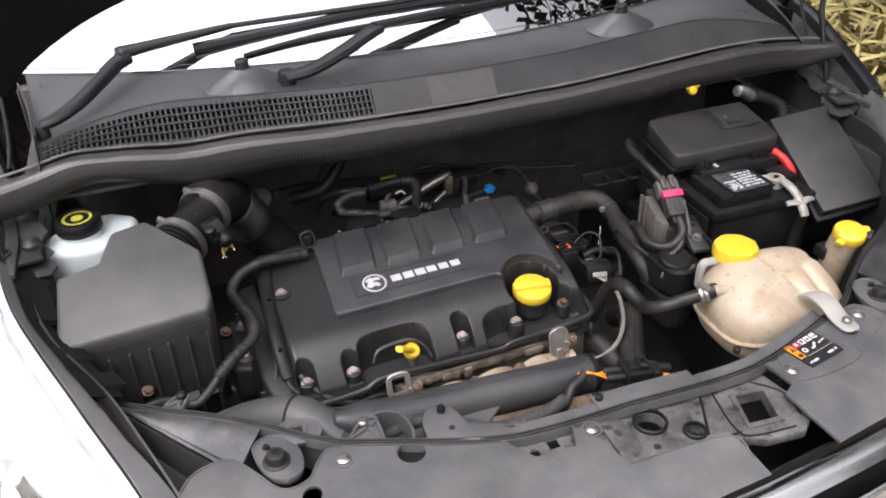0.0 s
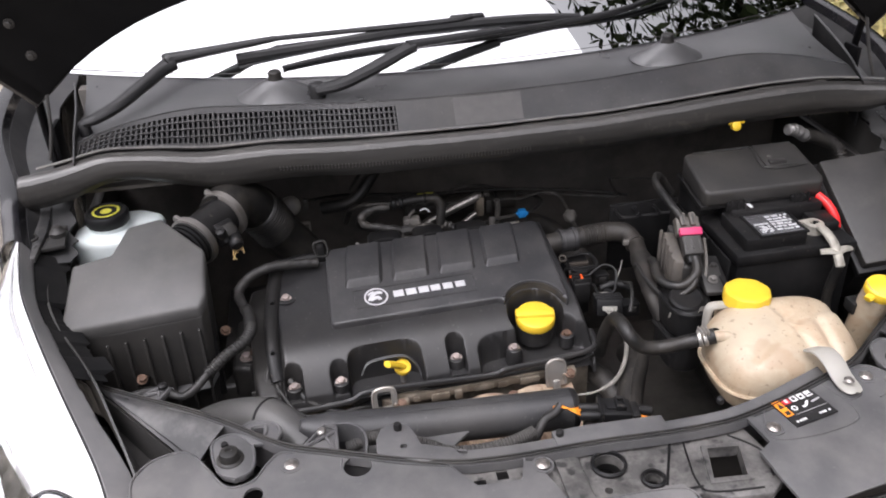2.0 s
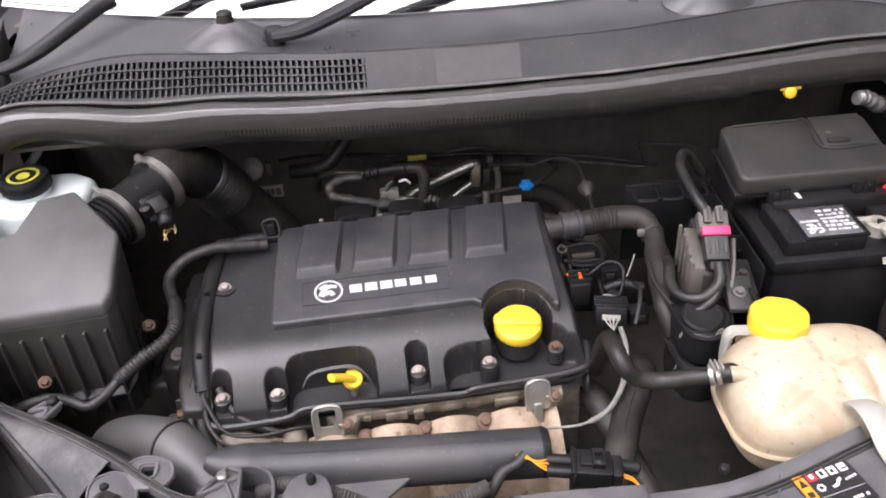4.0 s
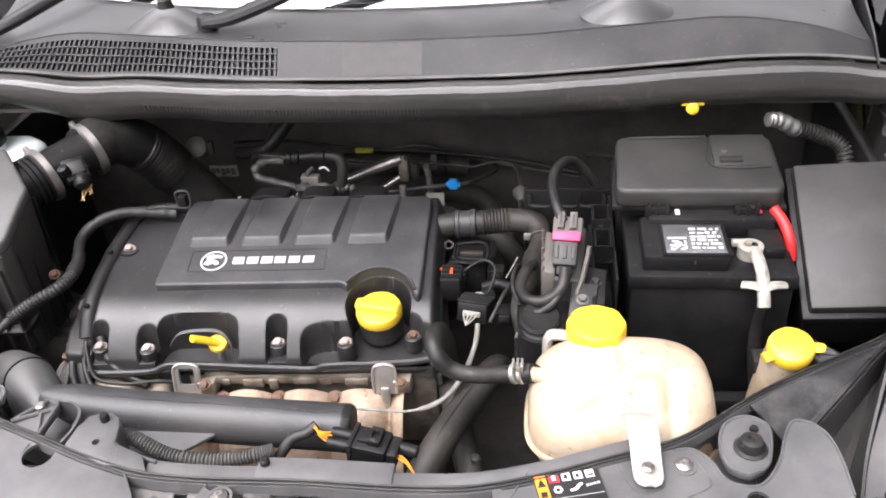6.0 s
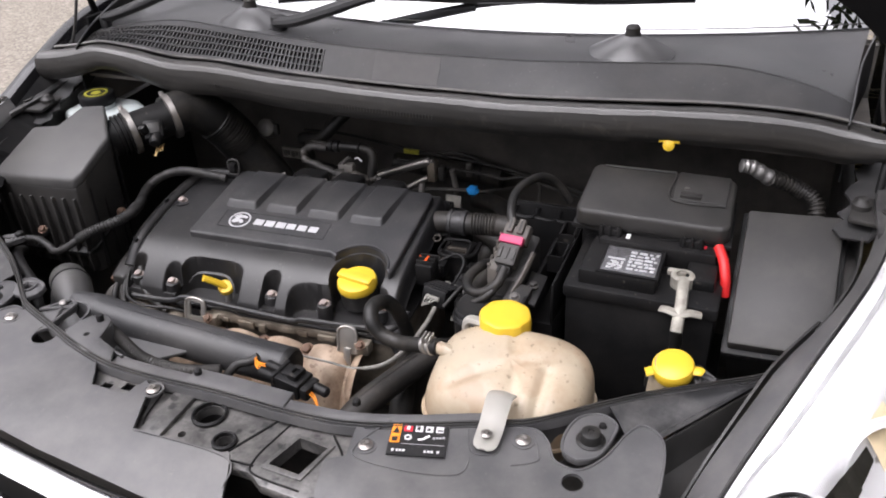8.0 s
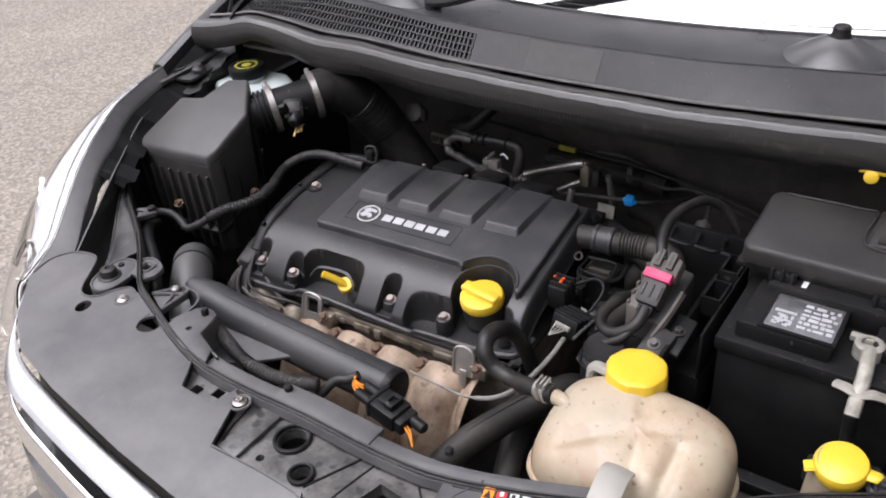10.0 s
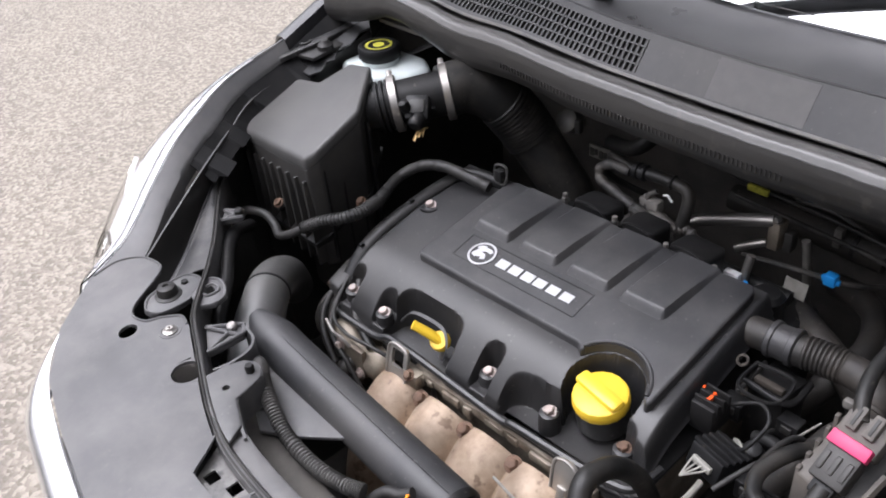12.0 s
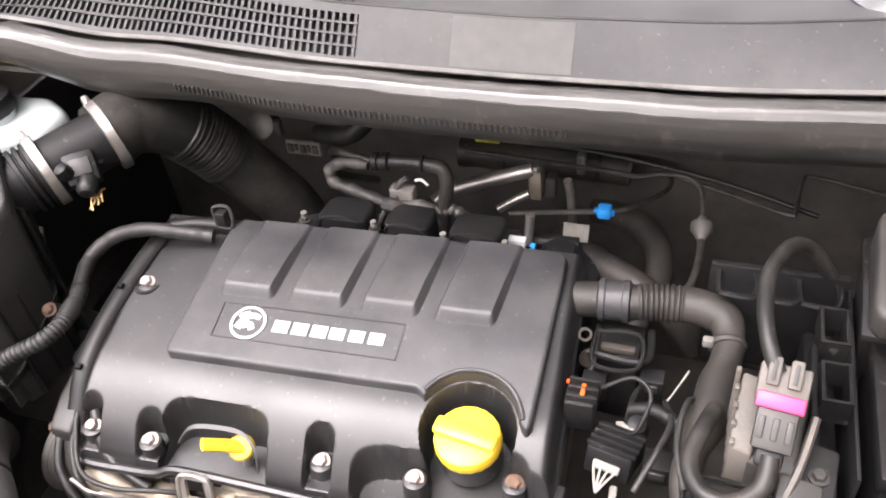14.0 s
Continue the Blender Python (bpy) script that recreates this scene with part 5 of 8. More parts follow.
part("barrel", sweep([(0.008, 0.068, 0.790), (-0.10, 0.069, 0.794), (-0.25, 0.070, 0.801), (-0.320, 0.070, 0.809), (-0.362, 0.069, 0.828)], lambda t: 0.0285 - 0.0005 * t if t < 0.74 else 0.0281 - 0.0195 * ((t - 0.74) / 0.26) ** 1.3, 44, 24), M_COWL, tube)
part("mould_line", sweep([(0.004, 0.0655, 0.8182), (-0.10, 0.0665, 0.8222), (-0.25, 0.0675, 0.8290), (-0.310, 0.068, 0.8330)], 0.0011, 30, 6), M_COWL, tube)
part("end_cap", lathe([(0.0288, 0), (0.0288, 0.006), (0.026, 0.010), (0.004, 0.011)], (0.006, 0.068, 0.790), (1, 0, -0.03), 28), M_BLACK, tube)
part("web", prism([(-0.325, 0.056), (-0.122, 0.058), (-0.176, 0.009), (-0.215, -0.018), (-0.285, 0.010)], 0.795, 0.801, 0.002), M_TRIM, tube, "flat triangular plastic web")
snork = thing("intake_snorkel", (-0.44, 0.13, 0.7), "black plastic intake snorkel with a ring joint", "snorkel")
PIPE = [(-0.358, 0.062, 0.794), (-0.381, 0.086, 0.808), (-0.405, 0.109, 0.813), (-0.438, 0.134, 0.799), (-0.470, 0.160, 0.777), (-0.505, 0.187, 0.744), (-0.535, 0.208, 0.700)]
part("upper_pipe", sweep(PIPE, lambda t: 0.0298 - 0.001 * t, 40, 26), M_BOX, snork)
UP = spline(PIPE, 61)
part("joint_ring", lathe([(0.0285, -0.0020), (0.0306, -0.0014), (0.0306, 0.0014), (0.0285, 0.0020)], UP[20], UP[22] - UP[18], 34, hoop=True), M_JET_SHADE, snork, "dark ring joint")
part("lower_duct", sweep([(-0.398, 0.100, 0.810), (-0.370, 0.070, 0.797), (-0.335, 0.042, 0.780), (-0.298, 0.022, 0.760), (-0.258, 0.002, 0.728), (-0.225, -0.02, 0.67)], lambda t: 0.0298 + 0.0112 * t, 30, 26, flat=0.9), M_COVER, snork)

def corrugated(points, r, pitch, depth, n=160, seg=14, bm=None):
    line = spline(points, n)
    length = sum((q - p).length for p, q in zip(line, line[1:]))
    rings = length / pitch
    return sweep(points, lambda t: r + depth * (1 if (t * rings) % 1 < 0.55 else -1), n, seg, bm)


def cable(name, pts, r, material, label, category="cable", group="", corr=None, n=40):
    ob = thing(name, pts[len(pts) // 2], label, category, group)
    part("sleeve", corrugated(pts, r, corr, r * 0.10, 220) if corr else sweep(pts, r, n, 12), material, ob)
    return ob


cable("wiring_conduit", [(-0.300, 0.030, 0.815), (-0.268, 0.022, 0.834), (-0.238, 0.010, 0.838), (-0.208, 0.000, 0.830), (-0.173, -0.006, 0.815), (-0.126, -0.006, 0.810), (-0.085, 0.000, 0.812), (-0.060, 0.010, 0.812)], 0.0080, M_CONDUIT, "ribbed dusty black wiring conduit behind the front panel", corr=0.0036)

cable("overflow_pipe", [(-0.585, 0.185, 0.80), (-0.545, 0.142, 0.826), (-0.500, 0.108, 0.832), (-0.450, 0.078, 0.830), (-0.405, 0.040, 0.815), (-0.385, 0.02, 0.78)], 0.0095, M_BLACK, "smooth black pipe behind the front panel", "pipe")

# front connector with orange wires
fc = thing("wiring_connector", (0.05, 0.02, 0.80), "black multi-pin connector with orange wires", "connector")
Rc = pose(0.050, 0.016, 0.822, 0, 4, -9)
for y in (-0.011, 0.004):
    part("wire_barrel", lathe([(0.0058, 0), (0.0066, 0.002), (0.0066, 0.026), (0.005, 0.028)], Rc @ Vector((-0.046, y, 0.001)), Rc.to_3x3() @ Vector((1, 0, 0)), 16), M_BLACK, fc)
part("plug_body", box(-0.020, 0.022, -0.019, 0.015, -0.014, 0.010, 0.003, m=Rc), M_BLACK, fc)
part("latch", box(-0.012, 0.014, -0.010, 0.008, 0.010, 0.0135, 0.0015, m=Rc), M_BLACK, fc)
part("latch_frame", cut(box(0.000, 0.014, -0.012, 0.010, 0.010, 0.018, 0.001, m=Rc), box(0.003, 0.011, -0.006, 0.004, 0.0, 0.03, 0, m=Rc)), M_BLACK, fc)
part("rib", box(-0.021, -0.016, -0.0205, 0.0165, -0.013, 0.012, 0.001, m=Rc), M_BLACK, fc)
part("tail_socket", box(0.022, 0.034, -0.017, 0.013, -0.012, 0.007, 0.003, m=Rc), M_BLACK, fc)
part("tail_barrel", lathe([(0.007, 0), (0.007, 0.018), (0.005, 0.020)], Rc @ Vector((0.033, 0.004, -0.001)), Rc.to_3x3() @ Vector((1, 0, -0.1)), 16), M_BLACK, fc)
for k in range(4):
    y = -0.013 + 0.0055 * k
    part("wire", sweep([Rc @ Vector((-0.044, y, 0.002)), Rc @ Vector((-0.056, y + 0.003 * (1.5 - k), 0.006 - 0.001 * k)), Rc @ Vector((-0.070, 0.010 - 0.0015 * k, 0.000)), Rc @ Vector((-0.078, 0.012, -0.006))], 0.0011, 14, 6), M_ORANGE, fc, "orange wire")
for k in range(2):
    part("wire", sweep([Rc @ Vector((0.033, -0.010 + 0.004 * k, -0.002)), Rc @ Vector((0.044, -0.014 + 0.003 * k, -0.002)), Rc @ Vector((0.056, -0.020, -0.010))], 0.0011, 12, 6), M_ORANGE, fc, "orange wire")
part("conduit", sweep([Rc @ Vector((-0.068, 0.011, -0.001)), (-0.026, 0.030, 0.820), (-0.042, 0.024, 0.816), (-0.056, 0.012, 0.800), (-0.07, 0.010, 0.78)], 0.0062, 24, 10), M_TAPE, fc, "taped wire sleeve")

# ---- air filter box ----
def ab_z(x, y):
    return 0.902 + 0.13 * (x + 0.686) + 0.40 * (y - 0.250)


airbox = thing("air_filter_box", (-0.58, 0.32, 0.70), "matt dark grey plastic air filter box with a sloping lid", "air filter box")
lid_poly = [(-0.683, 0.250), (-0.485, 0.240), (-0.476, 0.258), (-0.478, 0.335), (-0.545, 0.411), (-0.596, 0.408), (-0.618, 0.364), (-0.676, 0.360)]
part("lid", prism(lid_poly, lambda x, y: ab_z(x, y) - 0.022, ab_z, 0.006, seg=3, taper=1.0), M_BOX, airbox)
# Shade on the sides is put into darker plastics than the lid's.
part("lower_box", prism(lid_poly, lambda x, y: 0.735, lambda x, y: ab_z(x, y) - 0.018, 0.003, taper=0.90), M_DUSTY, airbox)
part("rim_flange", prism([(x * 1.004 - 0.002, y + (0.004 if y > 0.3 else -0.006)) for x, y in lid_poly], lambda x, y: ab_z(x, y) - 0.150, lambda x, y: ab_z(x, y) - 0.138, 0.002, taper=0.965), M_BLACK, airbox)
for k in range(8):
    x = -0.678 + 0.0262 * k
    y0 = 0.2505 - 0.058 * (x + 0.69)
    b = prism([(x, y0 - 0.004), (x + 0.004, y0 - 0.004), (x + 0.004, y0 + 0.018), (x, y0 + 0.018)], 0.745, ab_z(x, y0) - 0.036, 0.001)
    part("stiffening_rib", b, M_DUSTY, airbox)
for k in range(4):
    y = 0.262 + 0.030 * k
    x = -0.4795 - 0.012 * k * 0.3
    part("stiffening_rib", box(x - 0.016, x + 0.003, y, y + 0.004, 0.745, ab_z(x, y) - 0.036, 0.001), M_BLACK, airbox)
for x, y, z in ((-0.587, 0.238, 0.812), (-0.468, 0.309, 0.830)):
    part("bolt_ear", box(x - 0.009, x + 0.009, y - 0.004, y + 0.014, z - 0.012, z - 0.002, 0.003), M_PITCH, airbox)
    part("clamp_bolt", hexbolt((x, y, z), 0.0055, (0.2, -0.5, 0.8)), M_RUST, airbox, "rusty clamp bolt")

# air flow meter and intake hose
maf = thing("air_flow_meter", (-0.47, 0.43, 0.90), "ribbed black air flow meter tube with steel hose clips", "air flow meter")
AX = Vector((0.055, 0.075, 0.012)).normalized()
P0 = Vector((-0.520, 0.395, 0.930))
part("body", sweep([P0 - AX * 0.015, P0 + AX * 0.02, P0 + AX * 0.10], 0.033, 12, 28), M_BLACK, maf)
for d in (0.028, 0.105):
    part("hose_clip", lathe([(0.0405, -0.006), (0.042, -0.005), (0.042, 0.005), (0.0405, 0.006), (0.034, 0.006), (0.034, -0.006)], P0 + AX * d, AX, 36), M_METAL, maf, "bright steel hose clip")
    sd = Vector((-AX.y, AX.x, 0)).normalized()
    part("clip_screw", box(-0.012, 0.012, -0.004, 0.004, -0.004, 0.005, 0.002, m=Matrix.Translation(P0 + AX * d + Vector((-0.016, 0.006, 0.034))) @ Matrix.Rotation(radians(-30), 4, "Z") @ Matrix.Rotation(radians(25), 4, "Y")), M_METAL, maf)
for d in (0.004, 0.012, 0.020):
    part("ring", lathe([(0.034, -0.003), (0.038, -0.002), (0.038, 0.002), (0.034, 0.003)], P0 + AX * d, AX, 32), M_BLACK, maf)
Rm = Matrix.Translation(P0 + AX * 0.062 + Vector((0.030, -0.026, 0.000))) @ Matrix.Rotation(radians(40), 4, "Z") @ Matrix.Rotation(radians(45), 4, "X")
sens = part("sensor_plug", box(-0.017, 0.017, -0.016, 0.020, -0.012, 0.012, 0.004, m=Rm), M_BLACK, maf)
part("sensor_foot", box(-0.024, 0.024, 0.004, 0.026, -0.018, -0.008, 0.004, m=Rm), M_BLACK, sens)
part("sensor_barrel", lathe([(0.010, 0.0), (0.0115, 0.003), (0.0115, 0.016), (0.009, 0.020), (0.006, 0.021)], Rm @ Vector((0.004, -0.010, 0.006)), (0.3, -0.75, -0.4), 18), M_BLACK, sens)
part("sensor_barrel", lathe([(0.007, 0.0), (0.008, 0.002), (0.008, 0.014), (0.005, 0.016)], Rm @ Vector((-0.013, -0.004, 0.012)), (-0.2, -0.3, 0.9), 14), M_BLACK, sens)
part("sensor_clip", box(-0.010, 0.012, -0.008, 0.012, 0.011, 0.016, 0.002, m=Rm), M_DUSTY, sens)
part("sensor_screw", hexbolt(Rm @ Vector((0.019, 0.018, -0.008)), 0.004, (0.2, -0.3, 0.9)), M_METAL, sens)
wq = random.Random(8)
for k in range(6):
    p0 = Rm @ Vector((0.002 + 0.0025 * k, -0.024, -0.006))
    p1 = p0 + Vector((wq.uniform(-0.008, 0.012), wq.uniform(-0.014, -0.004), wq.uniform(-0.012, 0.004)))
    p2 = p1 + Vector((wq.uniform(-0.008, 0.010), wq.uniform(-0.008, 0.002), wq.uniform(-0.010, 0.004)))
    part("sensor_wire", sweep([p0, p1, p2], 0.0011, 8, 6), M_COPPER, sens, "frayed copper wire")

hose = thing("intake_hose", (-0.35, 0.53, 0.90), "thick black intake hose with a corrugated section", "intake hose")
HP = [P0 + AX * 0.098, (-0.449, 0.506, 0.946), (-0.425, 0.537, 0.928), (-0.403, 0.563, 0.888), (-0.386, 0.580, 0.849), (-0.358, 0.592, 0.806), (-0.330, 0.60, 0.762), (-0.30, 0.60, 0.70)]


def hose_r(t):
    r = 0.040 if t < 0.5 else 0.040 - 0.004 * (t - 0.5)
    if 0.34 < t < 0.57:
        return r + (0.002 if ((t - 0.34) * 56) % 1 < 0.55 else -0.002)
    return r - 0.0005


HL = spline(HP, 201)
for nm, k0, k1, lb in (("front_elbow", 0, 68, "smooth rubber elbow"), ("bellows", 68, 114, "corrugated bellows"), ("lower_run", 114, 200, "smooth lower run")):
    part(nm, sweep(HL[k0:k1 + 1], lambda t: hose_r((k0 + (k1 - k0) * t) / 200), k1 - k0 + 1, 28), M_RUBBER, hose, lb)

# brake fluid reservoir
brake = thing("brake_fluid_reservoir", (-0.63, 0.50, 0.85), "white translucent brake fluid reservoir with a black cap", "fluid reservoir")
part("bottle", prism([(-0.700, 0.455), (-0.662, 0.438), (-0.612, 0.440), (-0.563, 0.488), (-0.562, 0.535), (-0.60, 0.555), (-0.66, 0.548), (-0.700, 0.50)], 0.86, lambda x, y: 0.938 - 0.10 * max(0, x + 0.62), 0.012, seg=4), M_WHITE, brake)
part("neck", lathe([(0.031, 0), (0.031, 0.012)], (-0.645, 0.497, 0.935)), M_WHITE, brake)
bc = part("cap", lathe([(0.032, 0), (0.034, 0.003), (0.034, 0.018), (0.032, 0.021), (0.027, 0.0215), (0.026, 0.020), (0.004, 0.020)], (-0.645, 0.497, 0.943), seg=36, wave=lambda w: 1 + 0.012 * math.cos(18 * w)), M_JET_SHADE, brake, "black screw cap with yellow print")
part("print_ring", lathe([(0.022, 0), (0.022, 0.0008), (0.018, 0.0008), (0.018, 0)], (-0.645, 0.497, 0.9635), seg=30, hoop=True), M_GREEN, bc, "yellow printed ring")
part("print_dot", lathe([(0.009, 0), (0.009, 0.001), (0.002, 0.001)], (-0.645, 0.497, 0.9632), seg=24), M_GREEN, bc, "yellow printed symbol")

# harness round the left of the engine
main = thing("engine_harness", (-0.44, 0.30, 0.85), "taped and ribbed black wiring harness beside the cam cover", "wiring harness")
part("taped_run", sweep([(-0.318, 0.424, 0.862), (-0.350, 0.417, 0.868), (-0.390, 0.408, 0.874), (-0.426, 0.396, 0.868), (-0.446, 0.370, 0.856), (-0.434, 0.328, 0.850)], lambda t: 0.0080 + 0.0006 * math.sin(t * 60) * math.sin(t * 17), 90, 12), M_TAPE, main, "black cloth tape")
part("ribbed_run", corrugated([(-0.435, 0.332, 0.850), (-0.427, 0.302, 0.845), (-0.432, 0.264, 0.843), (-0.466, 0.238, 0.832), (-0.492, 0.222, 0.818)], 0.0086, 0.0045, 0.0006, 150), M_TAPE, main, "ribbed conduit")
part("tape_end", sweep([(-0.4285, 0.310, 0.847), (-0.427, 0.290, 0.8445)], 0.0100, 6, 12), M_TAPE, main)
part("tail", sweep([(-0.490, 0.223, 0.819), (-0.510, 0.208, 0.806), (-0.528, 0.200, 0.800), (-0.548, 0.206, 0.805), (-0.572, 0.206, 0.814), (-0.605, 0.196, 0.812), (-0.64, 0.20, 0.79)], 0.0064, 40, 12), M_TAPE, main)
cable("engine_harness", [(-0.385, 0.245, 0.785), (-0.402, 0.215, 0.755), (-0.392, 0.185, 0.725), (-0.36, 0.17, 0.69)], 0.008, M_RUBBER, "black wiring loom dropping in front of the head", "wiring harness")
cable("engine_harness", [(-0.378, 0.232, 0.778), (-0.35, 0.200, 0.755), (-0.30, 0.185, 0.735)], 0.006, M_RUBBER, "black wiring loom along the front of the head", "wiring harness")
chan = thing("harness_channel", (-0.37, 0.33, 0.80), "narrow black plastic cable channel on the cam cover edge", "cable channel")
part("channel", sweep([ENG @ Vector(p) for p in ((-0.264, 0.02, 0.782), (-0.266, 0.06, 0.812), (-0.262, 0.12, 0.832), (-0.250, 0.20, 0.850), (-0.235, 0.24, 0.856))], 0.011, 30, 10, flat=0.5), M_BLACK, chan)
for p in ((-0.266, 0.05, 0.815), (-0.258, 0.14, 0.845)):
    part("clip", box(-0.003, 0.003, -0.003, 0.003, -0.002, 0.003, 0.0005, m=Matrix.Translation(ENG @ Vector(p))), M_JET_SHADE, chan)

# timing side of the engine: cover, mount and its bolts
belt = thing("timing_cover", ENG @ Vector((-0.285, 0.10, 0.50)), "dusty dark grey timing cover on the end of the engine", "timing cover")
part("plate", prism([(-0.292, 0.000), (-0.264, -0.002), (-0.264, 0.236), (-0.292, 0.230), (-0.300, 0.200), (-0.300, 0.040)], 0.40, lambda x, y: 0.775 + 0.20 * (y - 0.02), 0.006, seg=3), M_DUSTY, belt, m=ENG)
for y in (0.030, 0.085, 0.140, 0.195):
    part("rib", prism([(-0.3065, y), (-0.299, y), (-0.299, y + 0.005), (-0.3065, y + 0.005)], 0.50, 0.755 + 0.20 * y, 0.001), M_DUSTY, belt, m=ENG)
for y, z in ((0.012, 0.755), (0.112, 0.776), (0.212, 0.796)):
    part("bolt", hexbolt(ENG @ Vector((-0.296, y, z)), 0.0055, (-1, -0.2, 0.3)), M_RUST, belt)
mount = thing("engine_mount", (-0.46, 0.36, 0.60), "dusty black engine mount bracket between engine and wing", "engine mount")
part("arm", prism([(-0.470, 0.300), (-0.425, 0.292), (-0.418, 0.405), (-0.462, 0.420)], 0.70, lambda x, y: 0.762 + 0.10 * (y - 0.30), 0.008, seg=3), M_DUSTY, mount)
part("foot", prism([(-0.640, 0.300), (-0.455, 0.305), (-0.455, 0.400), (-0.640, 0.405)], 0.60, 0.725, 0.010, seg=3), M_INNER, mount)
part("buffer", lathe([(0.046, 0), (0.046, 0.030), (0.040, 0.038), (0.018, 0.040), (0.016, 0.052), (0.006, 0.054)], (-0.520, 0.350, 0.700), seg=28), M_RUBBER, mount, "round rubber buffer")
for x, y, z in ((-0.446, 0.320, 0.764), (-0.440, 0.392, 0.771)):
    part("bolt", hexbolt((x, y, z), 0.0075), M_BOLT, mount)
pul = thing("belt_pulley", ENG @ Vector((-0.31, 0.03, 0.66)), "dull grey ribbed pulley at the front corner of the engine", "pulley")
part("rim", lathe([(0.020, -0.010), (0.042, -0.010), (0.044, -0.006), (0.0415, -0.003), (0.044, 0.0), (0.0415, 0.003), (0.044, 0.006), (0.042, 0.010), (0.020, 0.010)], ENG @ Vector((-0.318, 0.030, 0.680)), (1, 0.05, 0), 36, hoop=True), M_GREY, pul)
part("hub", lathe([(0.022, -0.006), (0.022, 0.004), (0.010, 0.008), (0.003, 0.008)], ENG @ Vector((-0.318, 0.030, 0.680)), (-1, -0.05, 0), 24), M_DUSTY, pul)

# castings and leads at the front corner of the head
cast = thing("coolant_outlet", ENG @ Vector((-0.20, -0.02, 0.70)), "corroded pale aluminium coolant outlet on the head", "housing")
part("body", sweep([ENG @ Vector(p) for p in ((-0.250, -0.010, 0.715), (-0.215, -0.022, 0.722), (-0.180, -0.026, 0.716), (-0.150, -0.018, 0.705))], lambda t: 0.017 + 0.007 * math.sin(t * 9), 24, 12), M_ALU, cast)
part("flange", box(-0.222, -0.170, -0.044, -0.034, 0.690, 0.736, 0.004, m=ENG), M_ALU, cast)
for x, z in ((-0.214, 0.728), (-0.178, 0.698)):
    part("bolt", hexbolt(ENG @ Vector((x, -0.044, z)), 0.006, (0, -1, 0.1)), M_BOLT, cast)
part("clip", sweep([ENG @ Vector(p) for p in ((-0.246, -0.040, 0.752), (-0.225, -0.046, 0.745), (-0.205, -0.048, 0.748), (-0.190, -0.046, 0.738))], 0.0024, 20, 6), M_METAL, cast, "bright spring clip")
part("stub", sweep([ENG @ Vector(p) for p in ((-0.20, -0.03, 0.705), (-0.205, -0.055, 0.690), (-0.215, -0.07, 0.66))], 0.014, 12, 12), M_RUBBER, cast)
for pts, r, lb in (([(-0.272, 0.06, 0.79), (-0.285, 0.020, 0.765), (-0.278, -0.020, 0.742), (-0.250, -0.045, 0.728), (-0.22, -0.055, 0.70)], 0.0058, "black loom curling round the head corner"), ([(-0.266, 0.035, 0.785), (-0.262, -0.010, 0.755), (-0.235, -0.042, 0.735), (-0.195, -0.052, 0.715), (-0.165, -0.055, 0.68)], 0.0042, "thin black lead across the coolant outlet"), ([(-0.268, 0.020, 0.775), (-0.240, -0.030, 0.758), (-0.200, -0.042, 0.754), (-0.155, -0.036, 0.752), (-0.135, -0.030, 0.745)], 0.0032, "thin black lead below the cam cover")):
    cable("head_lead", [ENG @ Vector(p) for p in pts], 0.8 * r, M_TAPE, lb, "cable")

# ---- battery side ----
battery = thing("car_battery", (0.445, 0.35, 0.68), "black car battery with a raised top and a printed label", "battery")
# Case sides use the shaded black, the top the plain one.
part("case", box(0.346, 0.546, 0.268, 0.446, 0.675, 0.858, 0.004), M_PITCH, battery)
part("top_lip", box(0.342, 0.550, 0.264, 0.450, 0.852, 0.872, 0.004), M_BLACK, battery)
part("raised_block", prism([(0.360, 0.276), (0.466, 0.276), (0.468, 0.372), (0.362, 0.372)], 0.870, 0.894, 0.004), M_BLACK, battery)
part("vent_bar", box(0.372, 0.535, 0.352, 0.400, 0.870, 0.902, 0.004), M_BLACK, battery)
part("side_step", box(0.500, 0.540, 0.305, 0.352, 0.870, 0.888, 0.003), M_BLACK, battery)
lab = part("label", box(0.389, 0.463, 0.282, 0.348, 0.8935, 0.8948, 0.0), M_SILVER, battery, "glossy black film label with white print")
random.seed(5)
bm = bmesh.new()
for r in range(6):
    y = 0.336 - 0.0085 * r
    x = 0.422
    while x < 0.457:
        w = random.uniform(0.004, 0.011)
        box(x, min(x + w, 0.460), y, y + random.uniform(0.003, 0.0055), 0.8947, 0.8952, 0, bm)
        x += w + random.uniform(0.001, 0.004)
part("print", bm, M_PRINT, lab, "white print")
bm = bmesh.new()
for i in range(7):
    for j in range(7):
        if random.random() < 0.55:
            box(0.395 + 0.003 * i, 0.398 + 0.003 * i, 0.290 + 0.003 * j, 0.293 + 0.003 * j, 0.8947, 0.8952, 0, bm)
box(0.393, 0.417, 0.315, 0.319, 0.8947, 0.8952, 0, bm)
part("print_panel", bm, M_PRINT, lab, "white print panel")
part("label_frame", cut(box(0.384, 0.468, 0.277, 0.353, 0.893, 0.8962, 0.0005), box(0.3885, 0.4635, 0.2815, 0.3485, 0.88, 0.91, 0)), M_BLACK, battery)
part("white_mark", box(0.408, 0.414, 0.362, 0.376, 0.9015, 0.9025, 0), M_LABEL, battery)
part("red_mark", box(0.490, 0.520, 0.366, 0.374, 0.9015, 0.9025, 0), M_REDP, battery)
clampo = thing("battery_clamp", (0.50, 0.29, 0.87), "tarnished grey battery terminal clamp", "battery clamp")
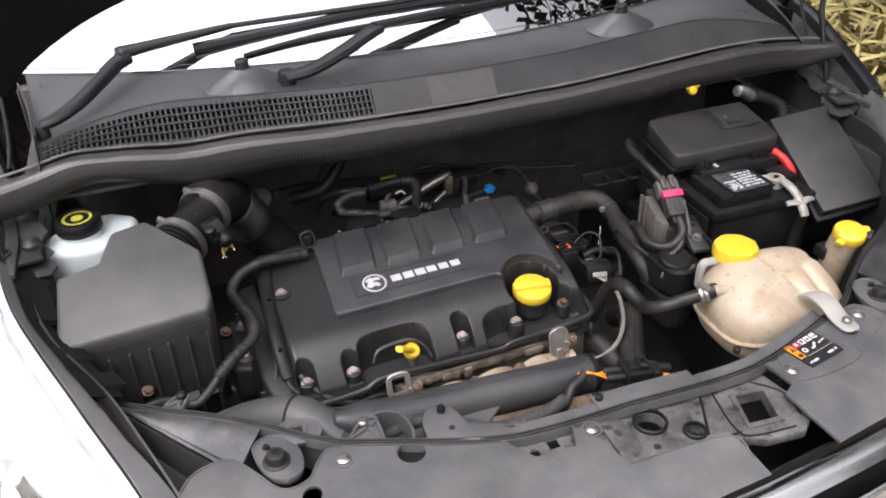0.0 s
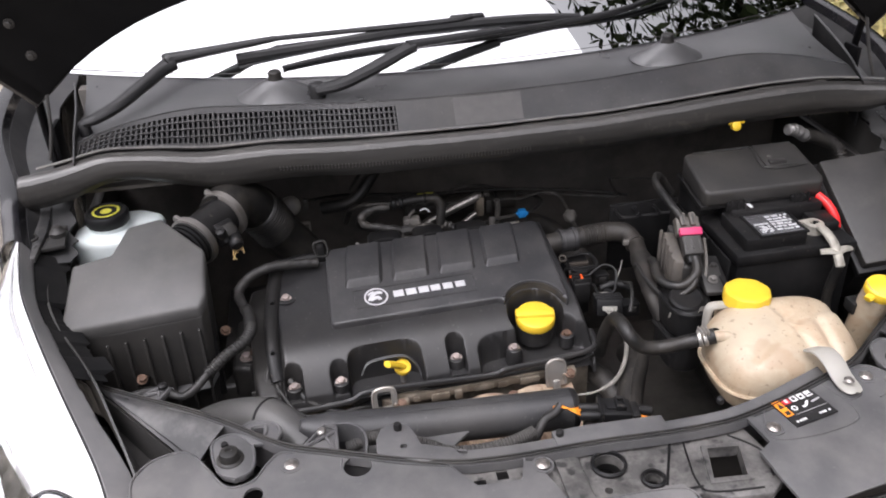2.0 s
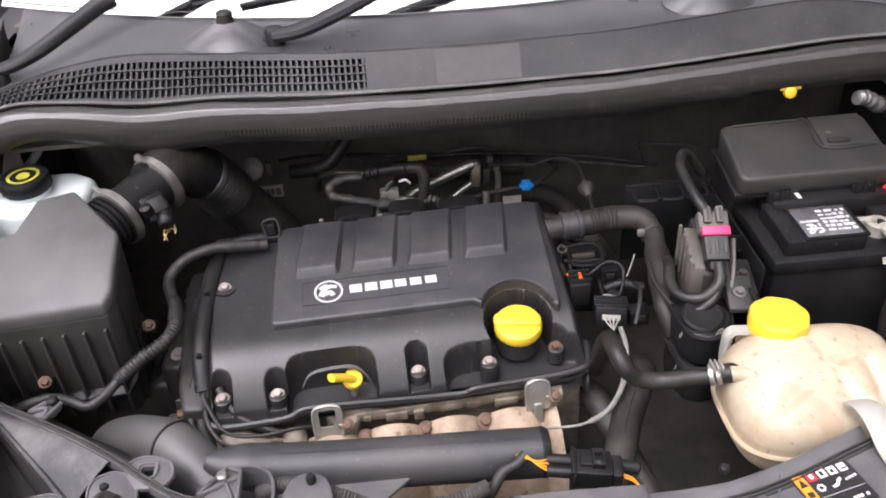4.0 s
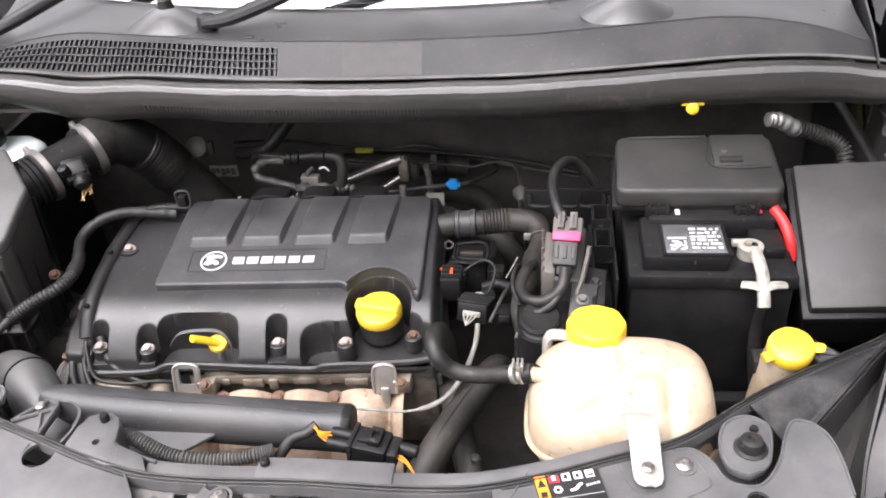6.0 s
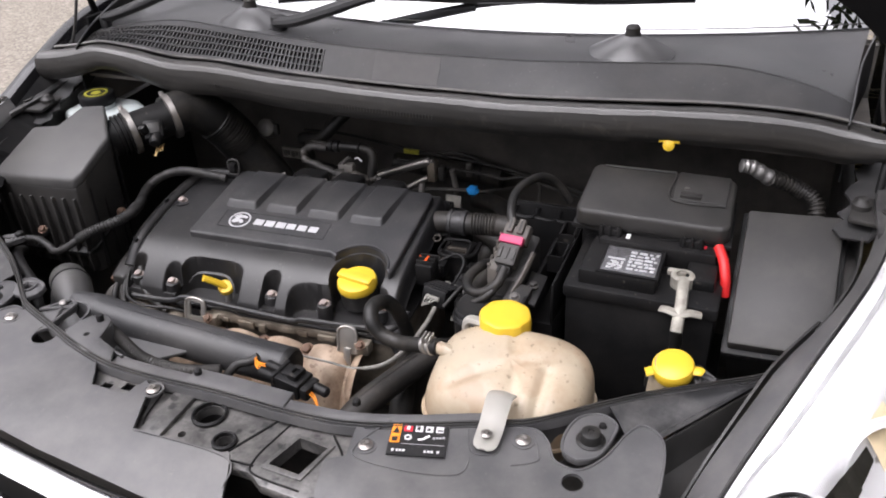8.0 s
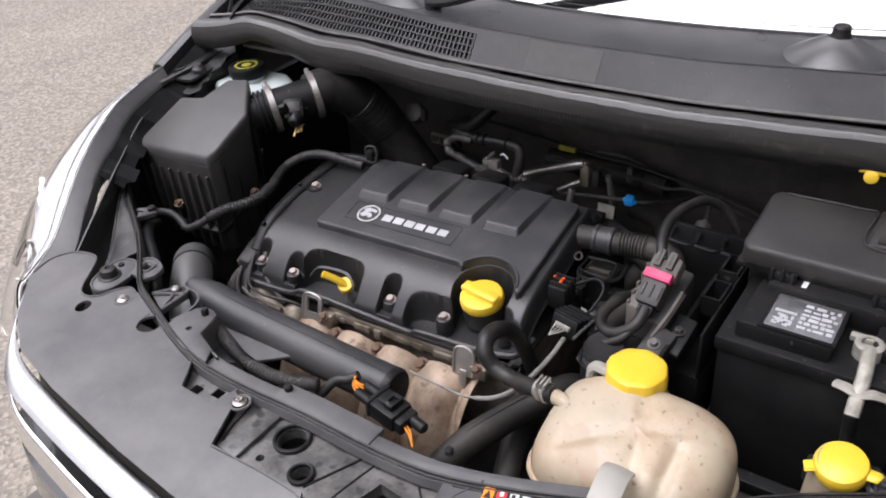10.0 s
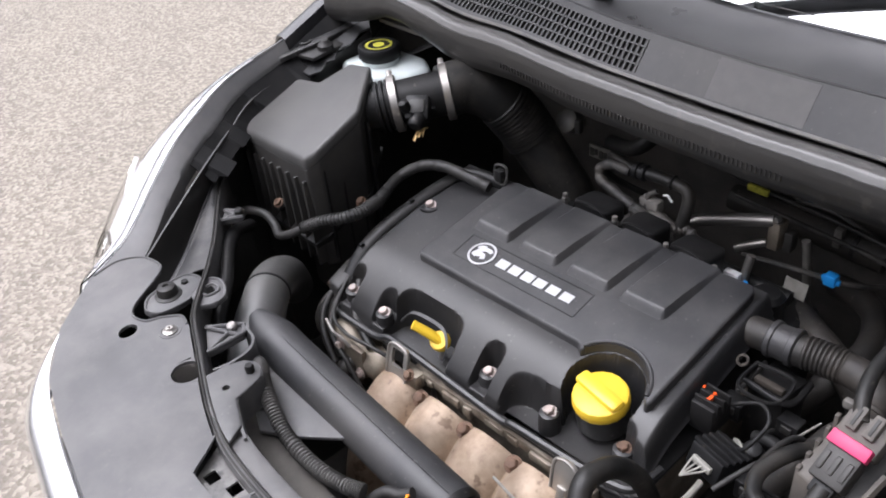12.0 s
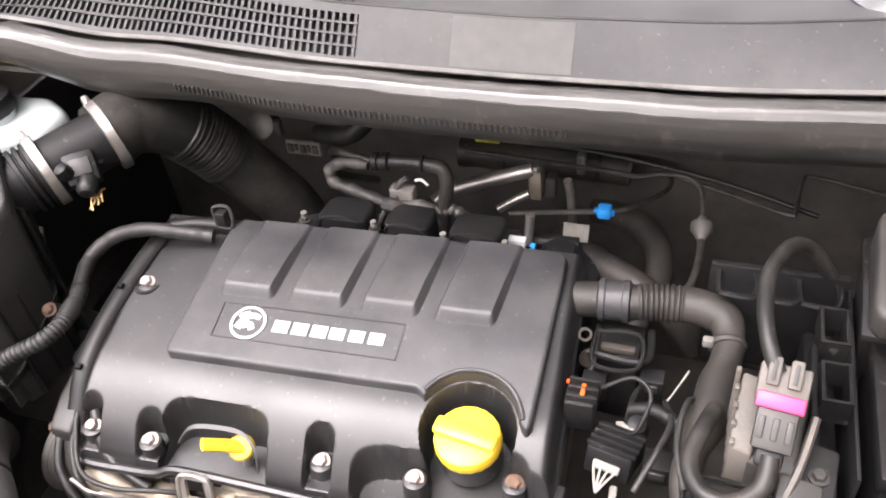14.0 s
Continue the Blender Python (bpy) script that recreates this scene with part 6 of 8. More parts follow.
part("ring", lathe([(0.016, 0), (0.016, 0.016), (0.013, 0.018), (0.009, 0.018), (0.009, 0.010)], (0.497, 0.312, 0.872), seg=22), M_LEAD, clampo)
part("ear", box(0.475, 0.500, 0.318, 0.328, 0.880, 0.888, 0.002), M_LEAD, clampo)
part("stem", sweep([(0.499, 0.305, 0.886), (0.501, 0.285, 0.886), (0.503, 0.262, 0.878), (0.503, 0.246, 0.866), (0.503, 0.232, 0.850)], 0.0080, 24, 10, flat=0.7), M_LEAD, clampo)
part("wing", sweep([(0.478, 0.254, 0.868), (0.490, 0.250, 0.870), (0.503, 0.248, 0.868), (0.516, 0.250, 0.871), (0.530, 0.254, 0.868)], lambda t: 0.0075 - 0.002 * abs(t - 0.5), 20, 8, flat=0.6), M_LEAD, clampo)
part("cable", sweep([(0.503, 0.236, 0.852), (0.504, 0.250, 0.78), (0.515, 0.245, 0.70)], 0.008, 14, 10), M_RUBBER, clampo, "black earth cable")
cable("positive_cable", [(0.535, 0.372, 0.905), (0.545, 0.352, 0.895), (0.551, 0.335, 0.878), (0.5535, 0.328, 0.855)], 0.0072, M_RED, "bright red positive battery cable")

fuse = thing("fuse_box", (0.44, 0.43, 0.80), "black plastic fuse box above the battery", "fuse box")


def fuse_z(x, y):
    return 0.934 + 0.21 * (y - 0.380)


part("lid", prism([(0.330, 0.382), (0.338, 0.372), (0.538, 0.372), (0.548, 0.384), (0.545, 0.478), (0.536, 0.486), (0.342, 0.484), (0.334, 0.476)], lambda x, y: 0.906 + 0.1 * (y - 0.38), fuse_z, 0.006, seg=3), M_DUSTY, fuse)
part("lid_rim", prism([(0.326, 0.376), (0.552, 0.374), (0.549, 0.488), (0.330, 0.488)], lambda x, y: 0.899 + 0.1 * (y - 0.38), lambda x, y: 0.907 + 0.1 * (y - 0.38), 0.002), M_BLACK, fuse)
part("base", box(0.335, 0.545, 0.408, 0.482, 0.78, 0.902, 0.004), M_BLACK, fuse)
part("raised_panel", prism([(0.462, 0.420), (0.535, 0.420), (0.535, 0.482), (0.462, 0.482)], lambda x, y: fuse_z(x, y) - 0.002, lambda x, y: fuse_z(x, y) + 0.003, 0.001), M_DUSTY, fuse)
part("lid_rib", sweep([(0.352, 0.478, 0.956), (0.440, 0.480, 0.9565), (0.458, 0.476, 0.9555), (0.460, 0.420, 0.9445), (0.535, 0.418, 0.944)], 0.0016, 60, 6), M_DUSTY, fuse)
part("lid_tab", box(0.470, 0.500, 0.424, 0.436, 0.9455, 0.9505, 0.001), M_DUSTY, fuse)
part("lid_mark", lathe([(0.004, 0), (0.004, 0.0012), (0.002, 0.0012)], (0.478, 0.446, 0.9505), seg=12), M_GREY, fuse)
for x in (0.385, 0.500):
    lt = part("latch", box(x - 0.016, x + 0.016, 0.363, 0.373, 0.897, 0.912, 0.002), M_BLACK, fuse)
    for d in (-0.012, 0.0, 0.012):
        part("latch_finger", box(x + d - 0.002, x + d + 0.002, 0.360, 0.366, 0.896, 0.918, 0.0008), M_BLACK, lt)

ecu = thing("control_unit_box", (0.62, 0.34, 0.80), "flat black plastic lid of a control unit box", "control box")
EC = Matrix.Translation((0.617, 0.342, 0.877)) @ Matrix.Rotation(radians(31), 4, "X") @ Matrix.Rotation(radians(-6), 4, "Y")
part("lid", box(-0.050, 0.074, -0.098, 0.108, -0.012, 0.012, 0.004, m=EC), M_DUSTY, ecu)
part("lid_rim", box(-0.058, 0.080, -0.106, 0.114, -0.022, -0.006, 0.003, m=EC), M_BLACK, ecu)
part("box", box(-0.054, 0.074, -0.100, 0.108, -0.12, -0.02, 0.004, m=EC), M_BLACK, ecu)

foil = thing("foil_sleeved_hose", (0.60, 0.52, 0.93), "black hose with a silver foil sleeve and corrugations", "hose")
part("sleeve", sweep([(0.545, 0.508, 0.968), (0.562, 0.514, 0.964), (0.590, 0.520, 0.946)], lambda t: 0.0095 + 0.0025 * t + 0.0008 * math.sin(t * 31), 40, 16), M_SEALANT, foil, "crumpled silver foil sleeve")
part("hose", corrugated([(0.588, 0.520, 0.950), (0.625, 0.525, 0.935), (0.655, 0.515, 0.918), (0.662, 0.49, 0.88)], 0.0112, 0.0055, 0.0014, 160, 16), M_RUBBER, foil)
yc = thing("yellow_clip", (0.439, 0.509, 0.985), "small yellow plastic clip under the seal", "clip")
part("head", lathe([(0.0085, -0.004), (0.0085, 0.004), (0.005, 0.006)], (0.439, 0.502, 0.990), (0, -1, 0.3), 16), M_YELLOW, yc)
part("bar", box(0.423, 0.455, 0.500, 0.506, 0.9935, 1.0015, 0.002), M_YELLOW, yc)

# ---- expansion tank ----
tank = thing("expansion_tank", (0.325, 0.08, 0.75), "brown-stained translucent coolant expansion tank", "expansion tank")


def blob(cx, cy, cz, rx, ry, rz, e=0.75, nu=36, nv=22):
    def f(u, v):
        a, w = 2 * math.pi * u, math.pi * (v - 0.5)
        c, s = math.cos(w), math.sin(w)
        sg = lambda t: math.copysign(abs(t) ** e, t)
        return Vector((cx + rx * sg(math.cos(a)) * abs(c) ** e, cy + ry * sg(math.sin(a)) * abs(c) ** e, cz + rz * sg(s)))
    b = sheet(nu, nv, f, 0)
    bmesh.ops.remove_doubles(b, verts=b.verts, dist=1e-5)
    return b


body = blob(0.3225, 0.084, 0.818, 0.1025, 0.076, 0.067, 0.60, 130, 70)
VALLEYS = [((0.332, 0.080), (0.318, 0.125)), ((0.332, 0.080), (0.415, 0.112)), ((0.332, 0.080), (0.340, 0.030)), ((0.332, 0.080), (0.262, 0.040))]


def valley(x, y):
    """How near a point lies to the moulded valleys between the lobes."""
    best = 9.0
    for (ax, ay), (bx, by) in VALLEYS:
        t = max(0, min(1, ((x - ax) * (bx - ax) + (y - ay) * (by - ay)) / ((bx - ax) ** 2 + (by - ay) ** 2)))
        best = min(best, math.hypot(x - ax - t * (bx - ax), y - ay - t * (by - ay)))
    return math.exp(-(best / 0.0075) ** 2)


for v in body.verts:
    x, y, z = v.co
    if z > 0.82:
        v.co.z -= 0.020 * smooth(0.135, 0.02, y) + 0.004 * smooth(0.30, 0.23, x)
        v.co.z -= 0.0042 * valley(x, y)
    k = math.exp(-((x - 0.372) / 0.008) ** 2) * smooth(0.090, 0.075, y) * smooth(0.80, 0.815, z)
    v.co.z -= 0.005 * k
    v.co.y += 0.005 * k
    if z < 0.80:
        v.co.x = 0.3225 + (x - 0.3225) * 0.97
part("bottle", body, M_TANK, tank, "translucent bottle with brown coolant stains", 60)
part("seam", sweep([(0.3225 + 0.104 * math.copysign(abs(math.cos(w)) ** 0.58, math.cos(w)), 0.083 + 0.0755 * math.copysign(abs(math.sin(w)) ** 0.58, math.sin(w)), 0.806) for w in np.linspace(0, 2 * math.pi, 37)], 0.0030, 140, 6), M_TANK, tank, "pale welded seam")
part("neck", lathe([(0.043, -0.022), (0.036, -0.008), (0.031, 0.002), (0.030, 0.010)], (0.2965, 0.146, 0.866), (0, 0.03, 1), 30), M_TANK, tank)
part("shoulder", sweep([(0.2965, 0.140, 0.850), (0.300, 0.110, 0.842), (0.33, 0.09, 0.83)], 0.036, 12, 18), M_TANK, tank)
part("cap", lathe([(0.0315, 0.0), (0.0335, 0.002), (0.0335, 0.0165), (0.0320, 0.0205), (0.0285, 0.0225), (0.020, 0.0228), (0.004, 0.0230)], (0.2965, 0.148, 0.870), seg=72, wave=lambda w: 1 + 0.016 * (1 if math.cos(w * 8) > -0.25 else -1)), M_YELLOW, tank, "yellow lobed pressure cap")
part("cap_skirt", lathe([(0.030, -0.004), (0.0315, 0.004)], (0.2965, 0.148, 0.867), seg=30), M_YELLOW, tank)
part("spout", sweep([(0.275, 0.084, 0.838), (0.254, 0.088, 0.852), (0.236, 0.092, 0.858), (0.212, 0.099, 0.855)], 0.009, 10, 12), M_TANK, tank)
part("side_bracket", sweep([(0.275, 0.148, 0.868), (0.250, 0.152, 0.868), (0.243, 0.152, 0.864), (0.241, 0.152, 0.855), (0.241, 0.152, 0.828)], 0.0075, 24, 8, flat=0.8), M_STRAP, tank, "cloudy plastic side lug")
strap = thing("tank_bracket", (0.338, -0.02, 0.86), "cloudy plastic strap holding the tank to the panel", "bracket")
SP = spline([(0.334, 0.028, 0.868), (0.335, 0.010, 0.878), (0.337, -0.012, 0.876), (0.338, -0.035, 0.867), (0.339, -0.064, 0.864)], 21)
part("strap", sheet(20, 6, lambda u, v: SP[round(u * 20)] + Vector(((0.0158 - 0.0015 * u) * (2 * v - 1) * (1 if u < 0.86 else math.sqrt(max(0.05, 1 - ((u - 0.86) / 0.15) ** 2))), 0, 0.003 * math.sin(math.pi * v))), 0.003), M_STRAP, strap)
part("strap_screw", screw((0.338, -0.047, 0.8725), r=0.0065), M_METAL, strap)

washer = thing("washer_filler", (0.51, 0.15, 0.75), "white washer bottle neck with a yellow flip cap", "filler neck")
part("neck", sweep([(0.512, 0.142, 0.868), (0.505, 0.150, 0.82), (0.50, 0.16, 0.74)], 0.023, 12, 20), M_TANK, washer)
part("cap", lathe([(0.0245, -0.006), (0.0255, 0.0), (0.0255, 0.005), (0.024, 0.009), (0.017, 0.0125), (0.004, 0.0135)], (0.512, 0.142, 0.862), (-0.08, -0.22, 1), 30), M_YELLOW, washer)
part("tab", sweep([(0.530, 0.142, 0.864), (0.543, 0.140, 0.867), (0.547, 0.139, 0.866)], lambda t: 0.009 - 0.003 * t, 8, 10, flat=0.5), M_YELLOW, washer)
part("hinge", sweep([(0.492, 0.134, 0.861), (0.481, 0.130, 0.858)], 0.007, 5, 8, flat=0.6), M_YELLOW, washer)
part("clip", box(0.478, 0.500, 0.150, 0.175, 0.815, 0.835, 0.003), M_RUBBER, washer)

# ---- hoses and wiring right of the engine ----
tank_hose = thing("coolant_hose", (0.13, 0.12, 0.84), "bent black rubber coolant hose to the tank", "coolant hose")
TH = spline([(0.224, 0.096, 0.858), (0.190, 0.106, 0.846), (0.158, 0.119, 0.832), (0.130, 0.122, 0.836), (0.113, 0.126, 0.853), (0.107, 0.146, 0.862), (0.109, 0.182, 0.846), (0.111, 0.216, 0.80), (0.112, 0.24, 0.74)], 61)
part("straight_run", sweep(TH[:26], 0.0102, 26, 14), M_RUBBER, tank_hose)
part("elbow", sweep(TH[25:], lambda t: 0.0103 + 0.0005 * math.sin(t * 3), 36, 14), M_RUBBER, tank_hose, "scuffed rubber elbow")
part("hose_end", sweep([TH[0] + (TH[0] - TH[2]) * 0.2, TH[0], TH[3]], lambda t: 0.0112, 8, 14), M_RUBBER, tank_hose)
clip = thing("hose_clip", (0.215, 0.09, 0.85), "bright spring clip on the coolant hose", "hose clip")
for d in (0.205, 0.213):
    part("band", lathe([(0.0110, -0.003), (0.0124, -0.002), (0.0124, 0.002), (0.0110, 0.003)], (d, 0.0985, 0.855), (1, -0.3, 0.35), 22), M_STEEL, clip)
for k in range(3):
    part("ear", box(0.202 + 0.005 * k, 0.2045 + 0.005 * k, 0.090, 0.106, 0.864, 0.872, 0.0006), M_STEEL, clip)
rh = cable("radiator_hose", [(0.175, 0.275, 0.70), (0.172, 0.235, 0.735), (0.158, 0.200, 0.742), (0.130, 0.148, 0.735), (0.104, 0.088, 0.728), (0.080, 0.040, 0.70), (0.05, 0.01, 0.64)], 0.0195, M_HOSE, "thick dusty black radiator hose", "coolant hose")
part("mould_seam", sweep([(0.172, 0.230, 0.7545), (0.158, 0.198, 0.7612), (0.130, 0.146, 0.7545), (0.104, 0.087, 0.7470), (0.082, 0.042, 0.7200)], 0.0010, 40, 6), M_HOSE, rh)
cable("radiator_hose", [(0.100, 0.275, 0.68), (0.112, 0.225, 0.70), (0.128, 0.170, 0.685), (0.150, 0.10, 0.66), (0.19, 0.04, 0.62)], 0.018, M_HOSE, "thick dusty black radiator hose beside the manifold", "coolant hose")
wire = thing("sensor_wire", (0.13, 0.2, 0.76), "pale braided sensor wire from the manifold", "cable")
part("sleeve", sweep([(0.148, 0.262, 0.790), (0.147, 0.228, 0.784), (0.134, 0.186, 0.768), (0.108, 0.156, 0.752), (0.07, 0.140, 0.748), (0.025, 0.140, 0.748), (-0.03, 0.15, 0.740)], lambda t: 0.0034 if t < 0.62 else 0.0018, 60, 8), M_WIRE, wire)
plug = thing("sensor_connector", (0.143, 0.30, 0.77), "black ribbed connector with a white insert", "connector")
RP = Matrix.Translation((0.143, 0.296, 0.790)) @ Matrix.Rotation(radians(-12), 4, "Z") @ Matrix.Rotation(radians(-20), 4, "X")
part("plug_body", box(-0.021, 0.021, -0.020, 0.026, -0.014, 0.014, 0.003, m=RP), M_BLACK, plug)
for k in range(4):
    part("ridge", box(-0.0225, 0.0225, -0.016 + 0.010 * k, -0.011 + 0.010 * k, 0.012, 0.0165, 0.001, m=RP), M_BLACK, plug)
part("insert", box(-0.012, 0.012, -0.024, -0.019, -0.004, 0.003, 0.001, m=RP), M_STRAP, plug, "white plug insert")
for k in range(4):
    part("lead", sweep([RP @ Vector((-0.010 + 0.0065 * k, -0.026, 0)), RP @ Vector((-0.004 + 0.003 * k, -0.040, -0.004)), RP @ Vector((0.002, -0.052, -0.006))], 0.0011, 8, 6), M_STRAP, plug)
part("paper_tag", sheet(4, 2, lambda u, v: RP @ Vector((-0.010 + 0.020 * u, 0.028 + 0.003 * math.sin(u * 6), 0.010 + 0.005 * v)), 0.0008), M_STRAP, plug)
orange = thing("coil_connector", (0.10, 0.33, 0.80), "black connector with an orange lock", "connector")
part("plug_body", box(0.092, 0.120, 0.318, 0.352, 0.785, 0.822, 0.003), M_BLACK, orange)
part("lock", box(0.106, 0.110, 0.324, 0.339, 0.823, 0.829, 0.001), M_FLAME, orange, "orange lock tab")
part("lock", box(0.091, 0.0935, 0.340, 0.344, 0.822, 0.825, 0.0005), M_FLAME, orange)
for k in range(3):
    part("fin", box(0.094, 0.122, 0.322 + 0.010 * k, 0.325 + 0.010 * k, 0.81, 0.829, 0.0005), M_BLACK, orange)
cable("sensor_wire", [(0.120, 0.345, 0.815), (0.150, 0.352, 0.832), (0.168, 0.338, 0.828), (0.160, 0.315, 0.805), (0.148, 0.318, 0.795)], 0.0022, M_BLACK, "thin black looped wire")

stat = thing("thermostat_hose", (0.16, 0.435, 0.82), "dusty brown rubber coolant hose with a ribbed coupling", "coolant hose")
part("stub", sweep([(0.055, 0.440, 0.828), (0.104, 0.445, 0.832)], lambda t: 0.014 + 0.004 * (t > 0.45), 14, 18), M_HOSE, stat)
part("coupling", lathe([(0.018, 0), (0.0215, 0.002), (0.0215, 0.007), (0.0195, 0.008), (0.0195, 0.024), (0.0215, 0.025), (0.0215, 0.031), (0.018, 0.033)], (0.102, 0.445, 0.832), (1, 0.06, 0.03), 28), M_COVER, stat, "dark ribbed hose coupling")


def stat_r(t):
    r = 0.0178 - 0.0035 * smooth(0.30, 0.42, t) + 0.0035 * smooth(0.50, 0.58, t) - 0.0045 * smooth(0.70, 0.80, t)
    if 0.04 < t < 0.17:
        r += 0.0012 if ((t - 0.04) * 62) % 1 < 0.55 else -0.0008
    return r


part("hose", sweep([(0.134, 0.446, 0.833), (0.165, 0.450, 0.835), (0.200, 0.450, 0.836), (0.224, 0.438, 0.835), (0.230, 0.408, 0.830), (0.224, 0.370, 0.826), (0.220, 0.335, 0.824), (0.209, 0.295, 0.822), (0.206, 0.262, 0.815), (0.214, 0.240, 0.79)], stat_r, 190, 18), M_HOSE, stat)
part("spring_clip", lathe([(0.0165, -0.003), (0.0178, 0), (0.0165, 0.003)], (0.229, 0.410, 0.830), (0.1, -1, -0.1), 22), M_HOSE, stat)
part("clip_ear", box(0.206, 0.216, 0.402, 0.410, 0.832, 0.842, 0.002), M_GREY, stat)
part("open_frame", sweep([(0.106, 0.418, 0.815), (0.148, 0.420, 0.815), (0.150, 0.380, 0.812), (0.110, 0.378, 0.812), (0.106, 0.418, 0.815)], 0.0022, 40, 6), M_BLACK, stat)
part("rusty_band", box(0.112, 0.146, 0.404, 0.412, 0.800, 0.808, 0.002), M_SMUDGE, stat)
part("yellow_ring", lathe([(0.007, -0.002), (0.007, 0.002), (0.0045, 0.002), (0.0045, -0.002)], (0.097, 0.404, 0.822), (0, -0.6, 0.8), 18, hoop=True), M_SMUDGE, stat, "small grimy ring")
ther = thing("thermostat_housing", (0.15, 0.40, 0.78), "black plastic thermostat housing below the hose", "housing")
part("body", prism([(0.105, 0.405), (0.150, 0.402), (0.153, 0.448), (0.108, 0.452)], 0.70, 0.800, 0.005), M_BLACK, ther)
part("frame", sweep([(0.100, 0.40, 0.802), (0.155, 0.398, 0.802), (0.158, 0.44, 0.802)], 0.004, 16, 8), M_BLACK, ther)
part("cap", lathe([(0.010, 0), (0.010, 0.006), (0.006, 0.008)], (0.100, 0.415, 0.775), (0, -0.7, 0.7), 16), M_SMUDGE, ther, "dull brown plug")

# ignition module bracket with the pink lock
mod = thing("gearbox_control_module", (0.255, 0.30, 0.83), "dusty grey connector block with a pink lock", "control module")
RM = Matrix.Translation((0.264, 0.282, 0.921)) @ Matrix.Rotation(radians(-6), 4, "Z") @ Matrix.Rotation(radians(38), 4, "X") @ Matrix.Scale(0.78, 4)
part("socket", box(-0.024, 0.024, -0.004, 0.034, -0.026, -0.004, 0.003, m=RM), M_MODULE, mod, "dusty grey socket")
part("plug", box(-0.019, 0.019, -0.050, -0.004, -0.022, 0.002, 0.003, m=RM), M_DUSTY, mod, "dusty black plug")
part("pink_lock", box(-0.0225, 0.0225, -0.0105, 0.0050, -0.006, 0.0070, 0.002, m=RM), M_PINK, mod, "bright pink lock slide")
for k in (-0.017, 0.003):
    part("key", box(k, k + 0.012, 0.012, 0.040, -0.006, 0.004, 0.002, m=RM), M_MODULE, mod)
    part("key_slot", box(k + 0.004, k + 0.008, 0.016, 0.036, 0.003, 0.005, 0.0005, m=RM), M_DUSTY, mod)
for k in range(3):
    part("plug_rib", box(-0.016 + 0.013 * k, -0.010 + 0.013 * k, -0.040, -0.018, 0.001, 0.0045, 0.001, m=RM), M_DUSTY, mod)
part("plug_neck", box(-0.013, 0.013, -0.066, -0.048, -0.020, -0.004, 0.004, m=RM), M_BLACK, mod)
part("side_plate", prism([(0.232, 0.262), (0.250, 0.258), (0.256, 0.318), (0.238, 0.322)], 0.80, lambda x, y: 0.880 + 0.35 * (y - 0.26), 0.003), M_MODULE, mod, "pale dusty side plate")
part("block", prism([(0.246, 0.258), (0.284, 0.252), (0.292, 0.332), (0.252, 0.340)], 0.80, lambda x, y: 0.872 + 0.40 * (y - 0.26), 0.004), M_DUSTY, mod, "dusty black metal block")
for k in range(5):
    y = 0.262 + 0.014 * k
    part("fin", box(0.2325, 0.2365, y, y + 0.006, 0.84, 0.884 + 0.35 * (y - 0.26), 0.001), M_MODULE, mod)
part("bracket_rail", sweep([(0.272, 0.228, 0.850), (0.284, 0.255, 0.872), (0.293, 0.290, 0.898)], 0.0035, 14, 6, flat=1.6), M_MODULE, mod)
part("foot_plate", prism([(0.266, 0.208), (0.296, 0.204), (0.304, 0.250), (0.272, 0.256)], 0.845, lambda x, y: 0.852 + 0.35 * (y - 0.205), 0.002), M_DUSTY, mod, "dusty dark foot plate")
part("foot_bolt", hexbolt((0.284, 0.228, 0.861), 0.0055, (0, -0.35, 1)), M_GREY, mod)
cable("module_harness", [(0.260, 0.300, 0.930), (0.251, 0.318, 0.943), (0.246, 0.350, 0.952), (0.250, 0.392, 0.952), (0.266, 0.428, 0.948), (0.285, 0.446, 0.930), (0.305, 0.45, 0.90)], 0.0066, M_RUBBER, "dusty black harness arching above the module", "wiring harness")
cable("module_harness", [(0.262, 0.252, 0.890), (0.258, 0.232, 0.876), (0.238, 0.224, 0.862), (0.216, 0.232, 0.858), (0.206, 0.256, 0.860), (0.214, 0.29, 0.862), (0.222, 0.32, 0.85)], 0.0074, M_RUBBER, "black harness looping below the module", "wiring harness")
cable("module_harness", [(0.262, 0.246, 0.884), (0.252, 0.222, 0.866), (0.232, 0.214, 0.852), (0.212, 0.220, 0.845)], 0.0055, M_RUBBER, "thin black wiring at the module", "wiring harness")
stack = thing("relay_stack", (0.235, 0.20, 0.80), "stack of black plastic connector housings", "connector stack")
for z0, z1, g in ((0.735, 0.790, 0.000), (0.794, 0.842, 0.003)):
    XY = [(0.203, 0.190), (0.210, 0.174), (0.226, 0.166), (0.244, 0.168), (0.258, 0.180), (0.268, 0.205), (0.268, 0.246), (0.206, 0.250), (0.201, 0.225)]
    part("housing", prism([(x + g, y + 2 * g) for x, y in XY], z0, z1, 0.005, seg=3), M_BLACK, stack, "rounded black housing")
    part("housing_rim", sweep([(x + g, y + 2 * g, z1 - 0.003) for x, y in XY + XY[:1]], 0.0022, 60, 6), M_BLACK, stack)
part("round_lid", lathe([(0.026, 0), (0.026, 0.008), (0.023, 0.011), (0.019, 0.010), (0.004, 0.011)], (0.232, 0.208, 0.842), (0, -0.25, 1), 28), M_BLACK, stack)
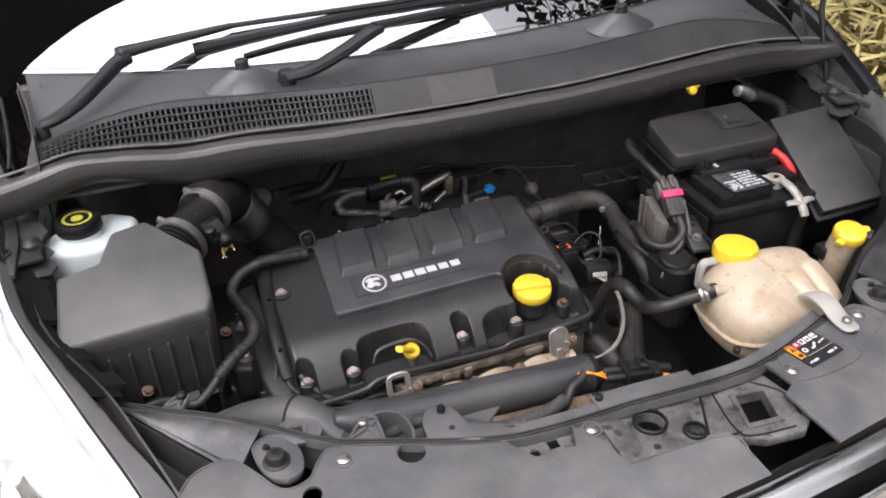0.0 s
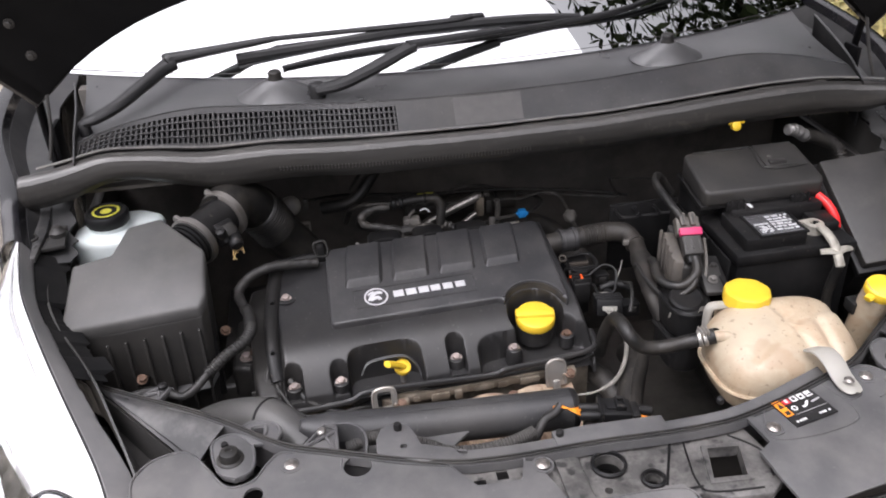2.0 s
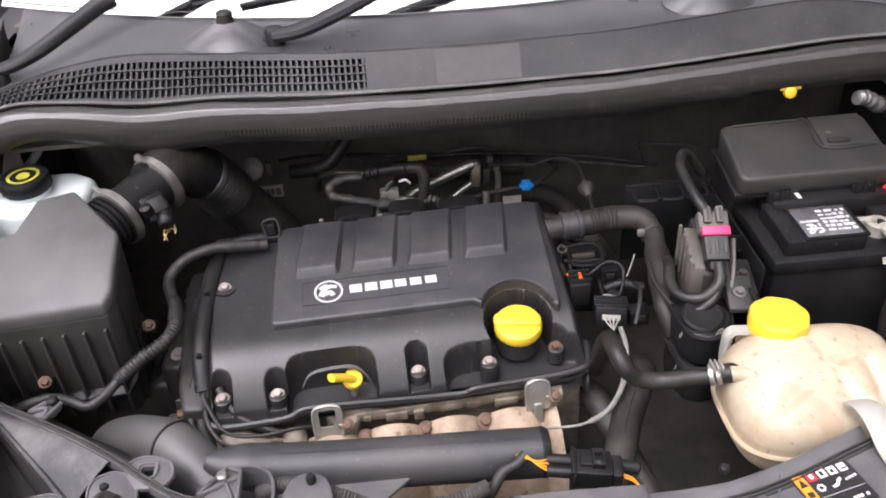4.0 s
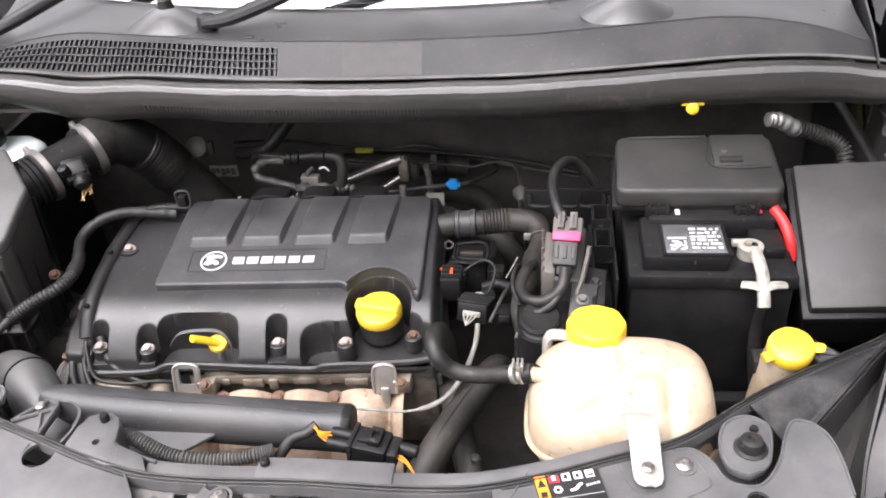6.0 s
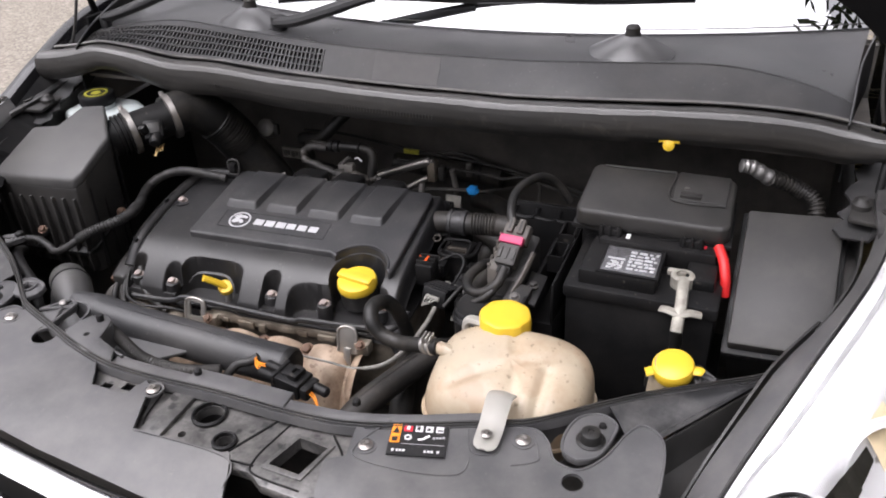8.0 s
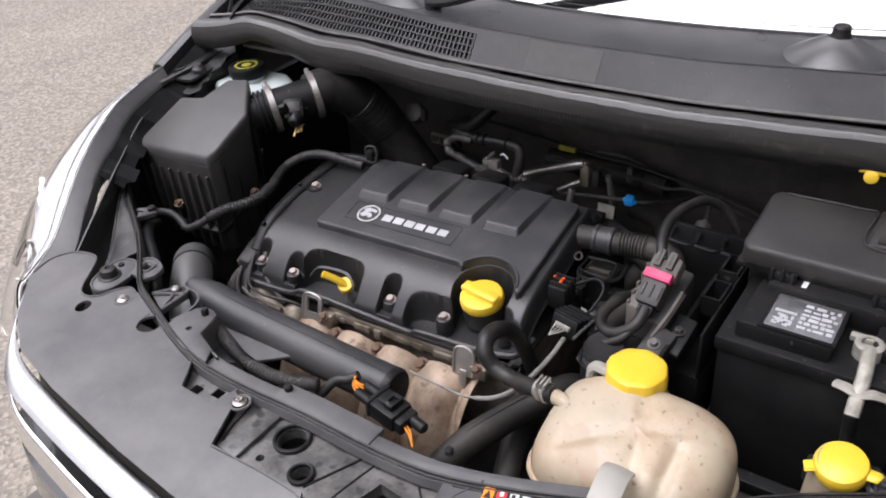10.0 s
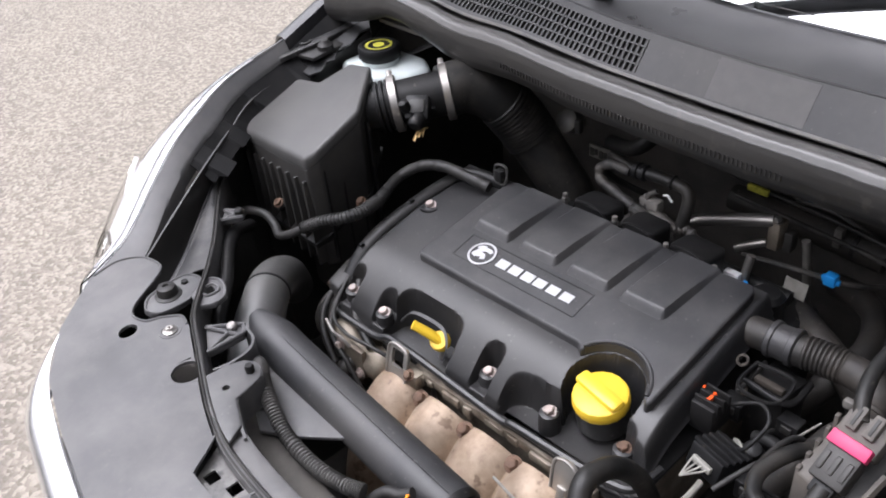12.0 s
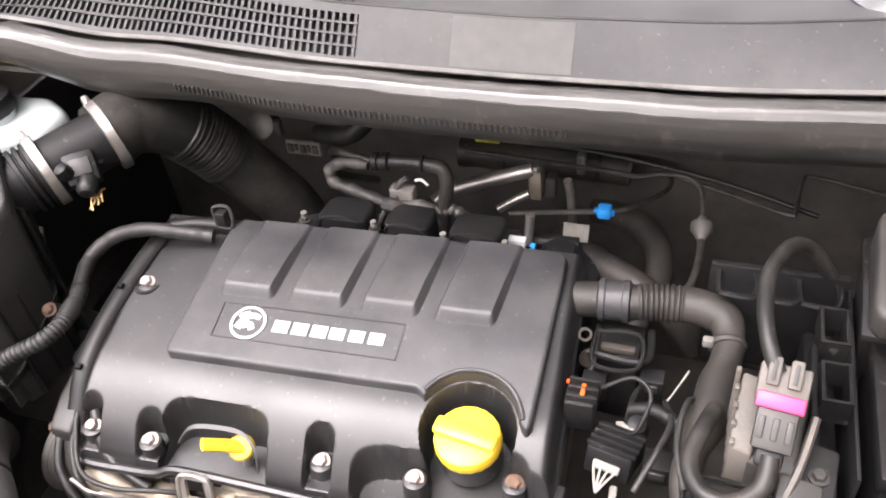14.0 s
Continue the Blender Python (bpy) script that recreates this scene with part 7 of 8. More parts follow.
for x, y, z, w in ((0.200, 0.196, 0.828, 0.003), (0.200, 0.196, 0.775, 0.003), (0.238, 0.176, 0.846, 0.008), (0.242, 0.168, 0.792, 0.008)):
    tg = sheet(3, 1, lambda u, v: Vector((x + w * u + 0.002 * v, y - 0.001, z + 0.008 * (v - 0.5) + 0.003 * math.sin(u * 3))), 0.0008)
    part("tag", tg, M_WIRE, stack, "pale paper tag")
part("backplate", box(0.296, 0.3015, 0.20, 0.40, 0.70, 0.862, 0.001), M_PITCH, stack)

carrier = thing("battery_tray", (0.31, 0.40, 0.75), "black plastic battery tray wall with open bays", "battery tray")
part("wall", box(0.300, 0.330, 0.262, 0.50, 0.70, 0.800, 0.003), M_PITCH, carrier)
part("wall_skin", box(0.3265, 0.330, 0.262, 0.470, 0.80, 0.868, 0.001), M_PITCH, carrier)
for y0 in (0.330, 0.395):
    part("open_bay", cut(box(0.302, 0.3262, y0, y0 + 0.044, 0.845, 0.872, 0.0), box(0.305, 0.3232, y0 + 0.003, y0 + 0.041, 0.80, 0.90, 0.0)), M_BLACK, carrier, "thin edged open bay")
for k in range(3):
    x0 = 0.215 + 0.036 * k
    part("bay", sweep([(x0, 0.445, 0.865), (x0 + 0.030, 0.445, 0.865), (x0 + 0.030, 0.475, 0.868), (x0, 0.475, 0.868), (x0, 0.445, 0.865)], 0.003, 30, 6), M_BLACK, carrier)
part("back", box(0.205, 0.330, 0.472, 0.480, 0.74, 0.875, 0.002), M_PITCH, carrier)
part("floor", box(0.330, 0.560, 0.250, 0.49, 0.655, 0.675, 0.003), M_BLACK, carrier)
part("leg", box(0.40, 0.48, 0.30, 0.40, 0.60, 0.655, 0.003), M_BLACK, carrier)

# small parts between the head and the module
sens = thing("coolant_sensor", (0.16, 0.34, 0.77), "small black sensor with a stub pipe", "sensor")
part("body", lathe([(0.013, 0), (0.013, 0.020), (0.009, 0.024), (0.009, 0.034), (0.004, 0.036)], (0.155, 0.345, 0.755), (0.1, -0.3, 1), 18), M_BLACK, sens)
part("pipe", sweep([(0.150, 0.352, 0.785), (0.172, 0.350, 0.793), (0.196, 0.340, 0.790)], 0.0070, 14, 12), M_BLACK, sens)
part("tip", lathe([(0.009, -0.004), (0.009, 0.004), (0.006, 0.006)], (0.196, 0.340, 0.790), (1, -0.3, 0), 14), M_BLACK, sens)
cable("sensor_wire", [(0.182, 0.362, 0.795), (0.190, 0.372, 0.806), (0.198, 0.386, 0.815)], 0.0011, M_WIRE, "thin pale wire beside the hose")
for pts, lb in (([(0.104, 0.36, 0.79), (0.108, 0.40, 0.80), (0.105, 0.44, 0.80)], "thin black wire along the head"), ([(0.128, 0.305, 0.78), (0.145, 0.33, 0.77), (0.150, 0.38, 0.77), (0.16, 0.42, 0.75)], "thin black wire below the housing"), ([(0.165, 0.255, 0.80), (0.180, 0.29, 0.815), (0.188, 0.33, 0.805), (0.180, 0.38, 0.77)], "thin black wire beside the hose"), ([(0.205, 0.24, 0.84), (0.195, 0.28, 0.845), (0.200, 0.33, 0.84), (0.215, 0.36, 0.80)], "black taped wire beside the module")):
    cable("sensor_wire", pts, 0.0028, M_TAPE, lb)
for x, y, z, w in ((0.112, 0.372, 0.775, 0.012), (0.182, 0.300, 0.765, 0.014), (0.165, 0.395, 0.765, 0.012)):
    cn = thing("small_connector", (x, y, z), "small black wiring connector with a dusty lock", "connector", "small connectors")
    part("plug_body", box(x - w, x + w, y - w * 0.8, y + w * 0.8, z, z + 0.024, 0.002), M_BLACK, cn)
    part("lock", box(x - w * 0.5, x + w * 0.5, y - w, y - w * 0.75, z + 0.010, z + 0.020, 0.001), M_DUSTY, cn)
brk = thing("module_bracket", (0.30, 0.30, 0.86), "black bracket plate with a bolt beside the module", "bracket")
part("plate", prism([(0.288, 0.235), (0.312, 0.232), (0.316, 0.285), (0.290, 0.290)], 0.845, lambda x, y: 0.852 + 0.3 * (y - 0.235), 0.002), M_BLACK, brk)
part("bolt", hexbolt((0.301, 0.262, 0.861), 0.0055), M_DUSTY, brk)

# ---- rear of the bay ----
blue = thing("vacuum_line", (0.08, 0.62, 0.79), "thin black vacuum line with a blue clip", "pipe")
part("line", sweep([(-0.03, 0.600, 0.795), (0.02, 0.606, 0.800), (0.06, 0.615, 0.800), (0.10, 0.632, 0.795), (0.1335, 0.680, 0.782), (0.148, 0.722, 0.770), (0.140, 0.758, 0.764), (0.115, 0.766, 0.768), (0.09, 0.761, 0.776), (0.05, 0.748, 0.798), (0.01, 0.740, 0.812), (-0.04, 0.745, 0.805)], 0.0034, 90, 8), M_LOOM, blue)
part("clip_jaw", box(0.069, 0.093, 0.615, 0.621, 0.797, 0.804, 0.001), M_BLUE, blue)
part("clip", box(0.073, 0.089, 0.612, 0.626, 0.793, 0.809, 0.003), M_BLUE, blue, "bright blue clip")
lbl = cable("brake_pipe", [(-0.33, 0.72, 0.83), (-0.25, 0.745, 0.820), (-0.092, 0.738, 0.806), (0.05, 0.735, 0.800), (0.20, 0.715, 0.790), (0.32, 0.68, 0.78)], 0.0032, M_RUBBER, "thin black pipe with a yellow tag along the firewall", "pipe")
part("tag", box(-0.109, -0.076, 0.730, 0.7355, 0.801, 0.811, 0.001), M_GREEN, lbl, "yellow printed tag")
ac = thing("air_conditioning_pipe", (-0.06, 0.65, 0.78), "bare metal air conditioning pipe", "pipe")
part("pipe", sweep([(-0.125, 0.600, 0.800), (-0.105, 0.615, 0.808), (-0.058, 0.620, 0.827), (-0.020, 0.622, 0.842), (-0.006, 0.625, 0.846)], 0.0086, 24, 12), M_METAL, ac)
part("block", box(-0.010, 0.006, 0.618, 0.640, 0.805, 0.846, 0.003), M_ALU, ac)
part("block_step", box(0.010, 0.022, 0.622, 0.640, 0.808, 0.836, 0.003), M_DUSTY, ac)
part("block_bolt", hexbolt((-0.002, 0.625, 0.846), 0.005), M_METAL, ac)
part("branch", sweep([(-0.046, 0.610, 0.792), (-0.028, 0.616, 0.803), (-0.010, 0.622, 0.812)], 0.0055, 10, 10), M_METAL, ac)
part("stand_pipe", sweep([(0.034, 0.635, 0.828), (0.037, 0.640, 0.80), (0.035, 0.67, 0.70)], 0.0055, 12, 10), M_GREY, ac)
rod = thing("vacuum_valve", (0.006, 0.55, 0.79), "small metal valve with white and teal bands", "valve")
part("stem", sweep([(0.006, 0.545, 0.80), (0.007, 0.556, 0.835)], 0.0055, 6, 10), M_METAL, rod)
part("band", box(-0.014, 0.006, 0.532, 0.542, 0.805, 0.815, 0.001), M_LABEL, rod)
part("band", box(0.011, 0.017, 0.533, 0.540, 0.804, 0.809, 0.001), M_BLUE, rod)
part("pot", lathe([(0.022, 0), (0.022, 0.03), (0.016, 0.036)], (0.045, 0.535, 0.775)), M_BLACK, rod)
part("tag", sheet(3, 2, lambda u, v: Vector((0.038 + 0.030 * u, 0.586 + 0.006 * v, 0.778 + 0.022 * v)), 0.001), M_WIRE, rod, "grey foil tag")

manifold = thing("intake_manifold", (-0.05, 0.52, 0.70), "black plastic intake manifold with injector clutter", "intake manifold")
part("plenum", prism([(-0.27, 0.475), (0.09, 0.49), (0.09, 0.60), (-0.25, 0.60)], 0.60, 0.775, 0.015, seg=3), M_BLACK, manifold)
for k in range(4):
    x = -0.19 + 0.078 * k
    part("injector", lathe([(0.021, 0), (0.022, 0.02), (0.018, 0.034), (0.010, 0.036)], (x, 0.505 + 0.004 * k, 0.775), (0, -0.2, 1), 18), M_BLACK, manifold)
    part("injector_plug", box(x - 0.012, x + 0.012, 0.520, 0.548, 0.785, 0.806, 0.003), M_BLACK, manifold)
part("fuel_rail", sweep([(-0.22, 0.555, 0.795), (0.06, 0.565, 0.79)], 0.010, 8, 12), M_BLACK, manifold)
part("throttle", lathe([(0.042, 0), (0.044, 0.01), (0.044, 0.05), (0.038, 0.06)], (-0.235, 0.50, 0.755)), M_BLACK, manifold)
cable("engine_harness", [(-0.30, 0.66, 0.84), (-0.24, 0.64, 0.86), (-0.20, 0.66, 0.90), (-0.17, 0.70, 0.92)], 0.012, M_RUBBER, "black hose rising to the scuttle", "hose")
cable("heater_hose", [(0.030, 0.640, 0.735), (0.045, 0.606, 0.752), (0.084, 0.570, 0.762), (0.132, 0.541, 0.762), (0.170, 0.525, 0.745), (0.20, 0.52, 0.70)], 0.0175, M_HOSE, "dark curved heater hose", "coolant hose")
cable("heater_hose", [(0.060, 0.690, 0.740), (0.092, 0.676, 0.750), (0.128, 0.650, 0.755), (0.148, 0.612, 0.752), (0.152, 0.572, 0.745), (0.140, 0.535, 0.728), (0.12, 0.51, 0.69)], 0.0165, M_HOSE, "dark looping heater hose by the firewall", "coolant hose")
# breather pipe, taped loom and coil caps behind the cover
breather = thing("breather_pipe", (-0.12, 0.56, 0.87), "dusty black breather pipe with a quick connector", "pipe")
part("pipe", sweep([(-0.170, 0.560, 0.884), (-0.140, 0.562, 0.886), (-0.110, 0.562, 0.886), (-0.094, 0.560, 0.884), (-0.088, 0.556, 0.870), (-0.090, 0.550, 0.845), (-0.096, 0.545, 0.80)], 0.0085, 40, 14), M_RUBBER, breather)
part("connector", lathe([(0.009, 0), (0.0115, 0.002), (0.0115, 0.008), (0.0095, 0.009), (0.0095, 0.013), (0.0115, 0.014), (0.0115, 0.020), (0.009, 0.022)], (-0.178, 0.560, 0.884), (1, 0.02, 0.04), 20), M_BLACK, breather)
part("collar", lathe([(0.0095, -0.002), (0.0108, 0), (0.0095, 0.002)], (-0.116, 0.562, 0.886), (1, 0, 0), 18), M_BLACK, breather)
part("nozzle", sweep([(-0.178, 0.560, 0.884), (-0.20, 0.565, 0.884), (-0.225, 0.575, 0.880), (-0.25, 0.60, 0.86), (-0.26, 0.63, 0.82)], 0.0055, 24, 10), M_RUBBER, breather)
loom = thing("injector_loom", (-0.17, 0.56, 0.84), "dusty grey taped wiring loom over the coils", "wiring harness")
part("tape", sweep([(-0.182, 0.556, 0.880), (-0.212, 0.556, 0.880), (-0.232, 0.556, 0.868), (-0.228, 0.552, 0.852), (-0.200, 0.548, 0.846), (-0.168, 0.545, 0.838), (-0.148, 0.545, 0.834), (-0.125, 0.546, 0.838), (-0.106, 0.545, 0.834), (-0.100, 0.540, 0.815), (-0.100, 0.535, 0.78)], lambda t: 0.0062 + 0.0018 * math.sin(t * 37) ** 2, 80, 10), M_LOOM, loom)
part("tape_end", sweep([(-0.160, 0.540, 0.838), (-0.150, 0.536, 0.842), (-0.140, 0.538, 0.836)], 0.0085, 10, 8), M_LOOM, loom)
part("plug", box(-0.158, -0.128, 0.546, 0.562, 0.838, 0.856, 0.003), M_GREY, loom, "dusty grey plug")
part("plug", box(-0.160, -0.130, 0.530, 0.544, 0.812, 0.826, 0.002), M_DUSTY, loom)
# White streak paints a glint on the connectors.
part("white_glint", sweep([(-0.126, 0.556, 0.866), (-0.117, 0.552, 0.871), (-0.110, 0.552, 0.864)], 0.0017, 10, 6), M_LABEL, loom, "white streak painted for a glint")
part("tail", sweep([(-0.155, 0.546, 0.838), (-0.162, 0.535, 0.832), (-0.166, 0.52, 0.82)], 0.0028, 8, 6), M_LOOM, loom)
part("tape", sweep([(-0.100, 0.545, 0.832), (-0.082, 0.548, 0.836), (-0.066, 0.546, 0.826), (-0.060, 0.540, 0.800)], lambda t: 0.0058 + 0.0020 * math.sin(t * 23) ** 2, 40, 10), M_LOOM, loom)
part("spur", sweep([(-0.148, 0.548, 0.842), (-0.146, 0.552, 0.860), (-0.136, 0.556, 0.868)], 0.0036, 14, 8), M_LOOM, loom)
part("spur", sweep([(-0.232, 0.556, 0.866), (-0.238, 0.575, 0.850), (-0.236, 0.60, 0.825), (-0.21, 0.63, 0.80)], 0.0050, 20, 8), M_TAPE, loom)
for cx, w in ((-0.198, 0.030), (-0.120, 0.027), (-0.041, 0.030)):
    coil = thing("ignition_coil", (cx, 0.505, 0.83), "black domed ignition coil cap behind the cover", "ignition coil", "ignition coils")
    part("dome", prism([(cx - w, 0.498), (cx - w * 0.8, 0.492), (cx + w * 0.8, 0.492), (cx + w, 0.498), (cx + w, 0.528), (cx + w * 0.75, 0.538), (cx - w * 0.75, 0.538), (cx - w, 0.528)], 0.78, lambda x, y, cx=cx: 0.856 - 9 * (x - cx) ** 2 - 0.15 * max(0, y - 0.50), 0.009, seg=3), M_PITCH, coil)
    part("ridge", sweep([(cx - w * 0.95, 0.495, 0.832), (cx - w * 0.75, 0.493, 0.847), (cx, 0.493, 0.853), (cx + w * 0.75, 0.493, 0.847), (cx + w * 0.95, 0.495, 0.832)], 0.0016, 24, 6), M_BLACK, coil)
for x, z in ((-0.247, 0.850), (-0.160, 0.850), (-0.078, 0.846), (-0.008, 0.846)):
    st = thing("cover_stud", (x, 0.500, 0.82), "small grey stud behind the engine cover", "stud", "cover studs")
    part("stud", sweep([(x, 0.500, z - 0.03), (x, 0.500, z - 0.004)], 0.0036, 4, 10), M_GREY, st)
    part("nut", hexbolt((x, 0.500, z - 0.016), 0.0050), M_DUSTY, st)
sw = thing("speed_sensor_lead", (0.19, 0.66, 0.76), "thin grey lead with a bell-shaped grommet", "cable")
part("upper_lead", sweep([(-0.12, 0.722, 0.792), (-0.02, 0.720, 0.788), (0.07, 0.722, 0.782), (0.105, 0.722, 0.778), (0.137, 0.722, 0.786), (0.168, 0.720, 0.787), (0.185, 0.708, 0.779), (0.191, 0.685, 0.768), (0.192, 0.668, 0.760)], 0.0034, 80, 8), M_LOOM, sw)
part("grommet", lathe([(0.005, -0.014), (0.006, -0.008), (0.0135, -0.004), (0.0135, 0.004), (0.009, 0.010), (0.0045, 0.020)], (0.1923, 0.662, 0.758), (0.05, -0.95, -0.3), 18), M_GREY, sw)
part("lower_lead", sweep([(0.193, 0.650, 0.754), (0.194, 0.615, 0.748), (0.187, 0.570, 0.745), (0.165, 0.535, 0.742)], 0.0046, 30, 8), M_LOOM, sw)
cable("brake_pipe", [(0.150, 0.728, 0.782), (0.19, 0.715, 0.780), (0.24, 0.690, 0.784), (0.2855, 0.665, 0.789), (0.293, 0.672, 0.790), (0.300, 0.730, 0.790), (0.312, 0.742, 0.790), (0.36, 0.730, 0.790), (0.42, 0.712, 0.790)], 0.0028, M_LOOM, "thin grey pipe cranked along the firewall", "pipe")
grom = thing("blanking_plug", (-0.36, 0.62, 0.86), "dusty dark grey round blanking plug beside the intake hose", "plug")
part("cap", lathe([(0.017, -0.02), (0.019, 0.0), (0.018, 0.010), (0.013, 0.014), (0.003, 0.015)], (-0.358, 0.630, 0.868), (0.1, -0.8, 0.5), 22), M_GREY, grom)
part("lug", box(-0.335, -0.325, 0.615, 0.625, 0.862, 0.884, 0.002), M_DUSTY, grom)
cable("vacuum_hose", [(-0.24, 0.66, 0.87), (-0.215, 0.655, 0.905), (-0.18, 0.66, 0.915), (-0.15, 0.68, 0.92)], 0.0085, M_HOSE, "short dusty hose stub under the scuttle", "pipe")
fh = thing("fuel_line_clip", (-0.27, 0.44, 0.86), "black and silver clip holding a hose", "clip")
part("frame", sweep([(-0.318, 0.437, 0.866), (-0.321, 0.441, 0.888), (-0.303, 0.444, 0.889), (-0.301, 0.438, 0.867), (-0.318, 0.437, 0.866)], 0.0020, 30, 6), M_DUSTY, fh)
part("clip_body", box(-0.317, -0.305, 0.434, 0.448, 0.868, 0.886, 0.002), M_BLACK, fh)
part("hose", sweep([(-0.375, 0.432, 0.860), (-0.345, 0.440, 0.862), (-0.30, 0.447, 0.858), (-0.26, 0.454, 0.852)], 0.0085, 20, 12), M_BLACK, fh)
sl = thing("paper_label", (-0.347, 0.70, 0.77), "small grey printed label behind the hose", "label")
part("sheet", box(-0.380, -0.328, 0.702, 0.706, 0.770, 0.792, 0.0), M_LEAD, sl)
for k in range(5):
    part("print_bar", box(-0.377 + 0.0095 * k, -0.3695 + 0.0095 * k - 0.002 * (k % 2), 0.7000, 0.7018, 0.774 + 0.003 * (k % 2), 0.787, 0.0), M_GREY, sl)
pad = thing("firewall_pad", (0.095, 0.78, 0.90), "brown-grey square pad on the firewall", "pad")
part("sheet", box(0.055, 0.135, 0.785, 0.799, 0.90, 0.965, 0.003), M_SMUDGE, pad)
hb = thing("sleeved_heater_pipe", (-0.01, 0.745, 0.77), "fat brown-grey sleeved pipe lying along the firewall", "pipe")
part("sleeve", sweep([(-0.135, 0.742, 0.774), (-0.06, 0.744, 0.772), (0.02, 0.745, 0.770), (0.082, 0.745, 0.768), (0.098, 0.745, 0.767)], lambda t: 0.0195 - 0.007 * smooth(0.94, 1.0, t) + 0.0006 * math.sin(t * 43), 60, 20), M_HOSE, hb)
part("clip", box(0.028, 0.040, 0.722, 0.736, 0.770, 0.800, 0.003), M_GREY, hb, "dusty grey pipe clip")
for x in (-0.07, 0.055):
    part("band", lathe([(0.0200, -0.003), (0.0208, 0), (0.0200, 0.003)], (x, 0.7445, 0.771), (1, 0, 0), 22), M_BLACK, hb)

# ---- wing ledge fittings ----
for sx in (-1, 1):
    hg = thing("wing_bracket", (sx * 0.72, 0.43, 0.96), "dusty grey pressed bracket bolted to the wing ledge", "bracket", "wing brackets")
    part("plate", prism([(sx * x, y) for x, y in ((0.690, 0.40), (0.742, 0.39), (0.748, 0.47), (0.70, 0.48))], 0.955, 0.962, 0.002), M_DUSTY, hg)
    part("knob", lathe([(0.013, 0), (0.013, 0.008), (0.009, 0.011), (0.0065, 0.016), (0.003, 0.017)], (sx * 0.706, 0.435, 0.961), seg=20), M_DUSTY, hg)
    part("bolt", screw((sx * 0.735, 0.430, 0.962), r=0.009), M_METAL, hg)
    wb = thing("wing_bolt", (sx * 0.749, 0.372, 0.955), "zinc bolt with a washer on the wing ledge", "bolt", "wing bolts")
    part("bolt", screw((sx * 0.749, 0.372, 0.956), r=0.011), M_METAL, wb)
    part("seat", box(sx * 0.748 - 0.016, sx * 0.748 + 0.014, 0.356, 0.390, 0.935, 0.957, 0.003), M_DUSTY, wb)

for sx in (-1, 1):
    lp = thing("ledge_plate", (sx * 0.75, 0.5, 0.96), "pale dusty pressed plate on the inner wing ledge", "plate", "ledge plates")
    sheet_bm = prism([(sx * x, y) for x, y in ((0.744, 0.705), (0.788, 0.705), (0.772, 0.56), (0.762, 0.43), (0.757, 0.374), (0.724, 0.360), (0.722, 0.440), (0.734, 0.56))], lambda x, y: 0.957 + 0.05 * (y - 0.36), lambda x, y: 0.966 + 0.05 * (y - 0.36), 0.002)
    part("plate", cut(sheet_bm, disc_tool(sx * 0.743, 0.418, 0.010, 0.9, 1.1), disc_tool(sx * 0.752, 0.60, 0.006, 0.9, 1.1)), M_PRESSED, lp)
    part("collar", lathe([(0.013, 0), (0.013, 0.004), (0.0095, 0.005), (0.009, 0.0)], (sx * 0.743, 0.418, 0.967), seg=20, hoop=True), M_DUSTY, lp)
    if sx > 0:
        cable("drain_tube", [(sx * 0.761, 0.561, 1.12), (sx * 0.752, 0.556, 1.09), (sx * 0.738, 0.525, 1.05), (sx * 0.731, 0.495, 1.00), (sx * 0.729, 0.480, 0.965)], 0.0055, M_BLACK, "black tube beside the bonnet hinge", "tube")

# ---- wipers ----
wl = thing("wiper_arm", (-0.67, 0.59, 1.08), "black wiper arm with a cranked knuckle", "wiper", "wipers")
part("pivot", lathe([(0.0105, -0.03), (0.0105, 0.002), (0.008, 0.006), (0.004, 0.007)], (-0.668, 0.592, 1.078)), M_WIPER, wl)
part("lower_arm", sweep([(-0.668, 0.590, 1.082), (-0.645, 0.595, 1.087), (-0.612, 0.615, 1.098), (-0.578, 0.656, 1.112), (-0.548, 0.698, 1.124), (-0.528, 0.715, 1.130)], lambda t: 0.0100 + 0.0060 * t, 24, 10, flat=0.85), M_WIPER, wl)
part("knuckle", lathe([(0.008, -0.012), (0.008, 0.012)], (-0.530, 0.716, 1.134), (0.3, -0.9, 0.1), 14), M_WIPER, wl)
part("upper_arm", sweep([(-0.535, 0.716, 1.135), (-0.515, 0.720, 1.138), (-0.345, 0.755, 1.146)], lambda t: 0.0190 - 0.0125 * t, 14, 10, flat=0.8), M_WIPER, wl)
part("rod", sweep([(-0.348, 0.754, 1.146), (-0.19, 0.740, 1.152), (-0.039, 0.734, 1.156), (0.014, 0.740, 1.160)], 0.0062, 18, 8, flat=0.8), M_WIPER, wl)
part("blade", sweep([(-0.419, 0.738, 1.120), (-0.275, 0.735, 1.131), (-0.088, 0.735, 1.144), (0.10, 0.735, 1.146), (0.22, 0.735, 1.138)], 0.0085, 30, 8, flat=1.2), M_WIPER, wl)
part("holder", box(-0.025, 0.040, 0.742, 0.760, 1.148, 1.160, 0.004), M_WIPER, wl)
wr = thing("wiper_arm", (-0.285, 0.61, 1.09), "black wiper arm on a round spindle", "wiper", "wipers")
part("pivot", lathe([(0.0145, -0.02), (0.0145, 0.008), (0.012, 0.012), (0.006, 0.014)], (-0.284, 0.612, 1.092)), M_WIPER, wr)
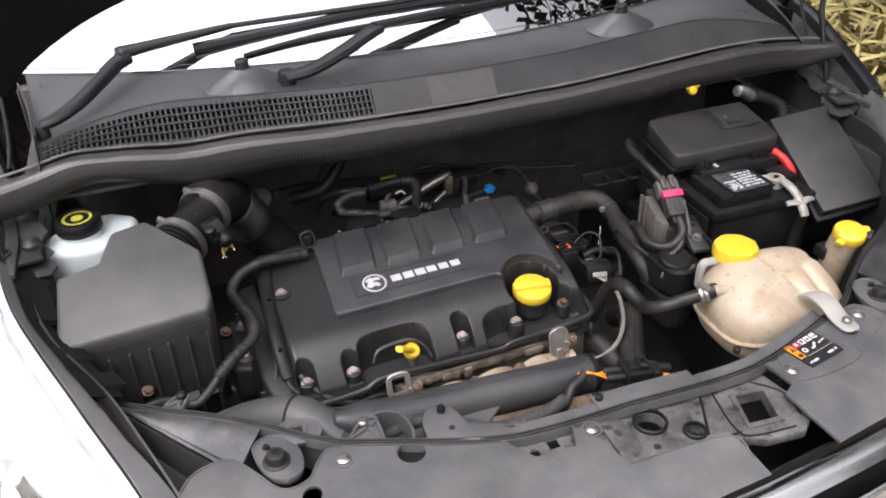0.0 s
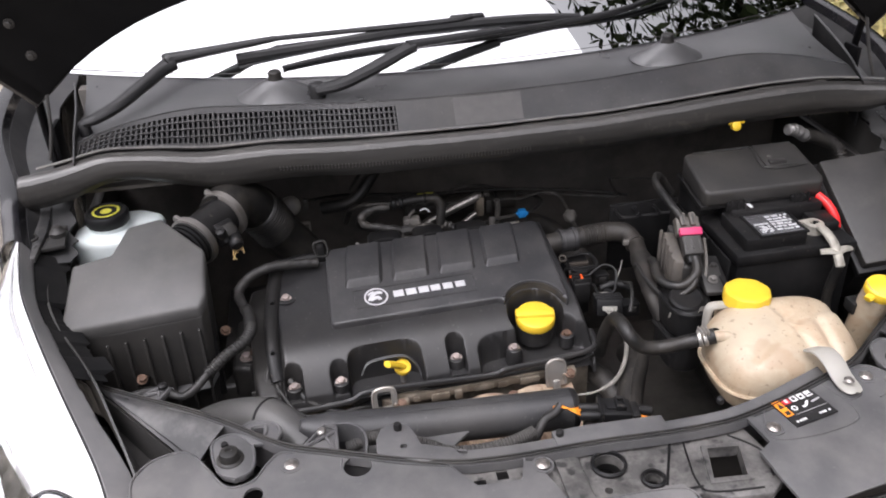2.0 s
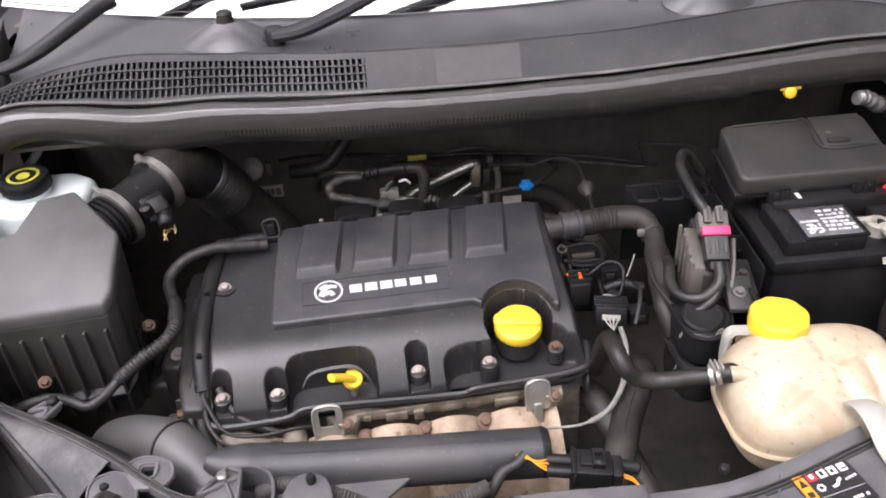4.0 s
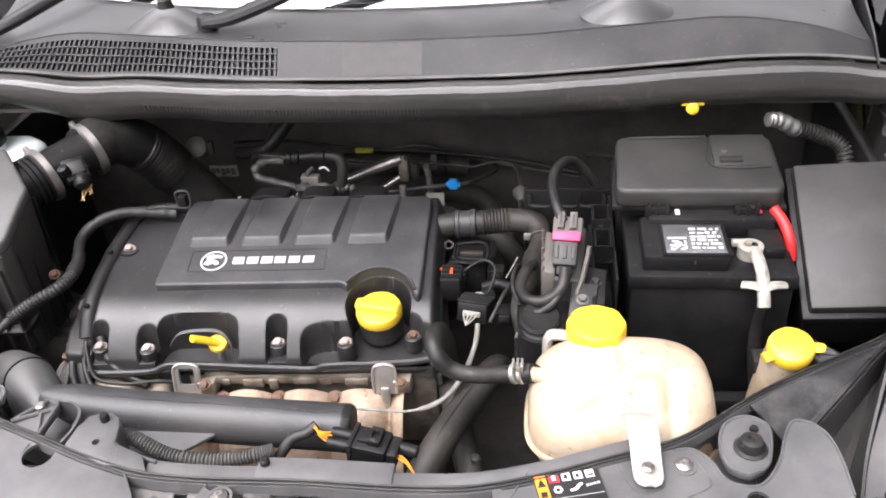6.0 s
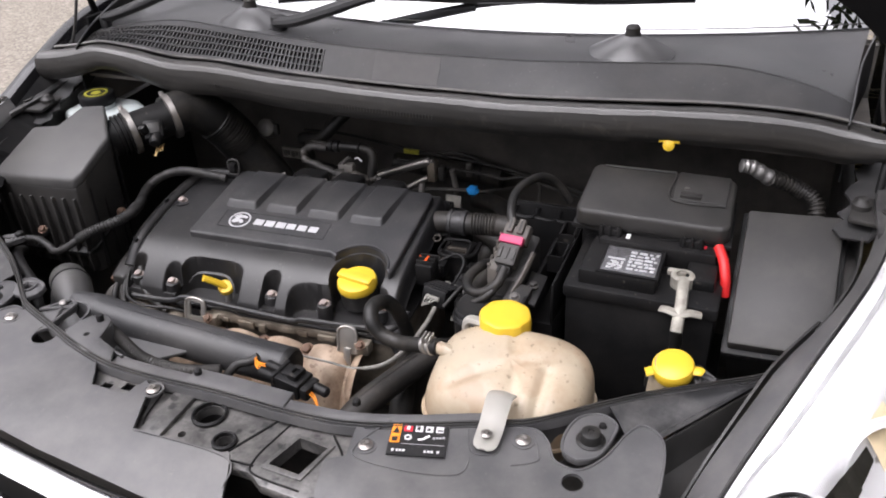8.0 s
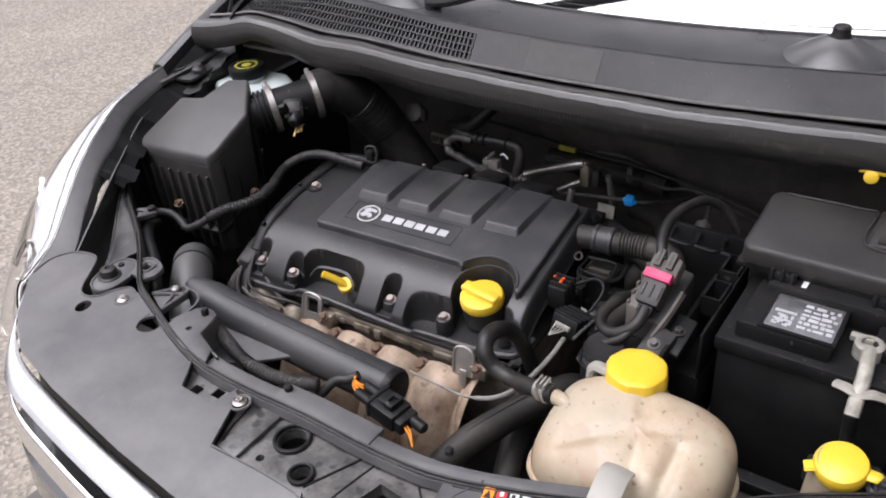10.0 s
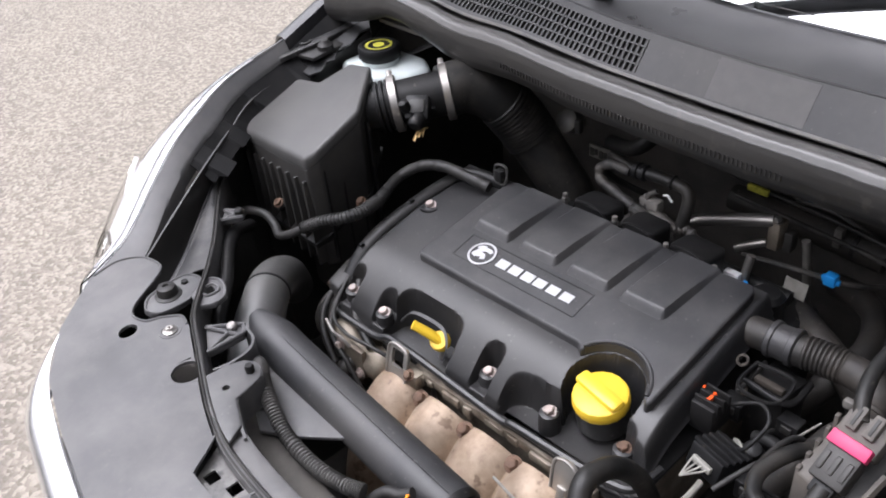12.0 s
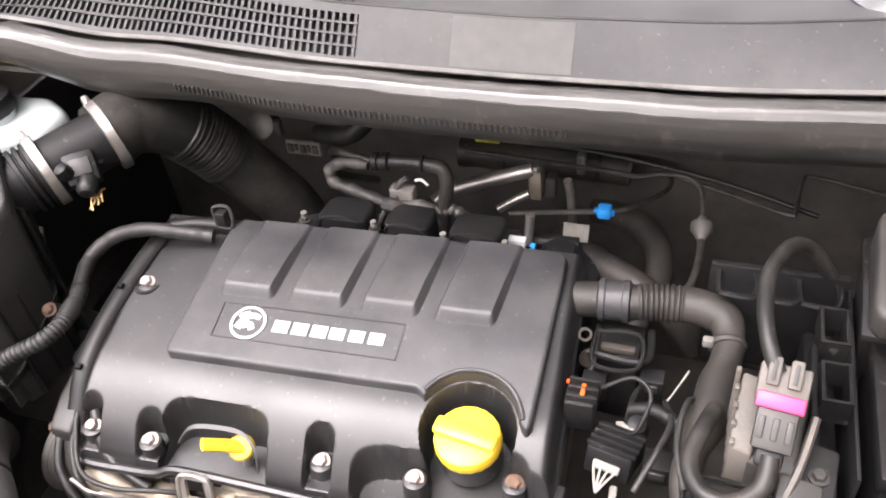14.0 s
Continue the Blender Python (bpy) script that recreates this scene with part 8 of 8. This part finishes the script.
part("lower_arm", sweep([(-0.284, 0.606, 1.094), (-0.245, 0.604, 1.100), (-0.190, 0.618, 1.116), (-0.130, 0.645, 1.134), (-0.108, 0.655, 1.138)], lambda t: 0.0135 + 0.002 * math.sin(t * 3), 22, 10, flat=0.7), M_WIPER, wr)
part("upper_arm", sweep([(-0.118, 0.654, 1.142), (-0.09, 0.662, 1.142), (0.06, 0.70, 1.140)], lambda t: 0.0125 - 0.004 * t, 14, 10, flat=0.7), M_WIPER, wr)
part("rod", sweep([(0.055, 0.70, 1.140), (0.165, 0.722, 1.140), (0.298, 0.745, 1.146), (0.43, 0.785, 1.165)], 0.0045, 18, 8, flat=0.6), M_WIPER, wr)
part("blade", sweep([(-0.340, 0.702, 1.108), (-0.248, 0.704, 1.119), (-0.145, 0.704, 1.126), (0.032, 0.706, 1.132), (0.165, 0.722, 1.136), (0.298, 0.745, 1.142), (0.44, 0.80, 1.164)], lambda t: 0.0030 + 0.0022 * min(1, t * 4), 34, 8, flat=1.2), M_WIPER, wr)

# ---- service label on the right trim cover ----
lt = thing("service_label", (0.26, -0.06, 0.86), "black air conditioning label with orange and red symbols", "label")
LB = Matrix.Translation((0.265, -0.070, 0.8602)) @ Matrix.Rotation(radians(14), 4, "Z") @ Matrix.Scale(0.9, 4)
part("sheet", box(-0.036, 0.036, -0.026, 0.026, -0.0008, 0.0006, 0.0, m=LB), M_CAM, lt)
part("orange_panel", box(-0.035, -0.023, -0.006, 0.025, 0.0008, 0.0016, 0.0, m=LB), M_ORANGE, lt)
part("red_panel", box(-0.020, -0.009, 0.014, 0.025, 0.0008, 0.0016, 0.0, m=LB), M_REDP, lt)
part("warning_mark", prism([(-0.0335, 0.010), (-0.0245, 0.010), (-0.029, 0.021)], 0.0016, 0.0022, 0), M_CAM, lt, m=LB)
part("warning_mark", box(-0.0325, -0.0255, -0.004, 0.003, 0.0016, 0.0022, 0.0, m=LB), M_CAM, lt)
part("symbol", box(-0.0165, -0.0125, 0.0165, 0.0225, 0.0016, 0.0022, 0.0, m=LB), M_LABEL, lt)
for k in range(3):
    x0 = -0.0055 + 0.0130 * k
    part("symbol", box(x0, x0 + 0.0095, 0.0145, 0.0245, 0.0008, 0.0014, 0.0, m=LB), M_LABEL, lt)
    part("symbol_figure", box(x0 + 0.002, x0 + (0.006 if k < 2 else 0.0085), 0.0165, 0.0225 - 0.002 * k, 0.0014, 0.0020, 0.0, m=LB), M_CAM, lt)
part("snow_symbol", lathe([(0.0046, 0), (0.0046, 0.0006), (0.0026, 0.0006), (0.0026, 0)], LB @ Vector((-0.013, 0.004, 0.0008)), seg=6, hoop=True), M_LABEL, lt)
part("can_symbol", sweep([LB @ Vector((0.000, 0.001, 0.0010)), LB @ Vector((0.006, 0.002, 0.0010)), LB @ Vector((0.010, 0.006, 0.0010)), LB @ Vector((0.014, 0.008, 0.0010))], 0.0016, 14, 6, flat=0.3), M_LABEL, lt)
for k in range(4):
    part("print_bar", box(0.018 + 0.004 * k, 0.0208 + 0.004 * k, 0.003 + 0.0006 * k, 0.0058 + 0.0006 * k, 0.0008, 0.0014, 0.0, m=LB), M_PRINT, lt)
part("hairline", box(-0.020, 0.034, -0.0075, -0.0069, 0.0008, 0.0012, 0.0, m=LB), M_PRINT, lt)
for x0 in (-0.030, -0.0245, -0.0205, -0.0165, 0.010, 0.0145, 0.0185, 0.026):
    part("print_bar", box(x0, x0 + 0.0030, -0.0205, -0.0170, 0.0008, 0.0014, 0.0, m=LB), M_LABEL, lt)


# ---- planting beside the car ----
def grass_clump(cx, cy, n, seed):
    rnd = random.Random(seed)
    bm = bmesh.new()
    for _ in range(n):
        x, y = cx + rnd.gauss(0, 0.22), cy + rnd.gauss(0, 0.22)
        a, ln, w = rnd.uniform(0, 6.28), rnd.uniform(0.5, 1.05), rnd.uniform(0.012, 0.034)
        lean, h = rnd.uniform(0.15, 0.7), rnd.uniform(0.35, 0.75)
        prev = None
        for k in range(6):
            t = k / 5
            p = Vector((x + math.cos(a) * ln * lean * t * t * 1.3, y + math.sin(a) * ln * lean * t * t * 1.3, h * ln * (t * 1.6 - t * t * 0.85)))
            s = Vector((-math.sin(a), math.cos(a), 0)) * w * (1 - t * 0.85)
            cur = (bm.verts.new(p - s), bm.verts.new(p + s + Vector((0, 0, 0.004))))
            if prev:
                bm.faces.new((prev[0], prev[1], cur[1], cur[0]))
            prev = cur
    return bm


for i, (cx, cy) in enumerate(((1.45, 1.1), (1.75, 1.7), (1.35, 2.2), (1.95, 2.4), (1.5, 2.8), (2.2, 1.5), (1.95, 0.8), (2.3, 3.2), (1.4, 3.5), (2.4, 1.9), (2.65, 2.4), (2.5, 2.9), (3.1, 2.6), (3.3, 3.2), (1.75, 4.1))):
    solo("dry_grass", grass_clump(cx, cy, 190, i), M_LEAF, "yellowing broad strap-leaved plant beside the car", "grass", kind="stuff", sharp=180)


def tree(cx, cy, h, seed, spread=2.7, tall=0.9, leaves=15000, label="dark leafy tree overhanging the car"):
    rnd = random.Random(seed)
    ob = thing("tree", (cx, cy, 0), label, "tree")
    tr = sweep([(cx, cy, -0.1), (cx + 0.1, cy, h * 0.4), (cx, cy + 0.1, h * 0.8)], lambda t: 0.22 * (1 - 0.7 * t), 16, 10)
    for k in range(9):
        a = k * 0.9 + rnd.uniform(-0.2, 0.2)
        z = h * rnd.uniform(0.35, 0.75)
        sweep([(cx, cy, z), (cx + math.cos(a) * 0.9, cy + math.sin(a) * 0.9, z + 0.7), (cx + math.cos(a) * 2.0, cy + math.sin(a) * 2.0, z + 1.1)], lambda t: 0.07 * (1 - 0.8 * t), 10, 6, tr)
    part("trunk", tr, M_BARK, ob)
    bm = bmesh.new()
    for _ in range(leaves):
        a, r, z = rnd.uniform(0, 6.28), spread * rnd.random() ** 0.6, max(-1.45 * tall, min(1.6 * tall, rnd.gauss(0, tall)))
        lump = 1 + 0.4 * noise.noise(Vector((math.cos(a) * 2, math.sin(a) * 2, z)))
        p = Vector((cx + math.cos(a) * r * lump, cy + math.sin(a) * r * lump, h * 0.82 + z * lump))
        s = rnd.uniform(0.06, 0.13)
        u = Vector((rnd.gauss(0, 1), rnd.gauss(0, 1), rnd.gauss(0, 1))).normalized()
        v = u.orthogonal().normalized()
        bm.faces.new([bm.verts.new(p + u * s), bm.verts.new(p + v * s * 0.5), bm.verts.new(p - u * s), bm.verts.new(p - v * s * 0.5)])
    part("crown", bm, M_GREENLEAF, ob, sharp=180)


tree(4.9, 1.7, 5.1, 3)
for cx, cy, seed in ((3.9, -1.3, 11), (4.3, 0.6, 12), (4.4, 4.0, 13)):
    tree(cx, cy, 2.3, seed, 1.35, 0.75, 9000, "dense dark evergreen shrub beside the car")
